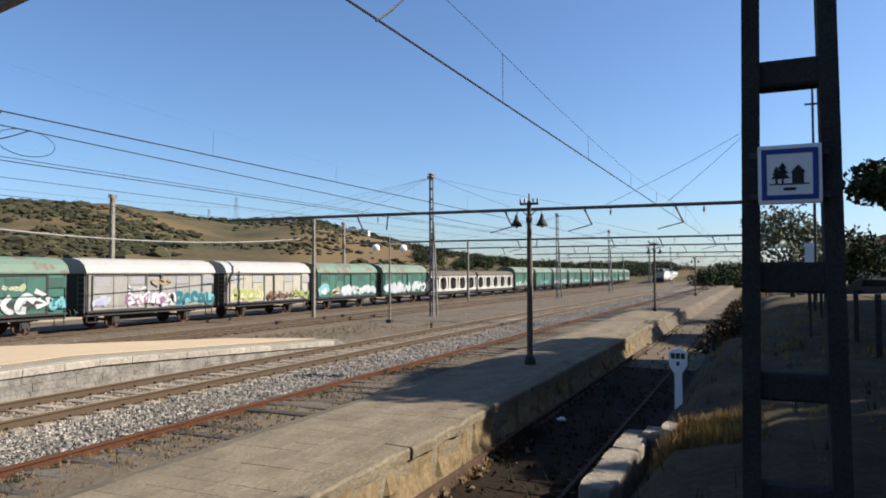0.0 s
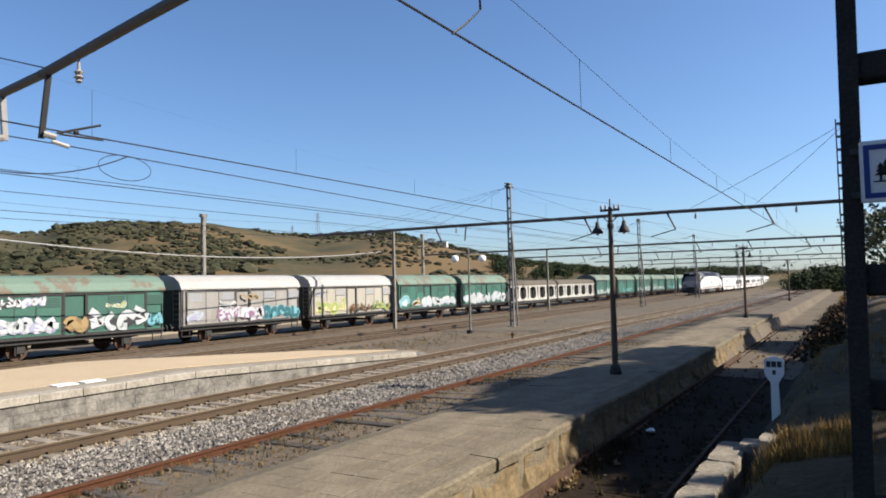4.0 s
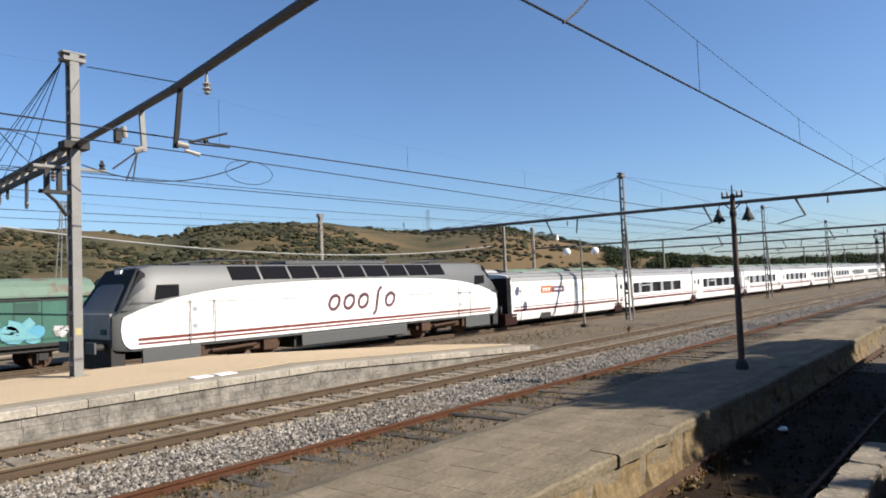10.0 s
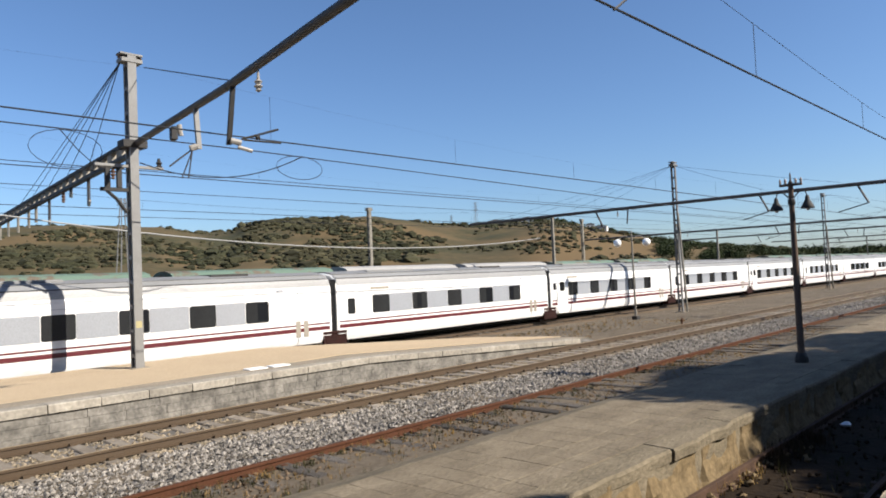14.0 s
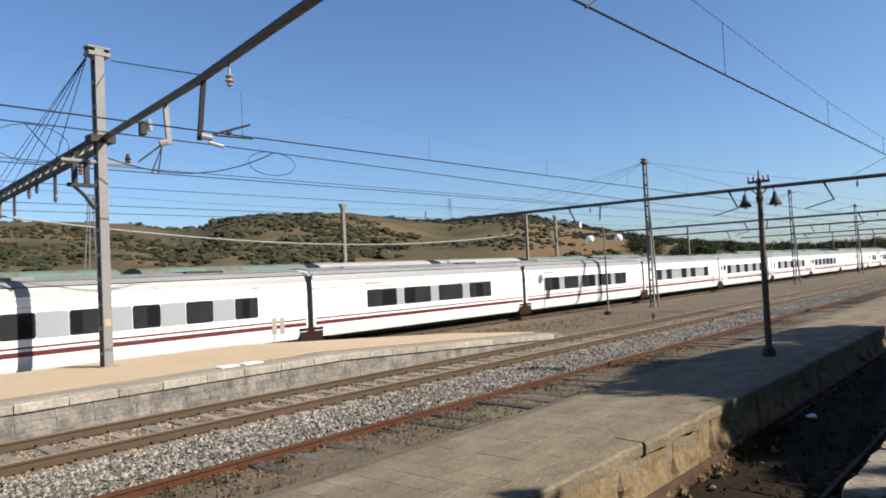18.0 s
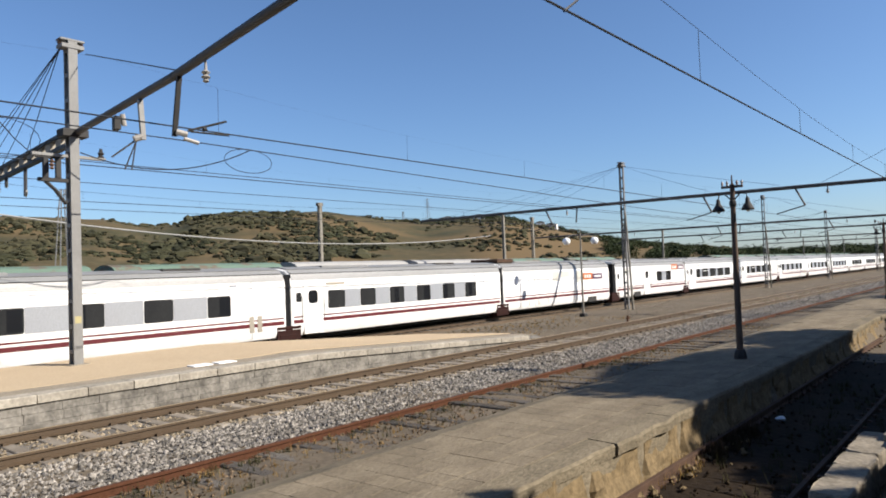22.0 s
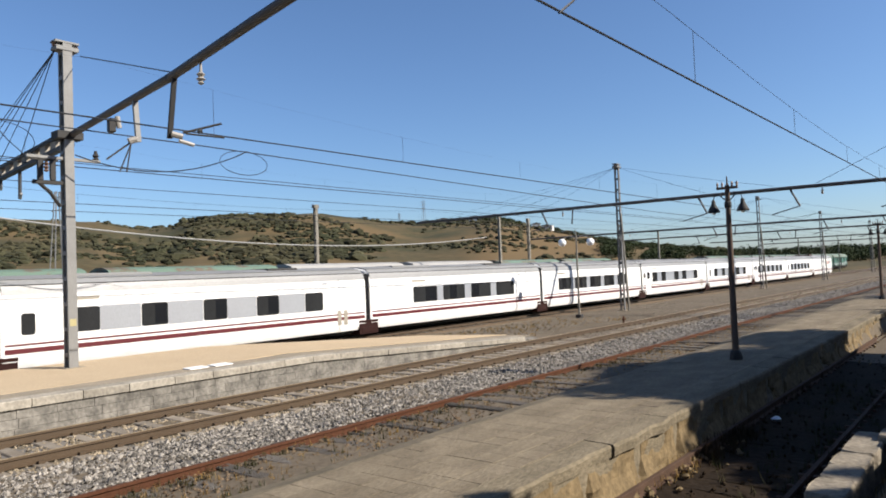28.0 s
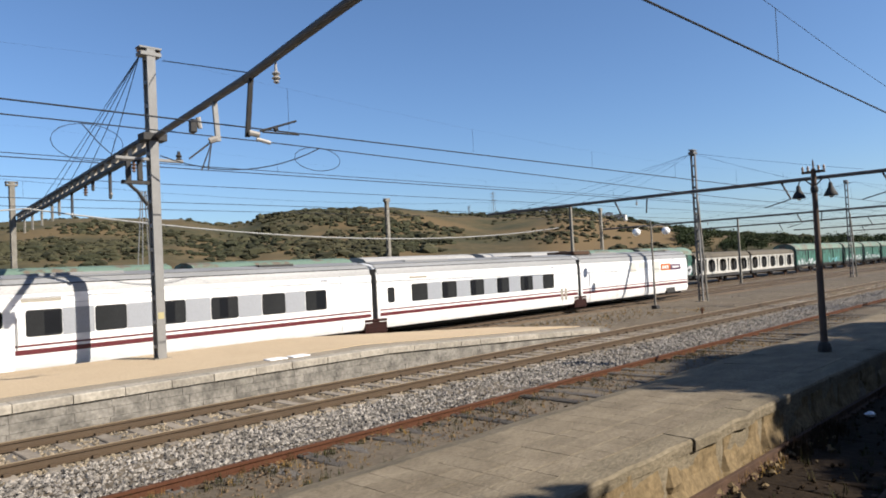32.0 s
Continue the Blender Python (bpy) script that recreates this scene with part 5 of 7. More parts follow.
    # Black sheet over the wagon end, standing for its shade.
    ms["end"] = G().cbox(-1.25, 1.25, -0.02, 0.02, 1.0, 3.25, 0.005).mesh("end_wall", M_BLACK)
    return ms


def wagon(ms, y, label, scrawls, seed):
    t = thing("goods_wagon", X_WAGON + bend(y), y, Z_PARK, label, "goods wagon", "parked covered wagons", rz=bend_turn(y))
    h = 9.25 / 2

    def put(key, name, x=0, yy=0, z=0, rz=0, parent=t):
        ob = new(name, ms[key])
        ob.parent = parent
        ob.matrix_basis = pose(x, yy, z, 0, 0, rz)
        return ob
    for k in ("underframe", "body", "roof", "brake"):
        put(k, k if k != "brake" else "brake_gear")
    put("sill", "sill")
    for yy in (-4.55, 4.55):
        put("rib", "rib", 0, yy)
    for yy in (-0.78, 0.3, 3.56):
        put("post", "door_post", 0, yy)
    for key, yy, bars, panels in (("door_a", -2.58, (-0.42, 0.5), (1.08,)), ("door_b", 1.94, (-0.5, 0.55), (0.0,))):
        d = put(key, "sliding_door", 0, yy)
        put(key + "_frame", "door_frame", 0, 0, 0, 0, d)
        for b in bars:
            put("bar", "door_bar", 0, b, 0, 0, d)
        for b in panels:
            put("inner", "pressed_panel", 0, b, 0, 0, d)
    put("rail", "door_rail")
    for yy in (-3.72, -1.42, 1.9, 4.08):
        v = put("vent", "ventilator", 0, yy)
        put("louvre", "louvre", 0, 0, 0, 0, v)
    for yy in (-2.6, 2.6):
        put("wheel", "wheelset", 0, yy)
        put("axlebox", "axle_guard", 0, yy)
        put("axlebox", "axle_guard", 0, yy, 0, 180)
    for yy in (-4.3, 4.3):
        put("step", "footstep", 0, yy)
    for e, turn in ((h, 0), (-h, 180)):
        for sx in (-0.9, 0.9):
            put("buffer", "buffer", sx, e, 0, turn)
        put("coupling", "coupling", 0, e, 0, turn)
    put("ladder", "end_ladder", 0, -h - 0.06)
    put("end", "end_wall", 0, -h - 0.025)
    rng = random.Random(seed)
    for y0, y1, z0, z1, n, m1, m2 in scrawls:
        for f, d in scrawl(rng, y0, y1, z0, z1, 1.412, n):
            ob = part("graffiti_patch", f, m1, t, "sprayed paint stroke")
            part("graffiti_rim", d, m2, ob, "sprayed rim")
    return t


WG, WH, WC = wagon_meshes(M_GREEN, M_GREEN_ROOF), wagon_meshes(M_GREYW, M_GREYW_ROOF), wagon_meshes(M_CREAMW, M_GREYW_ROOF)
W0 = 19.87
PW = 10.42
wagon(WG, W0 - 2 * PW, "faded green covered goods wagon with rusty roof", [(-4, 3, 1.1, 2.1, 6, M_PAINT_WHITE, M_PAINT_BLACK)], 11)
wagon(WG, W0 - PW, "faded green goods wagon with pale cyan graffiti",
      [(-4.2, -1.0, 1.05, 2.0, 4, M_PAINT_CYAN, M_PAINT_BLUE), (-0.6, 2.5, 1.05, 2.05, 4, M_PAINT_CYAN, M_PAINT_BLUE), (3.0, 4.5, 1.1, 1.85, 3, M_PAINT_WHITE, M_GREYW)], 12)
wagon(WG, W0, "faded green goods wagon with white graffiti and rust-patched roof",
      [(-4.3, -1.2, 1.05, 1.95, 6, M_PAINT_WHITE, M_PAINT_LILAC), (-4.0, -2.75, 2.32, 2.78, 4, M_PAINT_WHITE, M_PAINT_BLACK), (-2.6, -1.7, 2.32, 2.78, 3, M_PAINT_WHITE, M_PAINT_LILAC),
       (-0.7, 0.25, 1.05, 2.0, 2, M_PAINT_OCHRE, M_PAINT_BROWN), (0.4, 3.5, 1.05, 2.15, 4, M_PAINT_WHITE, M_PAINT_BLACK), (1.3, 2.4, 2.2, 2.42, 4, M_PAINT_LIME, M_PAINT_WHITE), (3.65, 4.5, 1.15, 1.9, 2, M_PAINT_CYAN, M_PAINT_TEAL)], 13)
wagon(WH, W0 + PW, "grey goods wagon with pink and teal graffiti",
      [(-2.1, 1.3, 1.05, 2.0, 6, M_PAINT_WHITE, M_PAINT_PINK), (1.3, 4.5, 1.05, 1.95, 5, M_PAINT_TEAL, M_PAINT_CYAN), (-4.3, -3.3, 1.2, 1.8, 2, M_PAINT_GREY, M_PAINT_LILAC), (-2.1, -0.9, 1.95, 2.2, 3, M_PAINT_WHITE, M_GREYW), (-0.4, 1.0, 2.3, 2.6, 3, M_PAINT_OCHRE, M_GREYW)], 14)
wagon(WC, W0 + 2 * PW, "cream goods wagon with lime and ochre graffiti",
      [(-4.3, -1.0, 1.05, 1.95, 4, M_PAINT_LIME, M_PAINT_CREAM), (-0.5, 1.9, 1.1, 1.6, 4, M_PAINT_BROWN, M_PAINT_BLACK), (2.0, 4.4, 1.1, 1.75, 4, M_PAINT_LIME, M_PAINT_BLACK)], 15)
wagon(WG, W0 + 3 * PW, "faded green goods wagon with white and orange graffiti",
      [(-4.4, -3.2, 1.05, 2.2, 1, M_PAINT_CYAN, M_PAINT_WHITE), (-2.6, -1.5, 1.1, 1.9, 1, M_PAINT_OCHRE, M_PAINT_WHITE), (-1.2, 4.4, 1.02, 2.0, 7, M_PAINT_WHITE, M_PAINT_GREY)], 16)
wagon(WG, W0 + 4 * PW + 0.1, "faded green goods wagon with large white graffiti", [(-4.3, 4.3, 1.02, 2.1, 8, M_PAINT_WHITE, M_PAINT_GREY)], 17)


def car_carrier(y, seed):
    t = thing("car_carrier_wagon", X_WAGON + bend(y), y, Z_PARK, "open white-framed car carrier wagon with dusty canopy", "goods wagon", "parked car carriers")
    h = 6.75
    part("underframe", G().cbox(-1.25, 1.25, -h, h, 0.62, 0.9, 0.02), M_BLACK, t)
    part("deck", G().cbox(-1.3, 1.3, -h, h, 0.9, 1.05, 0.01), M_FRAME, t)
    # No load: a black box paints the shade seen through the openings.
    part("interior_shade_box", G().box(-1.0, 0.9, -h + 0.3, h - 0.3, 1.05, 2.6), M_BLACK, t, "black box standing for the shaded interior")
    for zc in (1.02, 2.55):
        part("side_beam", G().cbox(1.2, 1.36, -h, h, zc - 0.1, zc + 0.12, 0.02), M_FRAME, t)
    # pressed side frame: rounded openings with slim ones between
    y = -h
    k = 0
    while y < h - 0.4:
        w = 1.95 if k % 2 == 0 else 0.78
        w = min(w, h - y)
        c, a, b2, zc = y + w / 2, w / 2 - 0.13, 0.66, 1.78
        for sgn in (-1, 1):
            if k % 2 == 0:
                oval = [(c + sgn * a * math.copysign(abs(math.cos(u)) ** 0.6, math.cos(u)), zc + b2 * math.copysign(abs(math.sin(u)) ** 0.7, math.sin(u))) for u in (-math.pi / 2 + math.pi * i / 10 for i in range(11))]
            else:
                oval = [(c, zc - b2), (c + sgn * 0.08, zc - b2), (c + sgn * 0.2, zc + b2), (c, zc + b2)]
            part("side_frame", G().plate([(c, 1.05), (c + sgn * w / 2, 1.05), (c + sgn * w / 2, 2.5), (c, 2.5)] + oval[::-1], 1.23, 1.33), M_FRAME, t)
        y += w
        k += 1
    pts = [(-1.4, 2.62), (-1.38, 2.75), (-1.15, 3.05), (-0.5, 3.2), (0.5, 3.2), (1.15, 3.05), (1.38, 2.75), (1.4, 2.62)]
    part("canopy", G().prism(pts, -h, h), M_TARP, t)
    for yy in (-4.9, -0.2, 4.9):
        part("wheelset", WG["wheel"], M_UNDER, t).location.y = yy
        part("axle_guard", WG["axlebox"], M_BLACK, t).location.y = yy


car_carrier(73.8, 1)
car_carrier(87.9, 2)
for k in range(10):
    wagon(WG, 99.9 + PW * k, "faded green covered goods wagon far down the siding", [(-4.2, 4.2, 1.05, 1.7, 7, M_PAINT_WHITE, M_GREEN)] if k % 3 != 1 else [(-2, 3, 1.05, 1.6, 4, M_PAINT_CYAN, M_GREEN)], 30 + k)


# ---- passing train ----
V_TRAIN = 17.53


def front(t):
    """Where the locomotive's nose is along the track at t seconds."""
    late = max(0.0, t - 26.0)
    return 80.2 - V_TRAIN * (t - 6) - 0.128 * late ** 2 - 0.55 * math.sin(math.pi * late / 6.3)


TRAIN = []


def coach_shell(y0, y1, taper=False):
    pts = [(1.36, 0.33), (1.44, 0.5), (1.455, 0.9), (1.455, 2.25), (1.425, 2.47), (1.34, 2.66), (1.12, 2.82), (0.6, 2.91), (0.0, 2.93)]
    pts = pts + [(-x, z) for x, z in pts[-2::-1]]
    rings = []
    for y, s in ((y0, 0.98), (y0 + 0.04, 0.995), (y0 + 0.09, 1), (y1 - 0.09, 1), (y1 - 0.04, 0.995), (y1, 0.98)):
        rings.append([(x * s, y, 0.33 + (z - 0.33) * (s if z > 1 else 1)) for x, z in pts])
    return G().rings(rings)


CM = {}
rng_win = random.Random(77)
LC = 13.6


def shared(key, make):
    if key not in CM:
        CM[key] = make()
    return CM[key]


def coach_piece(name, key, make, parent, x=0, y=0, z=0, label=""):
    ob = new(name, shared(key, make))
    ob.parent = parent
    ob.matrix_basis = pose(x, y, z)
    return tagged(ob, label)


def rounded(y0, y1, z0, z1, r):
    """Rectangle outline with rounded corners."""
    pts = []
    for cy, cz, q in ((y1 - r, z1 - r, 0), (y0 + r, z1 - r, 1), (y0 + r, z0 + r, 2), (y1 - r, z0 + r, 3)):
        for i in range(4):
            u = math.pi / 2 * (q + i / 3)
            pts.append((cy + r * math.cos(u), cz + r * math.sin(u)))
    return pts


def pane_mesh(w, h):
    return lambda: G().plate(rounded(0, w, 0, h, 0.07), 1.45, 1.466).mesh("window_pane", M_PANE)


def coach(s, kind, length, label):
    """A coach whose leading end lies s metres behind the train's nose."""
    mid = s + length / 2
    t = thing("passenger_coach", X_TRAIN, 0, 0, label, "train coach", "coaches of the passing train")
    TRAIN.append((t, mid))
    a = -length / 2
    L = length - 0.26
    coach_piece("body", ("shell", length), lambda: coach_shell(0, L).mesh("body", M_CAR_WHITE, True), t, 0, a + 0.13)
    roof = coach_piece("roof_panel", ("roof", length), lambda: G().prism([(-1.12, 2.825), (-0.6, 2.915), (0, 2.935), (0.6, 2.915), (1.12, 2.825), (1.15, 2.85), (0.6, 2.955), (0, 2.975), (-0.6, 2.955), (-1.15, 2.85)], 0.1, L - 0.1).mesh("roof_panel", M_CAR_ROOF), t, 0, a + 0.13)
    coach_piece("cant_band", ("cant", length), lambda: G().prism([(1.428, 2.42), (1.385, 2.56), (1.342, 2.663), (1.125, 2.82), (1.132, 2.835), (1.358, 2.675), (1.4, 2.568), (1.442, 2.42)], 0.05, L - 0.05).mesh("cant_band", M_CANT), t, 0, a + 0.13)
    coach_piece("bellows", "bellows", lambda: G().cbox(-1.38, 1.38, -0.2, 0.2, 0.5, 2.66, 0.05).mesh("bellows", M_RUBBER), t, 0, a)
    for sx in (0, -2.4):
        coach_piece("wheel_frame", "wf", lambda: G().cbox(0.95, 1.452, -0.55, 0.55, 0.12, 0.6, 0.03).cbox(1.3, 1.468, -0.42, 0.42, 0.2, 0.42, 0.02).mesh("wheel_frame", M_COVER), t, sx, a)
    coach_piece("red_cover", "rc", lambda: G().cbox(0.98, 1.46, -0.56, 0.56, 0.6, 0.72, 0.02).mesh("red_cover", M_COVER), t, 0, a)
    coach_piece("wheel", "wh", lambda: G().disc(0.78, 0.92, 0, 0.42, 0.42, 18).disc(-0.92, -0.78, 0, 0.42, 0.42, 18).disc(-0.95, 0.95, 0, 0.42, 0.07, 8).mesh("wheel", M_BLACK), t, 0, a)
    coach_piece("underfloor", ("under", length), lambda: G().box(-1.15, 1.15, 0.9, L - 0.5, 0.2, 0.5).mesh("underfloor", M_BLACK), t, 0, a + 0.13)
    coach_piece("gutter", ("gut", length), lambda: G().box(1.33, 1.362, 0.05, L - 0.05, 2.672, 2.7).mesh("gutter", M_RUBBER), t, 0, a + 0.13)
    coach_piece("panel_line", ("pl", length), lambda: G().box(1.452, 1.4572, 0.05, L - 0.05, 2.13, 2.142).mesh("panel_line", M_CAR_GREY), t, 0, a + 0.13)
    # stripes with a break at the door
    door = kind in ("A", "Bd", "Cd", "Ud")
    gap = (0.62, 1.75) if kind == "A" else ((0.55, 1.55) if door else None)
    if kind == "E2":
        gap = (4.5, 5.6)
    runs = [(0.1, L - 0.1)] if not gap else [(0.1, gap[0]), (gap[1] + 0.45 if kind == "A" else gap[1], L - 0.1)]
    for r0, r1 in runs:
        for z0, z1 in ((0.8, 0.935), (1.01, 1.065)):
            coach_piece("stripe", ("st", r0, round(r1, 2), z0), lambda r0=r0, r1=r1, z0=z0, z1=z1: G().box(1.452, 1.4605, r0, r1, z0, z1).mesh("stripe", M_STRIPE), t, 0, a + 0.13)
    if gap:
        w = gap[1] - gap[0]
        d = coach_piece("door", ("door", round(w, 2)), lambda: G().cbox(1.44, 1.468, 0.04, w - 0.04, 0.36, 2.42, 0.01).mesh("door", M_CAR_WHITE), t, 0, a + 0.13 + gap[0])
        coach_piece("door_window", "dw", lambda: G().plate(rounded(0, 0.46, 1.52, 2.02, 0.12), 1.466, 1.476).mesh("door_window", M_GLASS), d, 0, w / 2 - 0.23)
        hr = lambda: G().tube([(1.47, 0, 0.95), (1.5, 0, 1.0), (1.5, 0, 1.75), (1.47, 0, 1.8)], 0.014, 5).mesh("handrail", M_MAST)
        for yy in (-0.05, w + 0.05):
            coach_piece("handrail", "hr", hr, d, 0, yy)
        coach_piece("window_pane", ("p", 0.26, 0.36), pane_mesh(0.26, 0.36), t, 0, a + 0.36, 1.6)
    wins = {"A": [(2.5, 3.42), (3.88, 5.37), (5.87, 7.35), (7.86, 9.36), (9.86, 11.36)],
            "Bd": [(1.77, 2.7), (4.0, 4.9), (6.1, 7.0), (8.3, 9.2), (10.3, 11.2)],
            "B": [(1.9, 2.8), (4.1, 4.98), (6.27, 7.18), (8.42, 9.4), (10.65, 11.55)],
            "C": [(1.94, 2.84), (3.7, 4.6), (5.48, 6.4), (7.3, 8.18), (9.04, 10.0), (10.83, 11.75)],
            "Cd": [(1.95, 2.85), (3.72, 4.6), (5.49, 6.4), (7.25, 8.2), (9.1, 10.0), (10.85, 11.75)],
            "D": [(2.88, 4.58), (5.03, 6.73), (7.26, 8.96), (9.47, 11.17)],
            "U": [(1.98, 2.88), (3.7, 4.58), (6.33, 7.25), (8.05, 8.97), (10.72, 11.62)], "Ud": [(1.98, 2.88), (3.7, 4.58), (6.33, 7.25), (8.05, 8.97), (10.72, 11.62)],
            "F": [(1.95, 3.43), (3.97, 5.5), (5.98, 7.48), (7.98, 9.46), (10.0, 11.5)],
            "E2": [(7.0, 7.95), (8.8, 9.75)], "E1": [], "E3": []}[kind]
    for w0, w1 in wins:
        w = round(w1 - w0, 2)
        p = coach_piece("window_pane", ("p", w, 0.72), pane_mesh(w, 0.72), t, 0, a + w0, 1.27)
        roll = rng_win.random()
        if roll < 0.75:
            d0, d1 = ((0.5, 0.95) if roll < 0.3 else (0.05, 0.4) if roll < 0.5 else (0.3, 0.62))
            coach_piece("open_view", ("ov", w, d0), lambda: G().box(1.4665, 1.4672, w * d0, w * d1, 0.05, 0.67).mesh("open_view", M_GLASS), p, 0, 0, 0, "darker undrawn part of the window")
        if kind == "A" and (w0, w1) == wins[1]:
            coach_piece("vent_bar", ("vb", w), lambda: G().box(1.4675, 1.474, 0.02, w - 0.02, 0.5, 0.54).mesh("vent_bar", M_CAR_WHITE), p)
    for (p0, p1), (q0, q1) in zip(wins, wins[1:]):
        w = round(q0 - p1 - 0.02, 2)
        coach_piece("window_panel", ("wp", w), lambda: G().box(1.452, 1.46, 0.01, w, 0, 0.74).mesh("window_panel", M_CAR_GREY), t, 0, a + p1, 1.26)
    if kind in ("B", "C"):
        coach_piece("window_pane", ("p", 0.36, 0.6), pane_mesh(0.36, 0.6), t, 0, a + 0.65, 1.3)
    if kind in ("B", "C", "Bd", "U", "Ud"):
        for k in (0, 1):
            coach_piece("vent_grille", "vg", lambda: G().cbox(1.455, 1.464, 0, 0.2, 0.62, 1.2, 0.004).mesh("vent_grille", M_BEIGE), t, 0, a + 12.3 + 0.34 * k)
    if wins and kind != "E2":
        coach_piece("destination_board", "db", lambda: G().cbox(1.452, 1.462, 0, 1.0, 2.2, 2.3, 0.004).mesh("destination_board", M_BEIGE), t, 0, a + wins[0][0] - 0.1)
    coach_piece("roof_hatch", "rh", lambda: G().cbox(-0.7, 0.85, 0, 2.6, 2.85, 2.985, 0.03).mesh("roof_hatch", M_CAR_ROOF), t, 0, a + 2.2)
    coach_piece("roof_hatch", "rh2", lambda: G().cbox(-0.7, 0.85, 0, 1.4, 2.85, 2.99, 0.03).mesh("roof_hatch", M_BLACK), t, 0, a + 9.4)
    coach_piece("seam", "seam", lambda: G().box(1.452, 1.458, 0, 0.02, 0.4, 2.45).mesh("seam", M_CAR_GREY), t, 0, a + 12.4 if length > 13 else a + 3.2)
    coach_piece("label_plate", "lp", lambda: G().box(1.452, 1.46, 0, 0.3, 2.28, 2.36).mesh("label_plate", M_CAR_GREY), t, 0, a + length * 0.82)
    if kind in ("E1", "E2", "E3"):
        yl = {"E1": 3.1, "E2": 9.9, "E3": 8.9}[kind]
        zl = {"E1": 1.72, "E2": 2.05, "E3": 1.72}[kind]
        coach_piece("orange_livery_block", "ob", lambda: G().box(1.452, 1.462, 0, 1.25, 0, 0.42).mesh("orange_livery_block", M_ORANGE), t, 0, a + yl, zl, "orange livery block")
        coach_piece("purple_livery_block", "pb", lambda: G().box(1.452, 1.462, 0, 1.35, 0, 0.36).mesh("purple_livery_block", M_PURPLE), t, 0, a + yl + 1.26, zl, "purple livery block")
        for b0, b1, c0, c1 in ((0.2, 0.4, 0.1, 0.3), (0.5, 0.7, 0.1, 0.3), (0.8, 1.0, 0.1, 0.3), (1.5, 2.4, 0.12, 0.24)):
            coach_piece("livery_bar", ("lb", b0), lambda b0=b0, b1=b1, c0=c0, c1=c1: G().box(1.463, 1.466, b0, b1, c0, c1).mesh("livery_bar", M_CAR_WHITE), t, 0, a + yl, zl)
        for h0, hz in ((5.2, 1.75), (6.2, 1.95), (8.0, 1.6)) if kind != "E2" else ((1.4, 1.9),):
            coach_piece("hatch", ("ht", hz), lambda: G().cbox(1.452, 1.4585, 0, 1.0 if hz > 1.9 else 0.75, 0, 2.32 - hz, 0.004).mesh("hatch", M_HATCH), t, 0, a + h0, hz, "beige equipment hatch")
        for h0 in (2.6, 3.7) if kind != "E2" else (3.4,):
            coach_piece("door_seam", "dsm", lambda: G().box(1.452, 1.458, 0, 0.02, 0.5, 2.3).box(1.452, 1.458, 0.95, 0.97, 0.5, 2.3).box(1.452, 1.458, 0.02, 0.95, 2.28, 2.3).mesh("door_seam", M_CANT), t, 0, a + h0)
        if kind == "E3":
            coach_piece("roof_unit", "ru", lambda: G().cbox(-0.8, 1.0, 0, 1.5, 2.9, 3.12, 0.04).mesh("roof_unit", M_UNDER), t, 0, a + 0.3, 0, "sooty roof unit")
        coach_piece("bogie_opening", "bo", lambda: G().cbox(1.38, 1.462, 0, 1.1, 0.3, 0.62, 0.01).mesh("bogie_opening", M_BLACK), t, 0, a + (3.0 if kind == "E1" else 9.5 if kind == "E3" else 2.9))
    return t


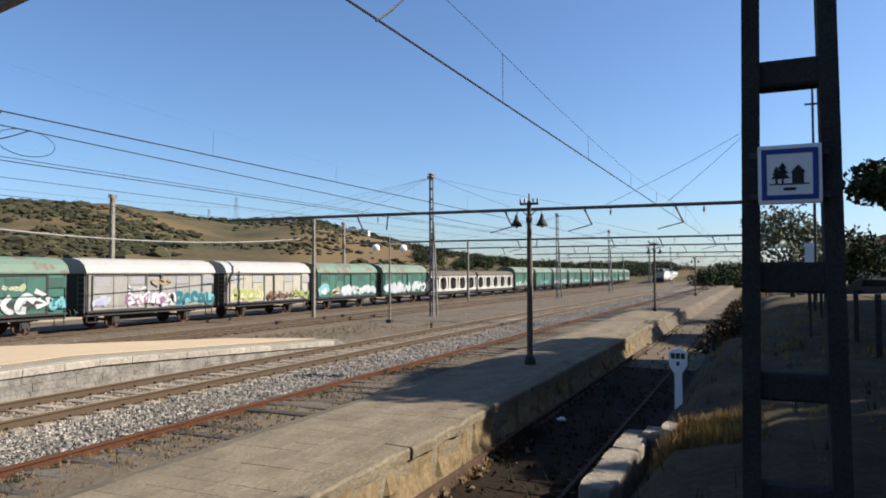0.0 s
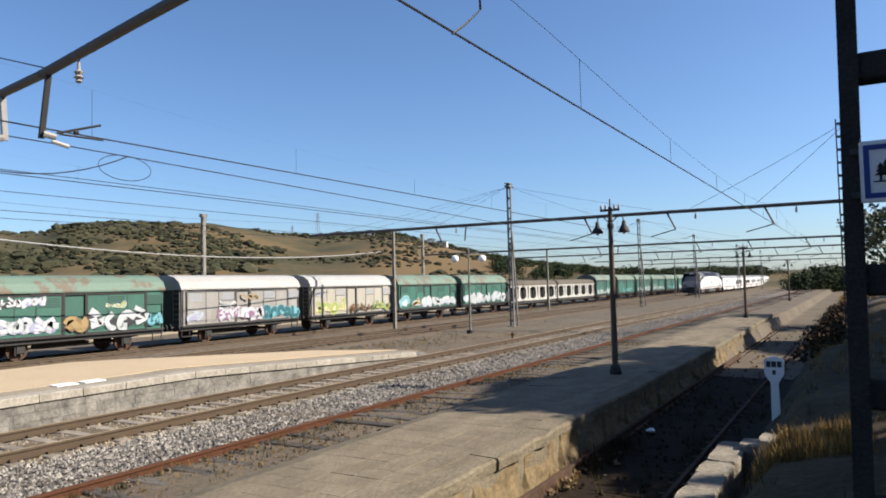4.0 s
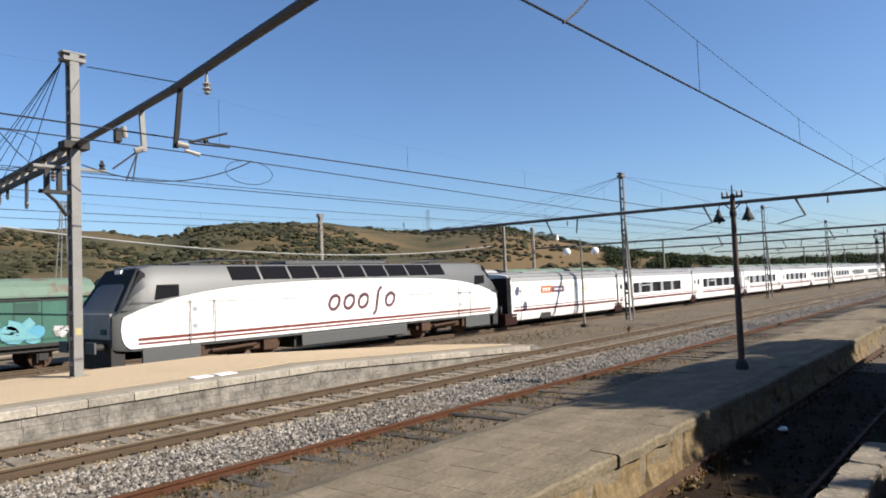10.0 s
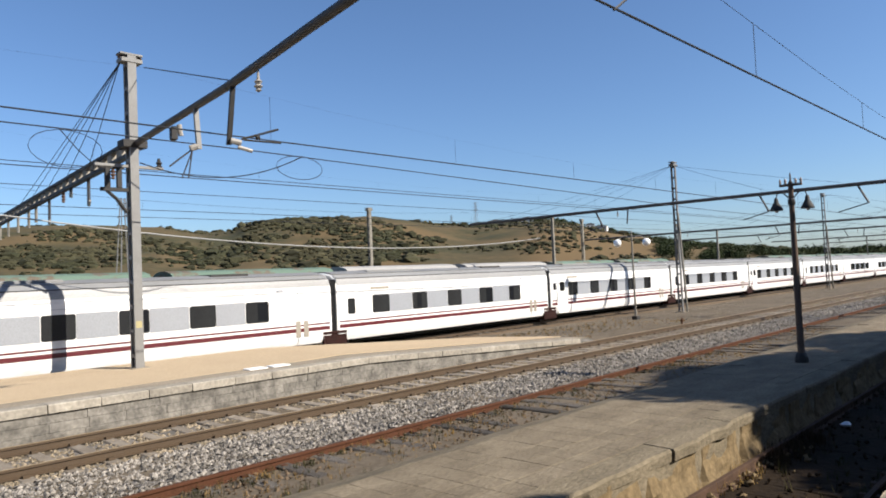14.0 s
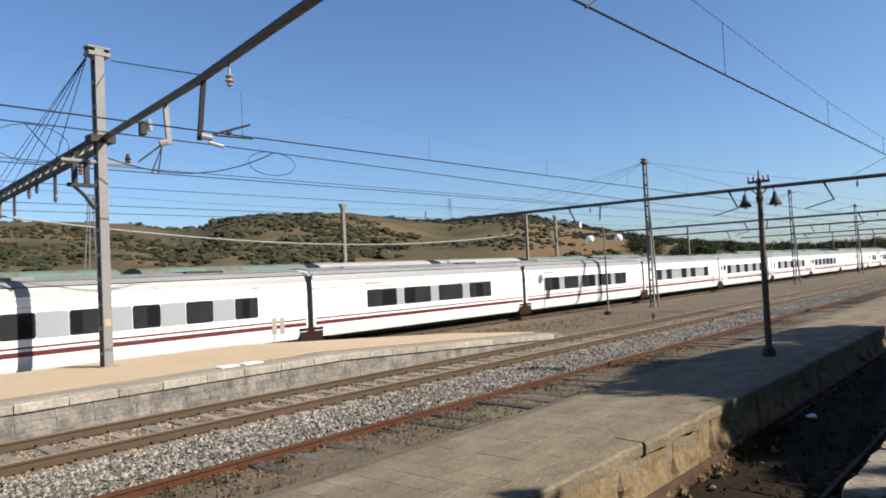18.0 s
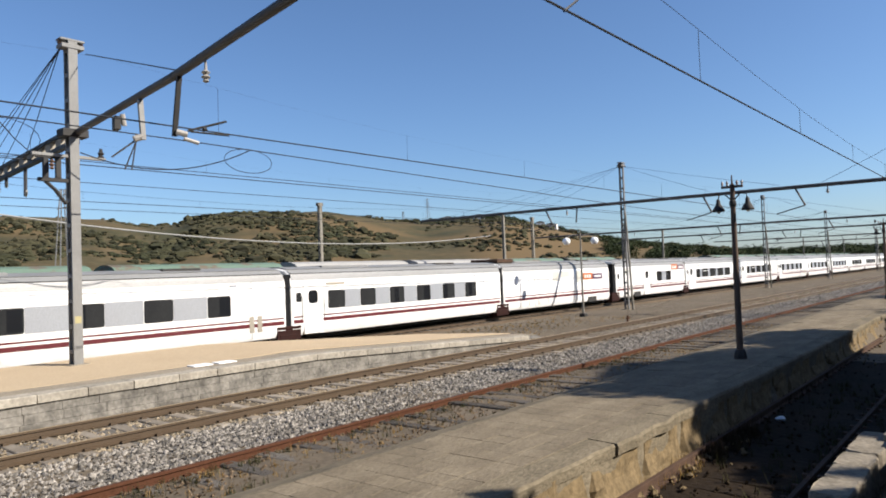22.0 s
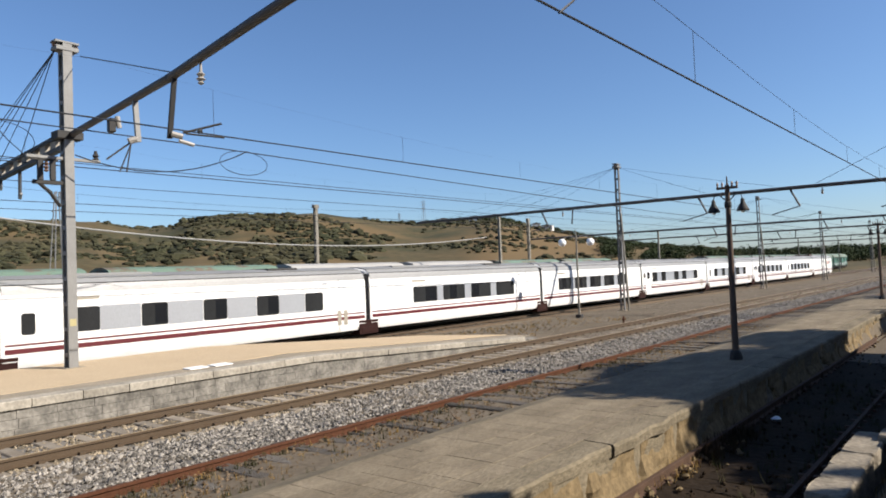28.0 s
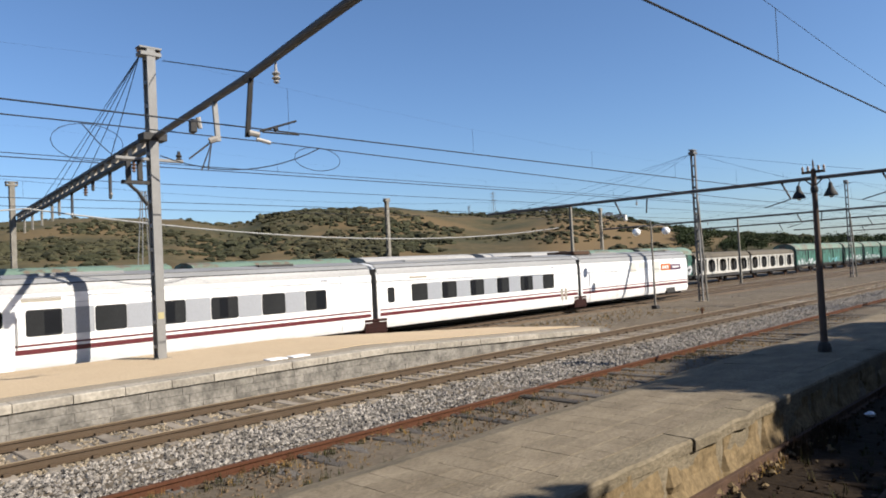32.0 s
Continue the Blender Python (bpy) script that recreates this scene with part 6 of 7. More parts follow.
def locomotive():
    t = thing("electric_locomotive", X_TRAIN, 0, 0, "white and grey electric locomotive with dark cab windscreen", "locomotive")
    TRAIN.append((t, 10.15))
    o = -10.15

    def ring(y, w, zb, zs, zr, wr):
        pts = [(w * 0.97, zb), (w, zb + 0.15), (w, zs), (wr, zr), (wr * 0.6, zr + 0.04)]
        return [(x, y + o, z) for x, z in pts] + [(-x, y + o, z) for x, z in pts[::-1]]
    st = [(0.03, 1.15, 0.95, 1.4, 1.55, 0.9), (0.0, 1.34, 0.9, 1.88, 1.96, 1.15), (0.16, 1.435, 0.85, 1.98, 2.08, 1.2), (0.6, 1.45, 0.8, 2.5, 2.8, 1.15), (1.05, 1.455, 0.78, 2.8, 3.38, 1.06), (1.5, 1.455, 0.78, 2.86, 3.46, 1.05), (3.2, 1.455, 0.78, 2.86, 3.46, 1.05)]
    st = st + [(20.3 - y, *r) for y, *r in st[::-1]]
    part("hull", G().rings([ring(*r) for r in st]), M_LOCO_GREY, t, smooth=True)
    # white bodyside panel with its long arched top
    for sx in (1, -1):
        pts = [(0.5, 0.88), (19.8, 0.88), (19.96, 1.0), (20.06, 1.2), (20.08, 1.5)]
        top = []
        for k in range(41):
            u = k / 40
            y = 0.3 + 19.7 * u
            e = abs(2 * u - 1)
            top.append((y, 1.86 + 1.0 * (1 - math.exp(-(min(y, 20.3 - y) - 0.28) / 2.3))))
        pts = pts + top[::-1] + [(0.24, 1.7), (0.22, 1.5), (0.25, 1.2), (0.35, 1.0)]
        part("side_panel", G().plate([(y + o, z) for y, z in pts], sx * 1.45, sx * 1.4635), M_CAR_WHITE, t, "white bodyside panel")
        for z0, z1, m in ((0.98, 1.05, M_STRIPE_OR), (1.1, 1.2, M_STRIPE_OR)):
            part("stripe", G().box(min(sx * 1.4637, sx * 1.467), max(sx * 1.4637, sx * 1.467), 0.75 + o, 19.5 + o, z0, z1), m, t)
        for y in (2.6, 16.9):
            d = part("cab_door", G().cbox(min(sx * 1.462, sx * 1.475), max(sx * 1.462, sx * 1.475), y + o, y + 0.75 + o, 1.25, 2.4, 0.006), M_CAR_WHITE, t)
            for e in (-0.08, 0.83):
                part("handrail", G().tube([(sx * 1.47, y + e + o, 0.9), (sx * 1.52, y + e + o, 1.0), (sx * 1.52, y + e + o, 2.2), (sx * 1.47, y + e + o, 2.3)], 0.018, 5), M_MAST, d)
            for zh in (1.45, 2.0):
                part("door_recess", G().plate([(y + 0.1 + 0.1 * math.cos(0.6283 * i) + o, zh + 0.09 * math.sin(0.6283 * i)) for i in range(10)], sx * 1.474, sx * 1.478), M_CAR_GREY, d)
        part("panel_seam", G().box(min(sx * 1.464, sx * 1.466), max(sx * 1.464, sx * 1.466), 1.2 + o, 19.2 + o, 1.86, 1.872), M_CAR_GREY, t)
        for y in (1.3, 18.15):
            part("cab_side_window", G().plate([(y + o, 2.36), (y + 0.85 + o, 2.46), (y + 0.85 + o, 2.84), (y + 0.08 + o, 2.84)], sx * 1.452, sx * 1.468), M_GLASS, t)
        # operator's mark as plain ovals and one tall bar
        for k in range(5):
            y = 8.55 + 0.8 * k
            mark = G()
            if k == 3:
                ribbon(mark, [(y + 0.05 + o, 1.32), (y + 0.22 + o, 1.5), (y + 0.4 + o, 2.3), (y + 0.6 + o, 2.5)], 0.075, min(sx * 1.464, sx * 1.468), max(sx * 1.464, sx * 1.468))
            else:
                ribbon(mark, [(y + 0.3 + 0.26 * math.cos(0.449 * i) + 0.08 * math.sin(0.449 * i) + o, 1.93 + 0.28 * math.sin(0.449 * i)) for i in range(15)], 0.072, min(sx * 1.464, sx * 1.468), max(sx * 1.464, sx * 1.468))
            part("livery_mark", mark, M_PLUM, t)
        # roof-side grilles
        for k in range(9):
            y = 4.2 + 1.32 * k
            g = G().rings([[(sx * (1.455 - 0.405 * u / 0.6 + d), yy + o, 2.86 + u + d) for yy, u in ((y, 0.06), (y + 1.2, 0.06), (y + 1.2, 0.55), (y, 0.55))] for d in (0.0, 0.014)])
            part("roof_grille", g, M_SCREEN, t, "dark roof-side grille")
        part("side_skirt", G().cbox(min(sx * 1.36, sx * 1.44), max(sx * 1.36, sx * 1.44), 7.2 + o, 13.1 + o, 0.35, 0.8, 0.02), M_LOCO_GREY, t)
        for y in (0.9, 17.4):
            part("cab_skirt", G().cbox(min(sx * 1.36, sx * 1.45), max(sx * 1.36, sx * 1.45), y + o, y + 2.0 + o, 0.3, 0.85, 0.02), M_LOCO_GREY, t)
    for e, f in ((0, 1), (20.3, -1)):
        # windscreen, nose, buffers
        def q(y):
            return (e + f * y) + o
        g = G().rings([[(x, q(y + d), z + abs(d)) for x, y, z in ((-1.36, 0.2, 2.02), (1.36, 0.2, 2.02), (1.04, 0.98, 3.32), (-1.04, 0.98, 3.32))] for d in (0.05, -0.05)])
        part("windscreen", g, M_SCREEN, t, "dark sloping windscreen")
        for sx in (-1, 1):
            g = G().rings([[(sx * (1.42 - 0.3 * max(0, z - 2.5) + d), q(y), z) for y, z in ((0.2, 2.0), (0.62, 2.08), (1.02, 2.6), (1.12, 3.2), (0.98, 3.32))] for d in (-0.08, 0.03)])
            part("windscreen_side", g, M_SCREEN, t, "dark wrap-round cab glass")
        part("lamp_cluster", G().cbox(-0.2, 0.2, min(q(0.84), q(1.05)), max(q(0.84), q(1.05)), 3.22, 3.36, 0.02), M_GLOBE, t, "white top lamp")
        part("nose_band", G().cbox(-1.25, 1.25, min(q(-0.03), q(0.05)), max(q(-0.03), q(0.05)), 1.2, 2.0, 0.02), M_NOSE, t)
        part("nose_skirt", G().cbox(-1.3, 1.3, min(q(-0.02), q(0.4)), max(q(-0.02), q(0.4)), 0.25, 1.2, 0.05), M_BLACK, t, "black buffer beam and plough")
        for sx in (-1, 1):
            part("headlamp", G().cbox(sx * 0.85 - 0.2, sx * 0.85 + 0.2, min(q(-0.05), q(0.0)), max(q(-0.05), q(0.0)), 1.35, 1.52, 0.01), M_GLASS, t)
            bfr = part("buffer", G().tube([(sx * 0.95, q(0), 0.98), (sx * 0.95, q(-0.45), 0.98)], 0.12, 10), M_BLACK, t)
            part("buffer_head", G().cbox(sx * 0.95 - 0.3, sx * 0.95 + 0.3, min(q(-0.5), q(-0.44)), max(q(-0.5), q(-0.44)), 0.8, 1.16, 0.02), M_LOCO_GREY, bfr)
    for yc in (4.3, 16.0):
        b = part("bogie_frame", G().cbox(1.0, 1.2, yc - 2.0 + o, yc + 2.0 + o, 0.42, 0.72, 0.03).cbox(-1.2, -1.0, yc - 2.0 + o, yc + 2.0 + o, 0.42, 0.72, 0.03).box(-1.0, 1.0, yc - 0.4 + o, yc + 0.4 + o, 0.35, 0.75), M_UNDER, t)
        for dy in (-1.5, 1.5):
            part("wheelset", G().disc(0.78, 0.92, yc + dy + o, 0.55, 0.55, 20).disc(-0.92, -0.78, yc + dy + o, 0.55, 0.55, 20).disc(-1.25, 1.25, yc + dy + o, 0.55, 0.1, 8), M_UNDER, b)
            part("axle_spring", G().cbox(1.18, 1.36, yc + dy - 0.3 + o, yc + dy + 0.3 + o, 0.35, 0.8, 0.03), M_UNDER, b)
        part("damper", G().tube([(1.3, yc - 0.9 + o, 0.55), (1.3, yc + 0.9 + o, 0.62)], 0.06, 6), M_UNDER, b)
    part("underframe_box", G().cbox(-1.2, 1.2, 7.0 + o, 13.2 + o, 0.3, 0.8, 0.03), M_BLACK, t)
    for y in (3.6, 16.2):
        p = part("pantograph_base", G().box(-0.7, 0.7, y - 0.6 + o, y + 0.6 + o, 3.5, 3.55), M_MAST_DARK, t)
        part("pantograph_arm", G().tube([(-0.3, y - 0.7 + o, 3.58), (-0.3, y + 0.8 + o, 3.7)], 0.03, 5).tube([(0.3, y - 0.7 + o, 3.58), (0.3, y + 0.8 + o, 3.7)], 0.03, 5).tube([(-0.8, y + 0.7 + o, 3.74), (0.8, y + 0.7 + o, 3.74)], 0.03, 5), M_MAST_DARK, p)
    for k in range(8):
        part("roof_insulator", G().lathe((0.5 * (-1) ** k, 5.3 + 1.25 * k + o, 3.5), [(0.03, 0), (0.08, 0.03), (0.04, 0.08), (0.08, 0.12), (0.03, 0.17), (0.02, 0.22)], 8), M_INSUL, t)
    part("roof_bus_bar", G().tube([(0.0, 4.5 + o, 3.68), (0.0, 15.5 + o, 3.68)], 0.025, 5), M_MAST_DARK, t)
    part("roof_box", G().cbox(-0.8, 0.8, 7 + o, 12.5 + o, 3.48, 3.62, 0.03), M_LOCO_GREY, t)
    return t


locomotive()
KINDS = {1: "E1", 2: "A", 3: "A", 4: "Bd", 5: "B", 6: "Bd", 7: "B", 8: "Bd", 9: "C", 10: "D", 11: "F", 12: "U", 13: "Bd", 14: "B", 15: "Cd", 16: "E3", 17: "E2", 18: "A", 19: "A", 20: "Bd",
         21: "B", 22: "B", 23: "D", 24: "F", 25: "Ud", 26: "B", 27: "Cd", 28: "C", 29: "E3"}
TXT = {"U": "white coach with unevenly spaced square windows", "Ud": "white coach with unevenly spaced windows and a door", "A": "white coach with wide dark windows and a front door", "Bd": "white coach with square windows between grey panels and a door", "B": "white coach with five square windows between grey panels",
       "C": "white coach with six windows between grey panels", "Cd": "white coach with six windows and a front door", "D": "white dining coach with four wide windows", "F": "white coach with five wide windows",
       "E1": "white windowless van with an orange and purple block", "E2": "white end coach with two windows and livery block", "E3": "white windowless end van with an orange and purple block"}
for n, kind in KINDS.items():
    if n == 1:
        s, ln = 21.35, 12.95
    elif n <= 15:
        s, ln = 34.3 + 14.05 * (n - 2), 14.05
    elif n == 16:
        s, ln = 231.0, 12.65
    elif n == 17:
        s, ln = 244.4, 12.85
    elif n < 29:
        s, ln = 257.25 + 14.05 * (n - 18), 14.05
    else:
        s, ln = 257.25 + 14.05 * 11, 12.6
    coach(s, kind, ln, TXT[kind])


# ---- trees and plants ----
def leaf_cloud(rng, centres, n, size, flat=1.0):
    """Many small tilted leaf clumps spread over rounded masses."""
    vs, fs = [], []
    for cx, cy, cz, r in centres:
        m = int(n * r * r)
        u = rng.normal(size=(m, 3))
        u /= np.linalg.norm(u, axis=1)[:, None]
        rad = r * (0.55 + 0.5 * rng.random(m)) * (1 + 0.25 * np.sin(5 * u[:, 0] + cx) * np.cos(4 * u[:, 1] + cy))
        p = u * rad[:, None] * np.array([1, 1, flat]) + np.array([cx, cy, cz])
        for q in p:
            a = rng.normal(size=3)
            a /= np.linalg.norm(a)
            b = np.cross(a, rng.normal(size=3))
            b /= np.linalg.norm(b)
            s = size * rng.uniform(0.6, 1.4)
            k = len(vs)
            vs += [tuple(q - a * s), tuple(q + b * s * 0.55), tuple(q + a * s), tuple(q - b * s * 0.55)]
            fs.append((k, k + 1, k + 2, k + 3))
    return vs, fs


def tree(name, x, y, z, h, r, label, material, seed, n=130, size=0.16, blobs=9, flat=0.75, crown_low=0.45):
    rng = np.random.default_rng(seed)
    t = thing(name, x, y, z, label, "tree")
    g = G().tube([(0, 0, -0.3), (0.1, 0.05, h * 0.25), (-0.05, 0.1, h * 0.5), (0.1, 0, h * 0.75)], h * 0.03, 8, h * 0.012)
    part("trunk", g, M_BARK, t, smooth=True)
    centres = []
    limbs = G()
    for k in range(blobs):
        a = 2 * math.pi * k / blobs + rng.uniform(-0.4, 0.4)
        d = r * rng.uniform(0.25, 0.75)
        zc = h * rng.uniform(crown_low, 0.88)
        c = (d * math.cos(a), d * math.sin(a), zc)
        limbs.tube([(0, 0, h * 0.35), (c[0] * 0.5, c[1] * 0.5, (h * 0.4 + zc) / 2), c], h * 0.012, 5, h * 0.004)
        centres.append((*c, r * rng.uniform(0.35, 0.6)))
    centres.append((0, 0, h * 0.82, r * 0.55))
    part("limbs", limbs, M_BARK, t)
    vs, fs = leaf_cloud(rng, centres, n, size, flat)
    me = bpy.data.meshes.new("crown")
    me.from_pydata(vs, [], fs)
    me.materials.append(material)
    part("crown", me, material, t)
    return t


# The first six pines are placed to cast shade on platform and bank.
tree("pine_tree", 9.9, 24.1, 1.0, 12.6, 4.9, "tall dark pine tree at the right, placed to shade the platform", M_LEAF, 1, n=330, size=0.26, blobs=12, crown_low=0.5)
tree("pine_tree", 11.4, 20.6, 1.0, 10.5, 4.2, "tall dark pine tree shading the bank", M_LEAF, 2, n=330, size=0.26, blobs=11, crown_low=0.45)
tree("pine_tree", 7.8, 8.2, 0.9, 8.6, 3.9, "dark pine tree placed out of view to shade the bank", M_LEAF, 4, n=330, size=0.26, blobs=11, crown_low=0.35)
tree("pine_tree", 12.0, 12.0, 1.0, 8.5, 3.6, "dark pine tree placed out of view to deepen the shade", M_LEAF, 8, n=220, size=0.3, blobs=10, crown_low=0.3)
tree("pine_tree", 10.5, 2.5, 0.9, 8.0, 4.0, "dark pine tree placed out of view to deepen the shade", M_LEAF, 9, n=220, size=0.3, blobs=10, crown_low=0.3)
tree("pine_tree", 9.3, 29.6, 1.0, 12.6, 3.3, "tall dark pine tree at the right, placed to shade the platform", M_LEAF, 10, n=220, size=0.3, blobs=10, crown_low=0.3)
tree("pine_tree", 7.9, 40.0, 0.6, 7.9, 3.5, "dark spreading pine tree by the road", M_LEAF, 7, n=220, size=0.2, blobs=12, crown_low=0.72, flat=0.55)
# Unseen trees, added right of and behind the camera to block sky light.
for k, (gx, gy) in enumerate(((18, -22), (19.5, -10), (18.5, 2), (20, 11), (19.5, 29.5), (20.5, 36), (21, 47), (12, -26), (3, -30), (-7, -32))):
    tree("sky_block_tree", gx, gy, 1.2, 15.5 if k < 7 else 11.0, 6.0, "tall dark tree added out of view to block sky light", M_LEAF, 40 + k, n=75, size=0.5, blobs=12, crown_low=0.25)
tree("olive_tree", 2.0, 52.0, 0.2, 6.6, 3.4, "grey-green olive tree by the fence", M_LEAF_OLIVE, 5, n=150, size=0.16, crown_low=0.4)
tree("olive_tree", 6.5, 60.0, 0.5, 5.0, 3.2, "dark round tree by the fence", M_LEAF, 6, n=110, size=0.18)


def tree_belt():
    rng = np.random.default_rng(12)
    vs, fs = [], []
    cs = []
    for k in range(150):
        a = rng.uniform(-9, 6.0)
        d = rng.uniform(150, 260) if a < 4.6 else rng.uniform(215, 300)
        x, y = -d * math.sin(radians(a)), d * math.cos(radians(a))
        if x < -11 + bend(y) and d < 280:
            continue
        h = d * math.tan(radians(rng.uniform(0.2, 1.25)))
        cs.append((x, y, h * 0.45, 2.2 + h * 0.4))
    v, f = leaf_cloud(rng, cs, 60, 0.3, 0.8)
    me = bpy.data.meshes.new("far_trees")
    me.from_pydata(v, [], f)
    me.materials.append(M_LEAF)
    tagged(new("far_trees", me), "dark belt of trees where the tracks bend away", "trees", kind="stuff")
    cs = []
    for k in range(330):
        a = rng.uniform(6, 43)
        d = rng.uniform(240, 420)
        x, y = -d * math.sin(radians(a)), d * math.cos(radians(a))
        top = d * math.tan(radians(skyline(a))) + 2.0
        if a > 27 and rng.random() < (0.95 if 33 < a < 40.5 else 0.4):
            d = rng.uniform(392, 428) if 33 < a < 40.5 else 425
            x, y = -d * math.sin(radians(a)), d * math.cos(radians(a))
            cs.append((x, y, hill_height(a, d) + 1.2, rng.uniform(1.5, 3.2)))
        elif a < 27:
            cs.append((x, y, min(top, hill_height(a, d) + 1.5), rng.uniform(2, 4.2)))
    v, f = leaf_cloud(rng, cs, 55, 0.32, 0.7)
    me = bpy.data.meshes.new("hillside_trees")
    me.from_pydata(v, [], f)
    me.materials.append(M_LEAF)
    tagged(new("hillside_trees", me), "dark trees along the foot and crest of the hill", "trees", kind="stuff")


tree_belt()


def tufts(name, label, material, spots, seed, blade=0.22):
    rng = np.random.default_rng(seed)
    vs, fs = [], []
    for x0, x1, y0, y1, n, scale in spots:
        for k in range(n):
            cx, cy = rng.uniform(x0, x1), rng.uniform(y0, y1)
            z = profile(cx, cy) - 0.02
            for b in range(9):
                a = rng.uniform(0, 6.28)
                h, lean, w = blade * scale * rng.uniform(0.5, 1.3), rng.uniform(0.1, 0.6), 0.008 * scale
                dx, dy = math.cos(a), math.sin(a)
                k0 = len(vs)
                px, py = cx + rng.normal() * 0.05 * scale, cy + rng.normal() * 0.05 * scale
                vs += [(px - dy * w, py + dx * w, z), (px + dy * w, py - dx * w, z), (px + dx * lean * h, py + dy * lean * h, z + h)]
                fs.append((k0, k0 + 1, k0 + 2))
    me = bpy.data.meshes.new(name)
    me.from_pydata(vs, [], fs)
    me.materials.append(material)
    tagged(new(name, me), label, "grass", kind="stuff")


tufts("dry_grass", "tufts of dry straw-coloured grass on the bank", M_GRASS, [(-1.2, 0.0, 8.6, 10.2, 420, 0.8), (-1.4, 3.5, 5, 26, 520, 0.45), (-4.5, -4.1, 9.5, 12, 26, 0.8), (-1.2, 3, 16, 40, 300, 1.0), (-2.2, 6, 60, 110, 500, 3.0), (-9.2, -7.3, 3, 30, 420, 0.5), (-20, -15.5, 21, 34, 260, 0.6)], 21)
tufts("hanging_weeds", "dark straggling weeds and dead twigs at the foot of the bay wall", M_WEED_DARK, [(-4.4, -3.9, 11.6, 14.0, 60, 1.15), (-4.5, -4.2, 14.5, 24, 60, 0.8)], 23)
tufts("weeds", "small green weeds between the tracks", M_WEED, [(-9.15, -8.6, 3, 22, 230, 0.5), (-9.8, -7.2, 3, 14, 110, 0.6), (-4.3, -2.0, 5, 20, 160, 0.9), (-20, -16, 20, 30, 120, 0.6), (-1.8, 1.5, 5, 20, 60, 0.8)], 22)


def bank_scrub():
    """Dry scrub along the top of the bank beyond the shade."""
    rng = np.random.default_rng(77)
    cs = []
    for k in range(150):
        y = rng.uniform(28, 66)
        x = rng.uniform(-2.1, -0.7)
        cs.append((x, y, profile(x, y) + rng.uniform(0.1, 0.42), rng.uniform(0.25, 0.52)))
    v, f = leaf_cloud(rng, cs, 230, 0.09, 0.9)
    me = bpy.data.meshes.new("bank_scrub")
    me.from_pydata(v, [], f)
    me.materials.append(M_WEED_DARK)
    tagged(new("bank_scrub", me), "brown dry scrub along the top of the bank", "scrub", kind="stuff")


bank_scrub()


def fence():
    t = thing("fence", 2.4, 0, 0.9, "dark fence of posts and wire on the bank", "fence")
    for k in range(9):
        y = 9 + 3.4 * k
        part("post", G().cbox(-0.05 - 0.3, 0.05 - 0.3, y - 0.05, y + 0.05, -0.6, 1.25, 0.01), M_TOWER, t)
    for z in (0.4, 0.8, 1.15):
        part("wire", G().tube([(-0.3, 9, z), (-0.3, 36.2, z)], 0.006, 4), M_WIRE, t)


fence()


def house(x, y, z):
    t = thing("house", x, y, z, "white rendered house with a tiled roof behind the fence", "house")
    part("wall", G().cbox(-4, 4, -3, 3, -0.5, 4.4, 0.02), M_HOUSE, t)
    part("roof", G().prism([(-4.4, 4.35), (4.4, 4.35), (0, 5.6)], -3.3, 3.3), M_ROOF, t)
    for xx in (-2.4, 0, 2.4):
        w = part("window", G().cbox(xx - 0.5, xx + 0.5, -3.03, -2.98, 1.6, 2.9, 0.01), M_GLASS, t)
        part("sill", G().cbox(xx - 0.6, xx + 0.6, -3.12, -2.98, 1.52, 1.6, 0.01), M_COPING, w)


house(11.5, 68, 0.6)


def side_road():
    g = G().rings([[(x, y - w, z) for y, w, z in ((0, 2.2, 0.0), (0, -2.2, 0.0), (0, -2.2, 0.05), (0, 2.2, 0.05))] for x in (0, 14, 40)])
    t = thing("side_road", 0.6, 56, 0.62, "pale sunlit strip of asphalt road behind the fence", "road", kind="structure")
    part("asphalt", g, M_BALLAST, t)


side_road()


def parked_car(x, y, z):
    t = thing("parked_car", x, y, z, "dark parked car seen through the fence", "car")
    body = [(-2.0, 0.3), (2.0, 0.3), (2.05, 0.75), (1.3, 0.85), (0.8, 1.35), (-1.2, 1.4), (-1.9, 0.9), (-2.05, 0.7)]
    part("body", G().rings([[(px, py, pz) for px, pz in body] for py in (-0.85, 0.85)]), M_MAST_DARK, t)
    part("side_window", G().rings([[(px, py, pz) for px, pz in ((-1.1, 0.9), (0.9, 0.88), (0.65, 1.28), (-1.0, 1.32))] for py in (-0.86, -0.84)]), M_GLASS, t)
    for wx in (-1.25, 1.3):
        part("wheel", G().rings([[(wx + 0.32 * math.cos(0.5236 * i), py, 0.32 + 0.32 * math.sin(0.5236 * i)) for i in range(12)] for py in (-0.87, 0.87)]), M_RUBBER, t)


parked_car(7.6, 57.5, 0.67)
pole = thing("pole", 2.9, 44, 0.3, "thin dark service pole with a cross arm", "pole")
part("shaft", G().lathe((0, 0, 0), [(0.09, 0), (0.06, 12.5)], 8), M_MAST_DARK, pole)
part("cross_arm", G().box(-0.4, 0.4, -0.04, 0.04, 11.6, 11.7), M_MAST_DARK, pole)
panel = thing("notice_panel", 1.25, 21, 0.9, "upright white notice board on a post", "notice board")
part("board", G().cbox(-0.11, 0.11, -0.02, 0.02, 1.65, 2.45, 0.01), M_WHITE, panel)
part("post", G().box(-0.03, 0.03, 0.02, 0.06, -0.3, 2.4), M_TOWER, panel)


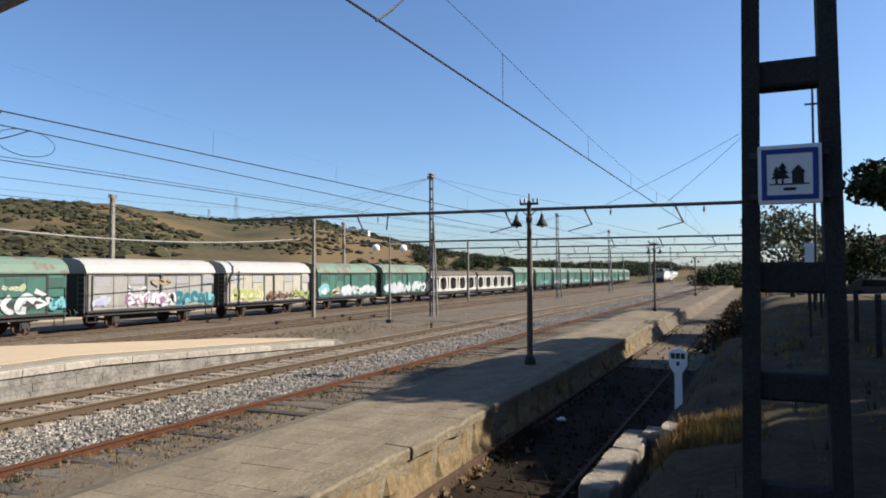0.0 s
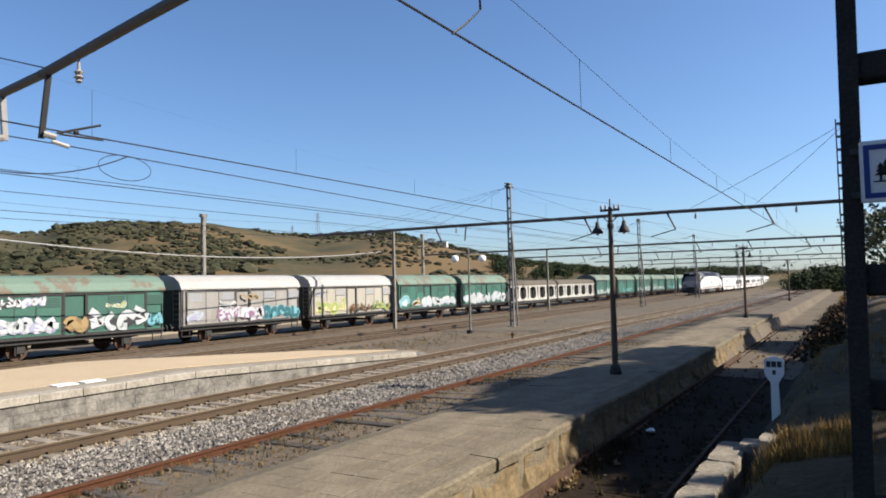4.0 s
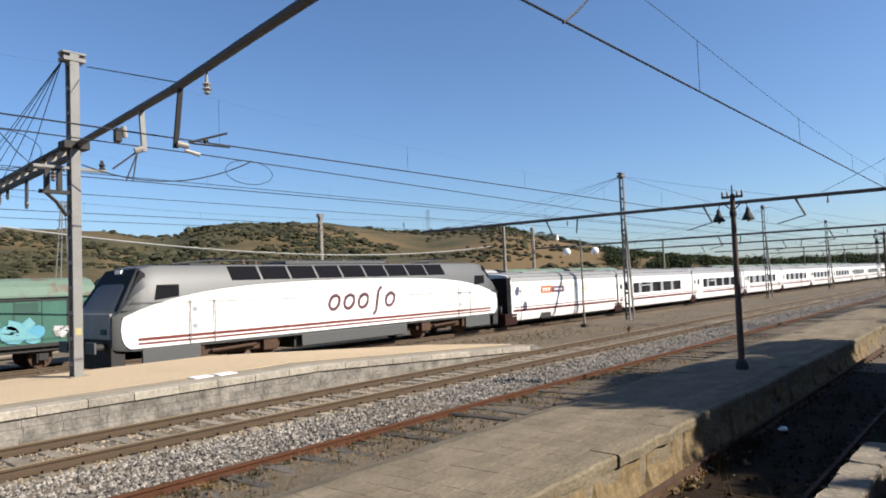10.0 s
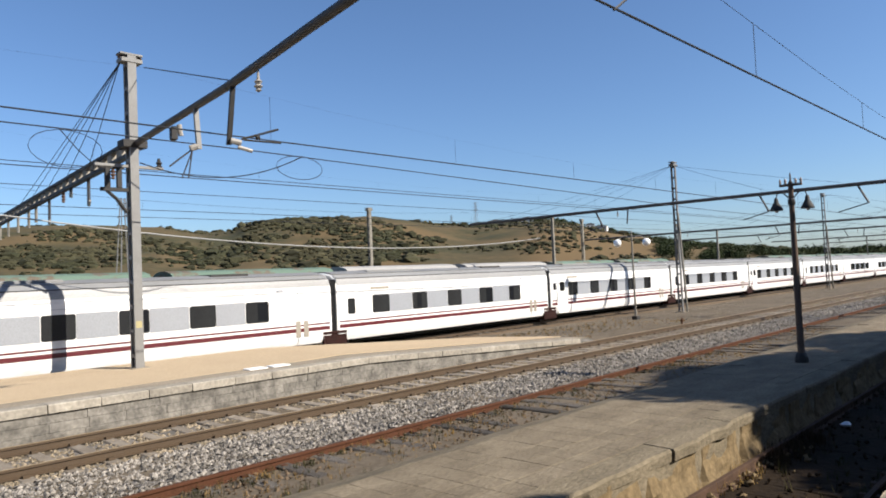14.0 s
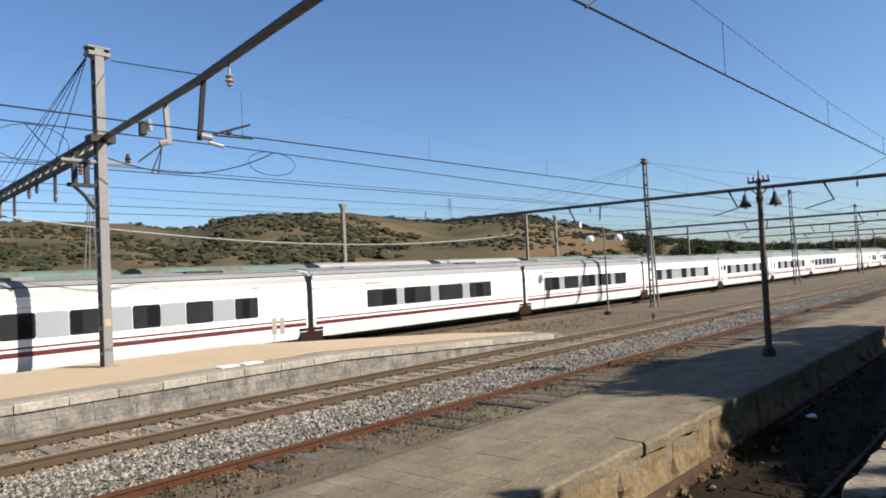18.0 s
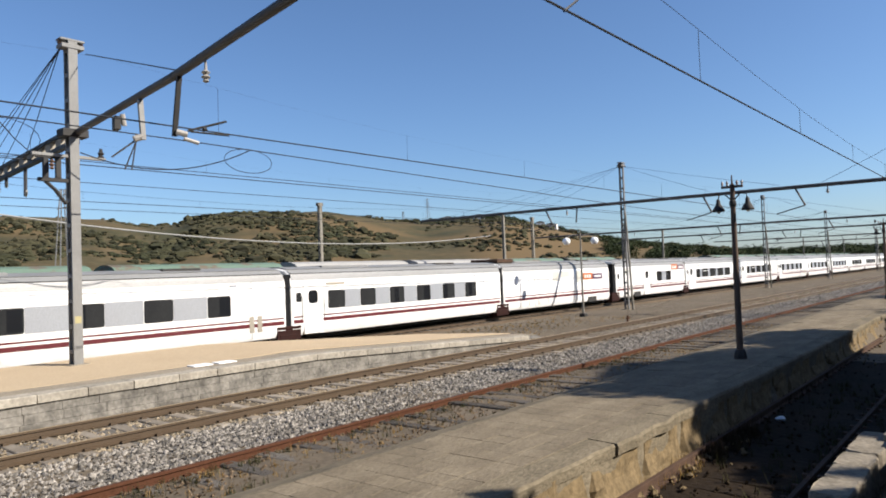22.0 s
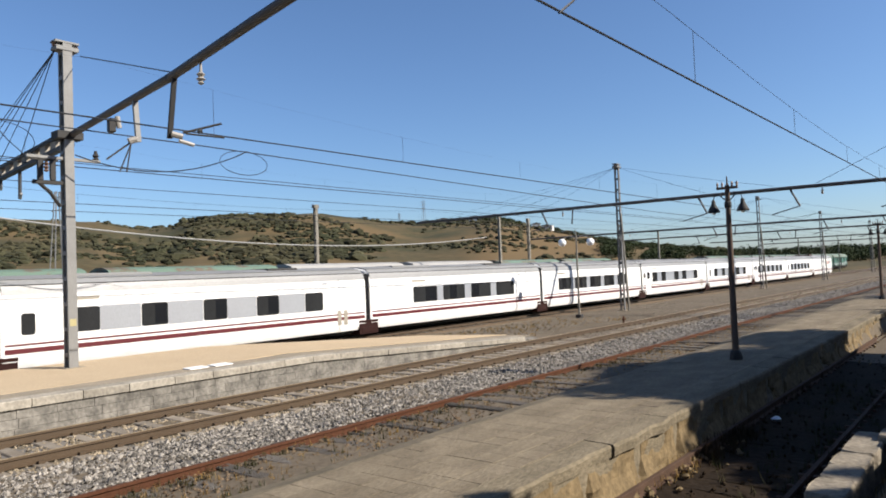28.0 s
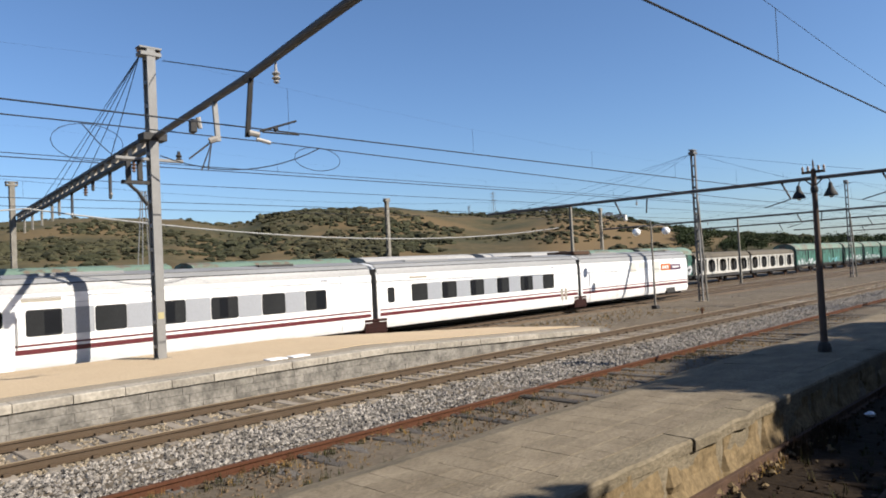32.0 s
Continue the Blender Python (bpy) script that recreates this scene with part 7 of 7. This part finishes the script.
stub = thing("marker_stub", -14.75, 31.5, -0.2, "short rusty marker stub beside the main track", "marker")
part("stem", G().lathe((0, 0, -0.1), [(0.05, 0), (0.045, 0.42), (0.02, 0.46)], 8), M_RAIL_RUST, stub)
part("collar", G().lathe((0, 0, 0.18), [(0.05, 0), (0.085, 0.02), (0.085, 0.07), (0.05, 0.09)], 8), M_RAIL_RUST, stub)
litter = thing("litter", -3.9, 15.0, -0.62, "crumpled scrap of white paper on the bay floor", "litter")
rng_l = random.Random(5)
part("paper", G().rings([[(0.1 * s * math.cos(1.047 * i) * rng_l.uniform(0.6, 1.2), 0.08 * s * math.sin(1.047 * i) * rng_l.uniform(0.6, 1.2), z + rng_l.uniform(-0.01, 0.01)) for i in range(6)] for z, s in ((0, 0.7), (0.04, 1.1), (0.09, 0.5))]), M_WHITE, litter)


def pylon(a, d, h):
    x, y = -d * math.sin(radians(a)), d * math.cos(radians(a))
    t = thing("pylon", x, y, hill_height(a, d) - 1, "distant steel lattice pylon on the hill", "pylon", "hill pylons")
    for sx in (-1, 1):
        for sy in (-1, 1):
            part("leg", G().tube([(sx * h * 0.07, sy * h * 0.07, 0), (sx * h * 0.015, sy * h * 0.015, h)], 0.12, 4), M_MAST, t)
    for k in (0.72, 0.84, 0.95):
        part("arm", G().tube([(-h * 0.13, 0, h * k), (h * 0.13, 0, h * k)], 0.1, 4), M_MAST, t)


def villa(a, d, w, turn):
    """A small white house among the trees of the crest."""
    x, y = -d * math.sin(radians(a)), d * math.cos(radians(a))
    t = thing("villa", x, y, hill_height(a, d) - 0.4, "small white villa among trees on the hill crest", "house", "villas on the hill", rz=turn)
    part("wall", G().cbox(-w, w, -2.6, 2.6, -1.0, 3.4, 0.03), M_HOUSE, t)
    part("roof", G().prism([(-w - 0.3, 3.35), (w + 0.3, 3.35), (0, 4.1)], -2.8, 2.8), M_TARP, t)
    for k in (-0.5, 0.5):
        win = part("window", G().cbox(w * k - 0.55, w * k + 0.55, -2.64, -2.58, 1.0, 2.3, 0.01), M_GLASS, t)
        part("sill", G().cbox(w * k - 0.65, w * k + 0.65, -2.72, -2.58, 0.9, 1.0, 0.01), M_COPING, win)


for a_v, d_v, w_v, turn_v in ((30.6, 404, 3.2, 20), (31.5, 410, 2.4, 35), (36.4, 398, 3.4, 30), (39.0, 400, 3.0, 42)):
    villa(a_v, d_v, w_v, turn_v)
pylon(40.6, 420, 17)
pylon(42.6, 428, 9)
pylon(67.8, 150, 22)


# ---- plain unseen building added behind the camera to block sky light and close the place ----
def station():
    t = thing("sky_block_building", 10.5, -22, 0.9, "plain two-storey building with pale walls, added unseen to block sky light", "building")
    part("wall", G().cbox(-5.5, 5.5, -17, 17, -1.2, 8.6, 0.05), M_HOUSE, t)
    part("roof", G().prism([(-6.1, 8.55), (6.1, 8.55), (0, 11.2)], -17.6, 17.6), M_ROOF, t)
    for yy in (-13, -8, -3, 2, 7, 12):
        for zz in (0.2, 4.8):
            w = part("window", G().cbox(-5.56, -5.48, yy - 0.6, yy + 0.6, zz + 0.4, zz + 2.5, 0.01), M_GLASS, t)
            part("sill", G().cbox(-5.66, -5.48, yy - 0.7, yy + 0.7, zz + 0.3, zz + 0.4, 0.01), M_COPING, w)


station()


# ---- movement ----
def motions():
    times = [0, 2, 4, 6, 8, 10, 12, 14, 16, 18, 20, 22, 24, 26, 27, 28, 29, 30, 31, 32]
    for t, s in TRAIN:
        rows = []
        for k in times:
            y = front(k) + s
            rows.append((k, pose(X_TRAIN + bend(y), y, 0, 0, 0, bend_turn(y))))
        walk(t, rows)


motions()
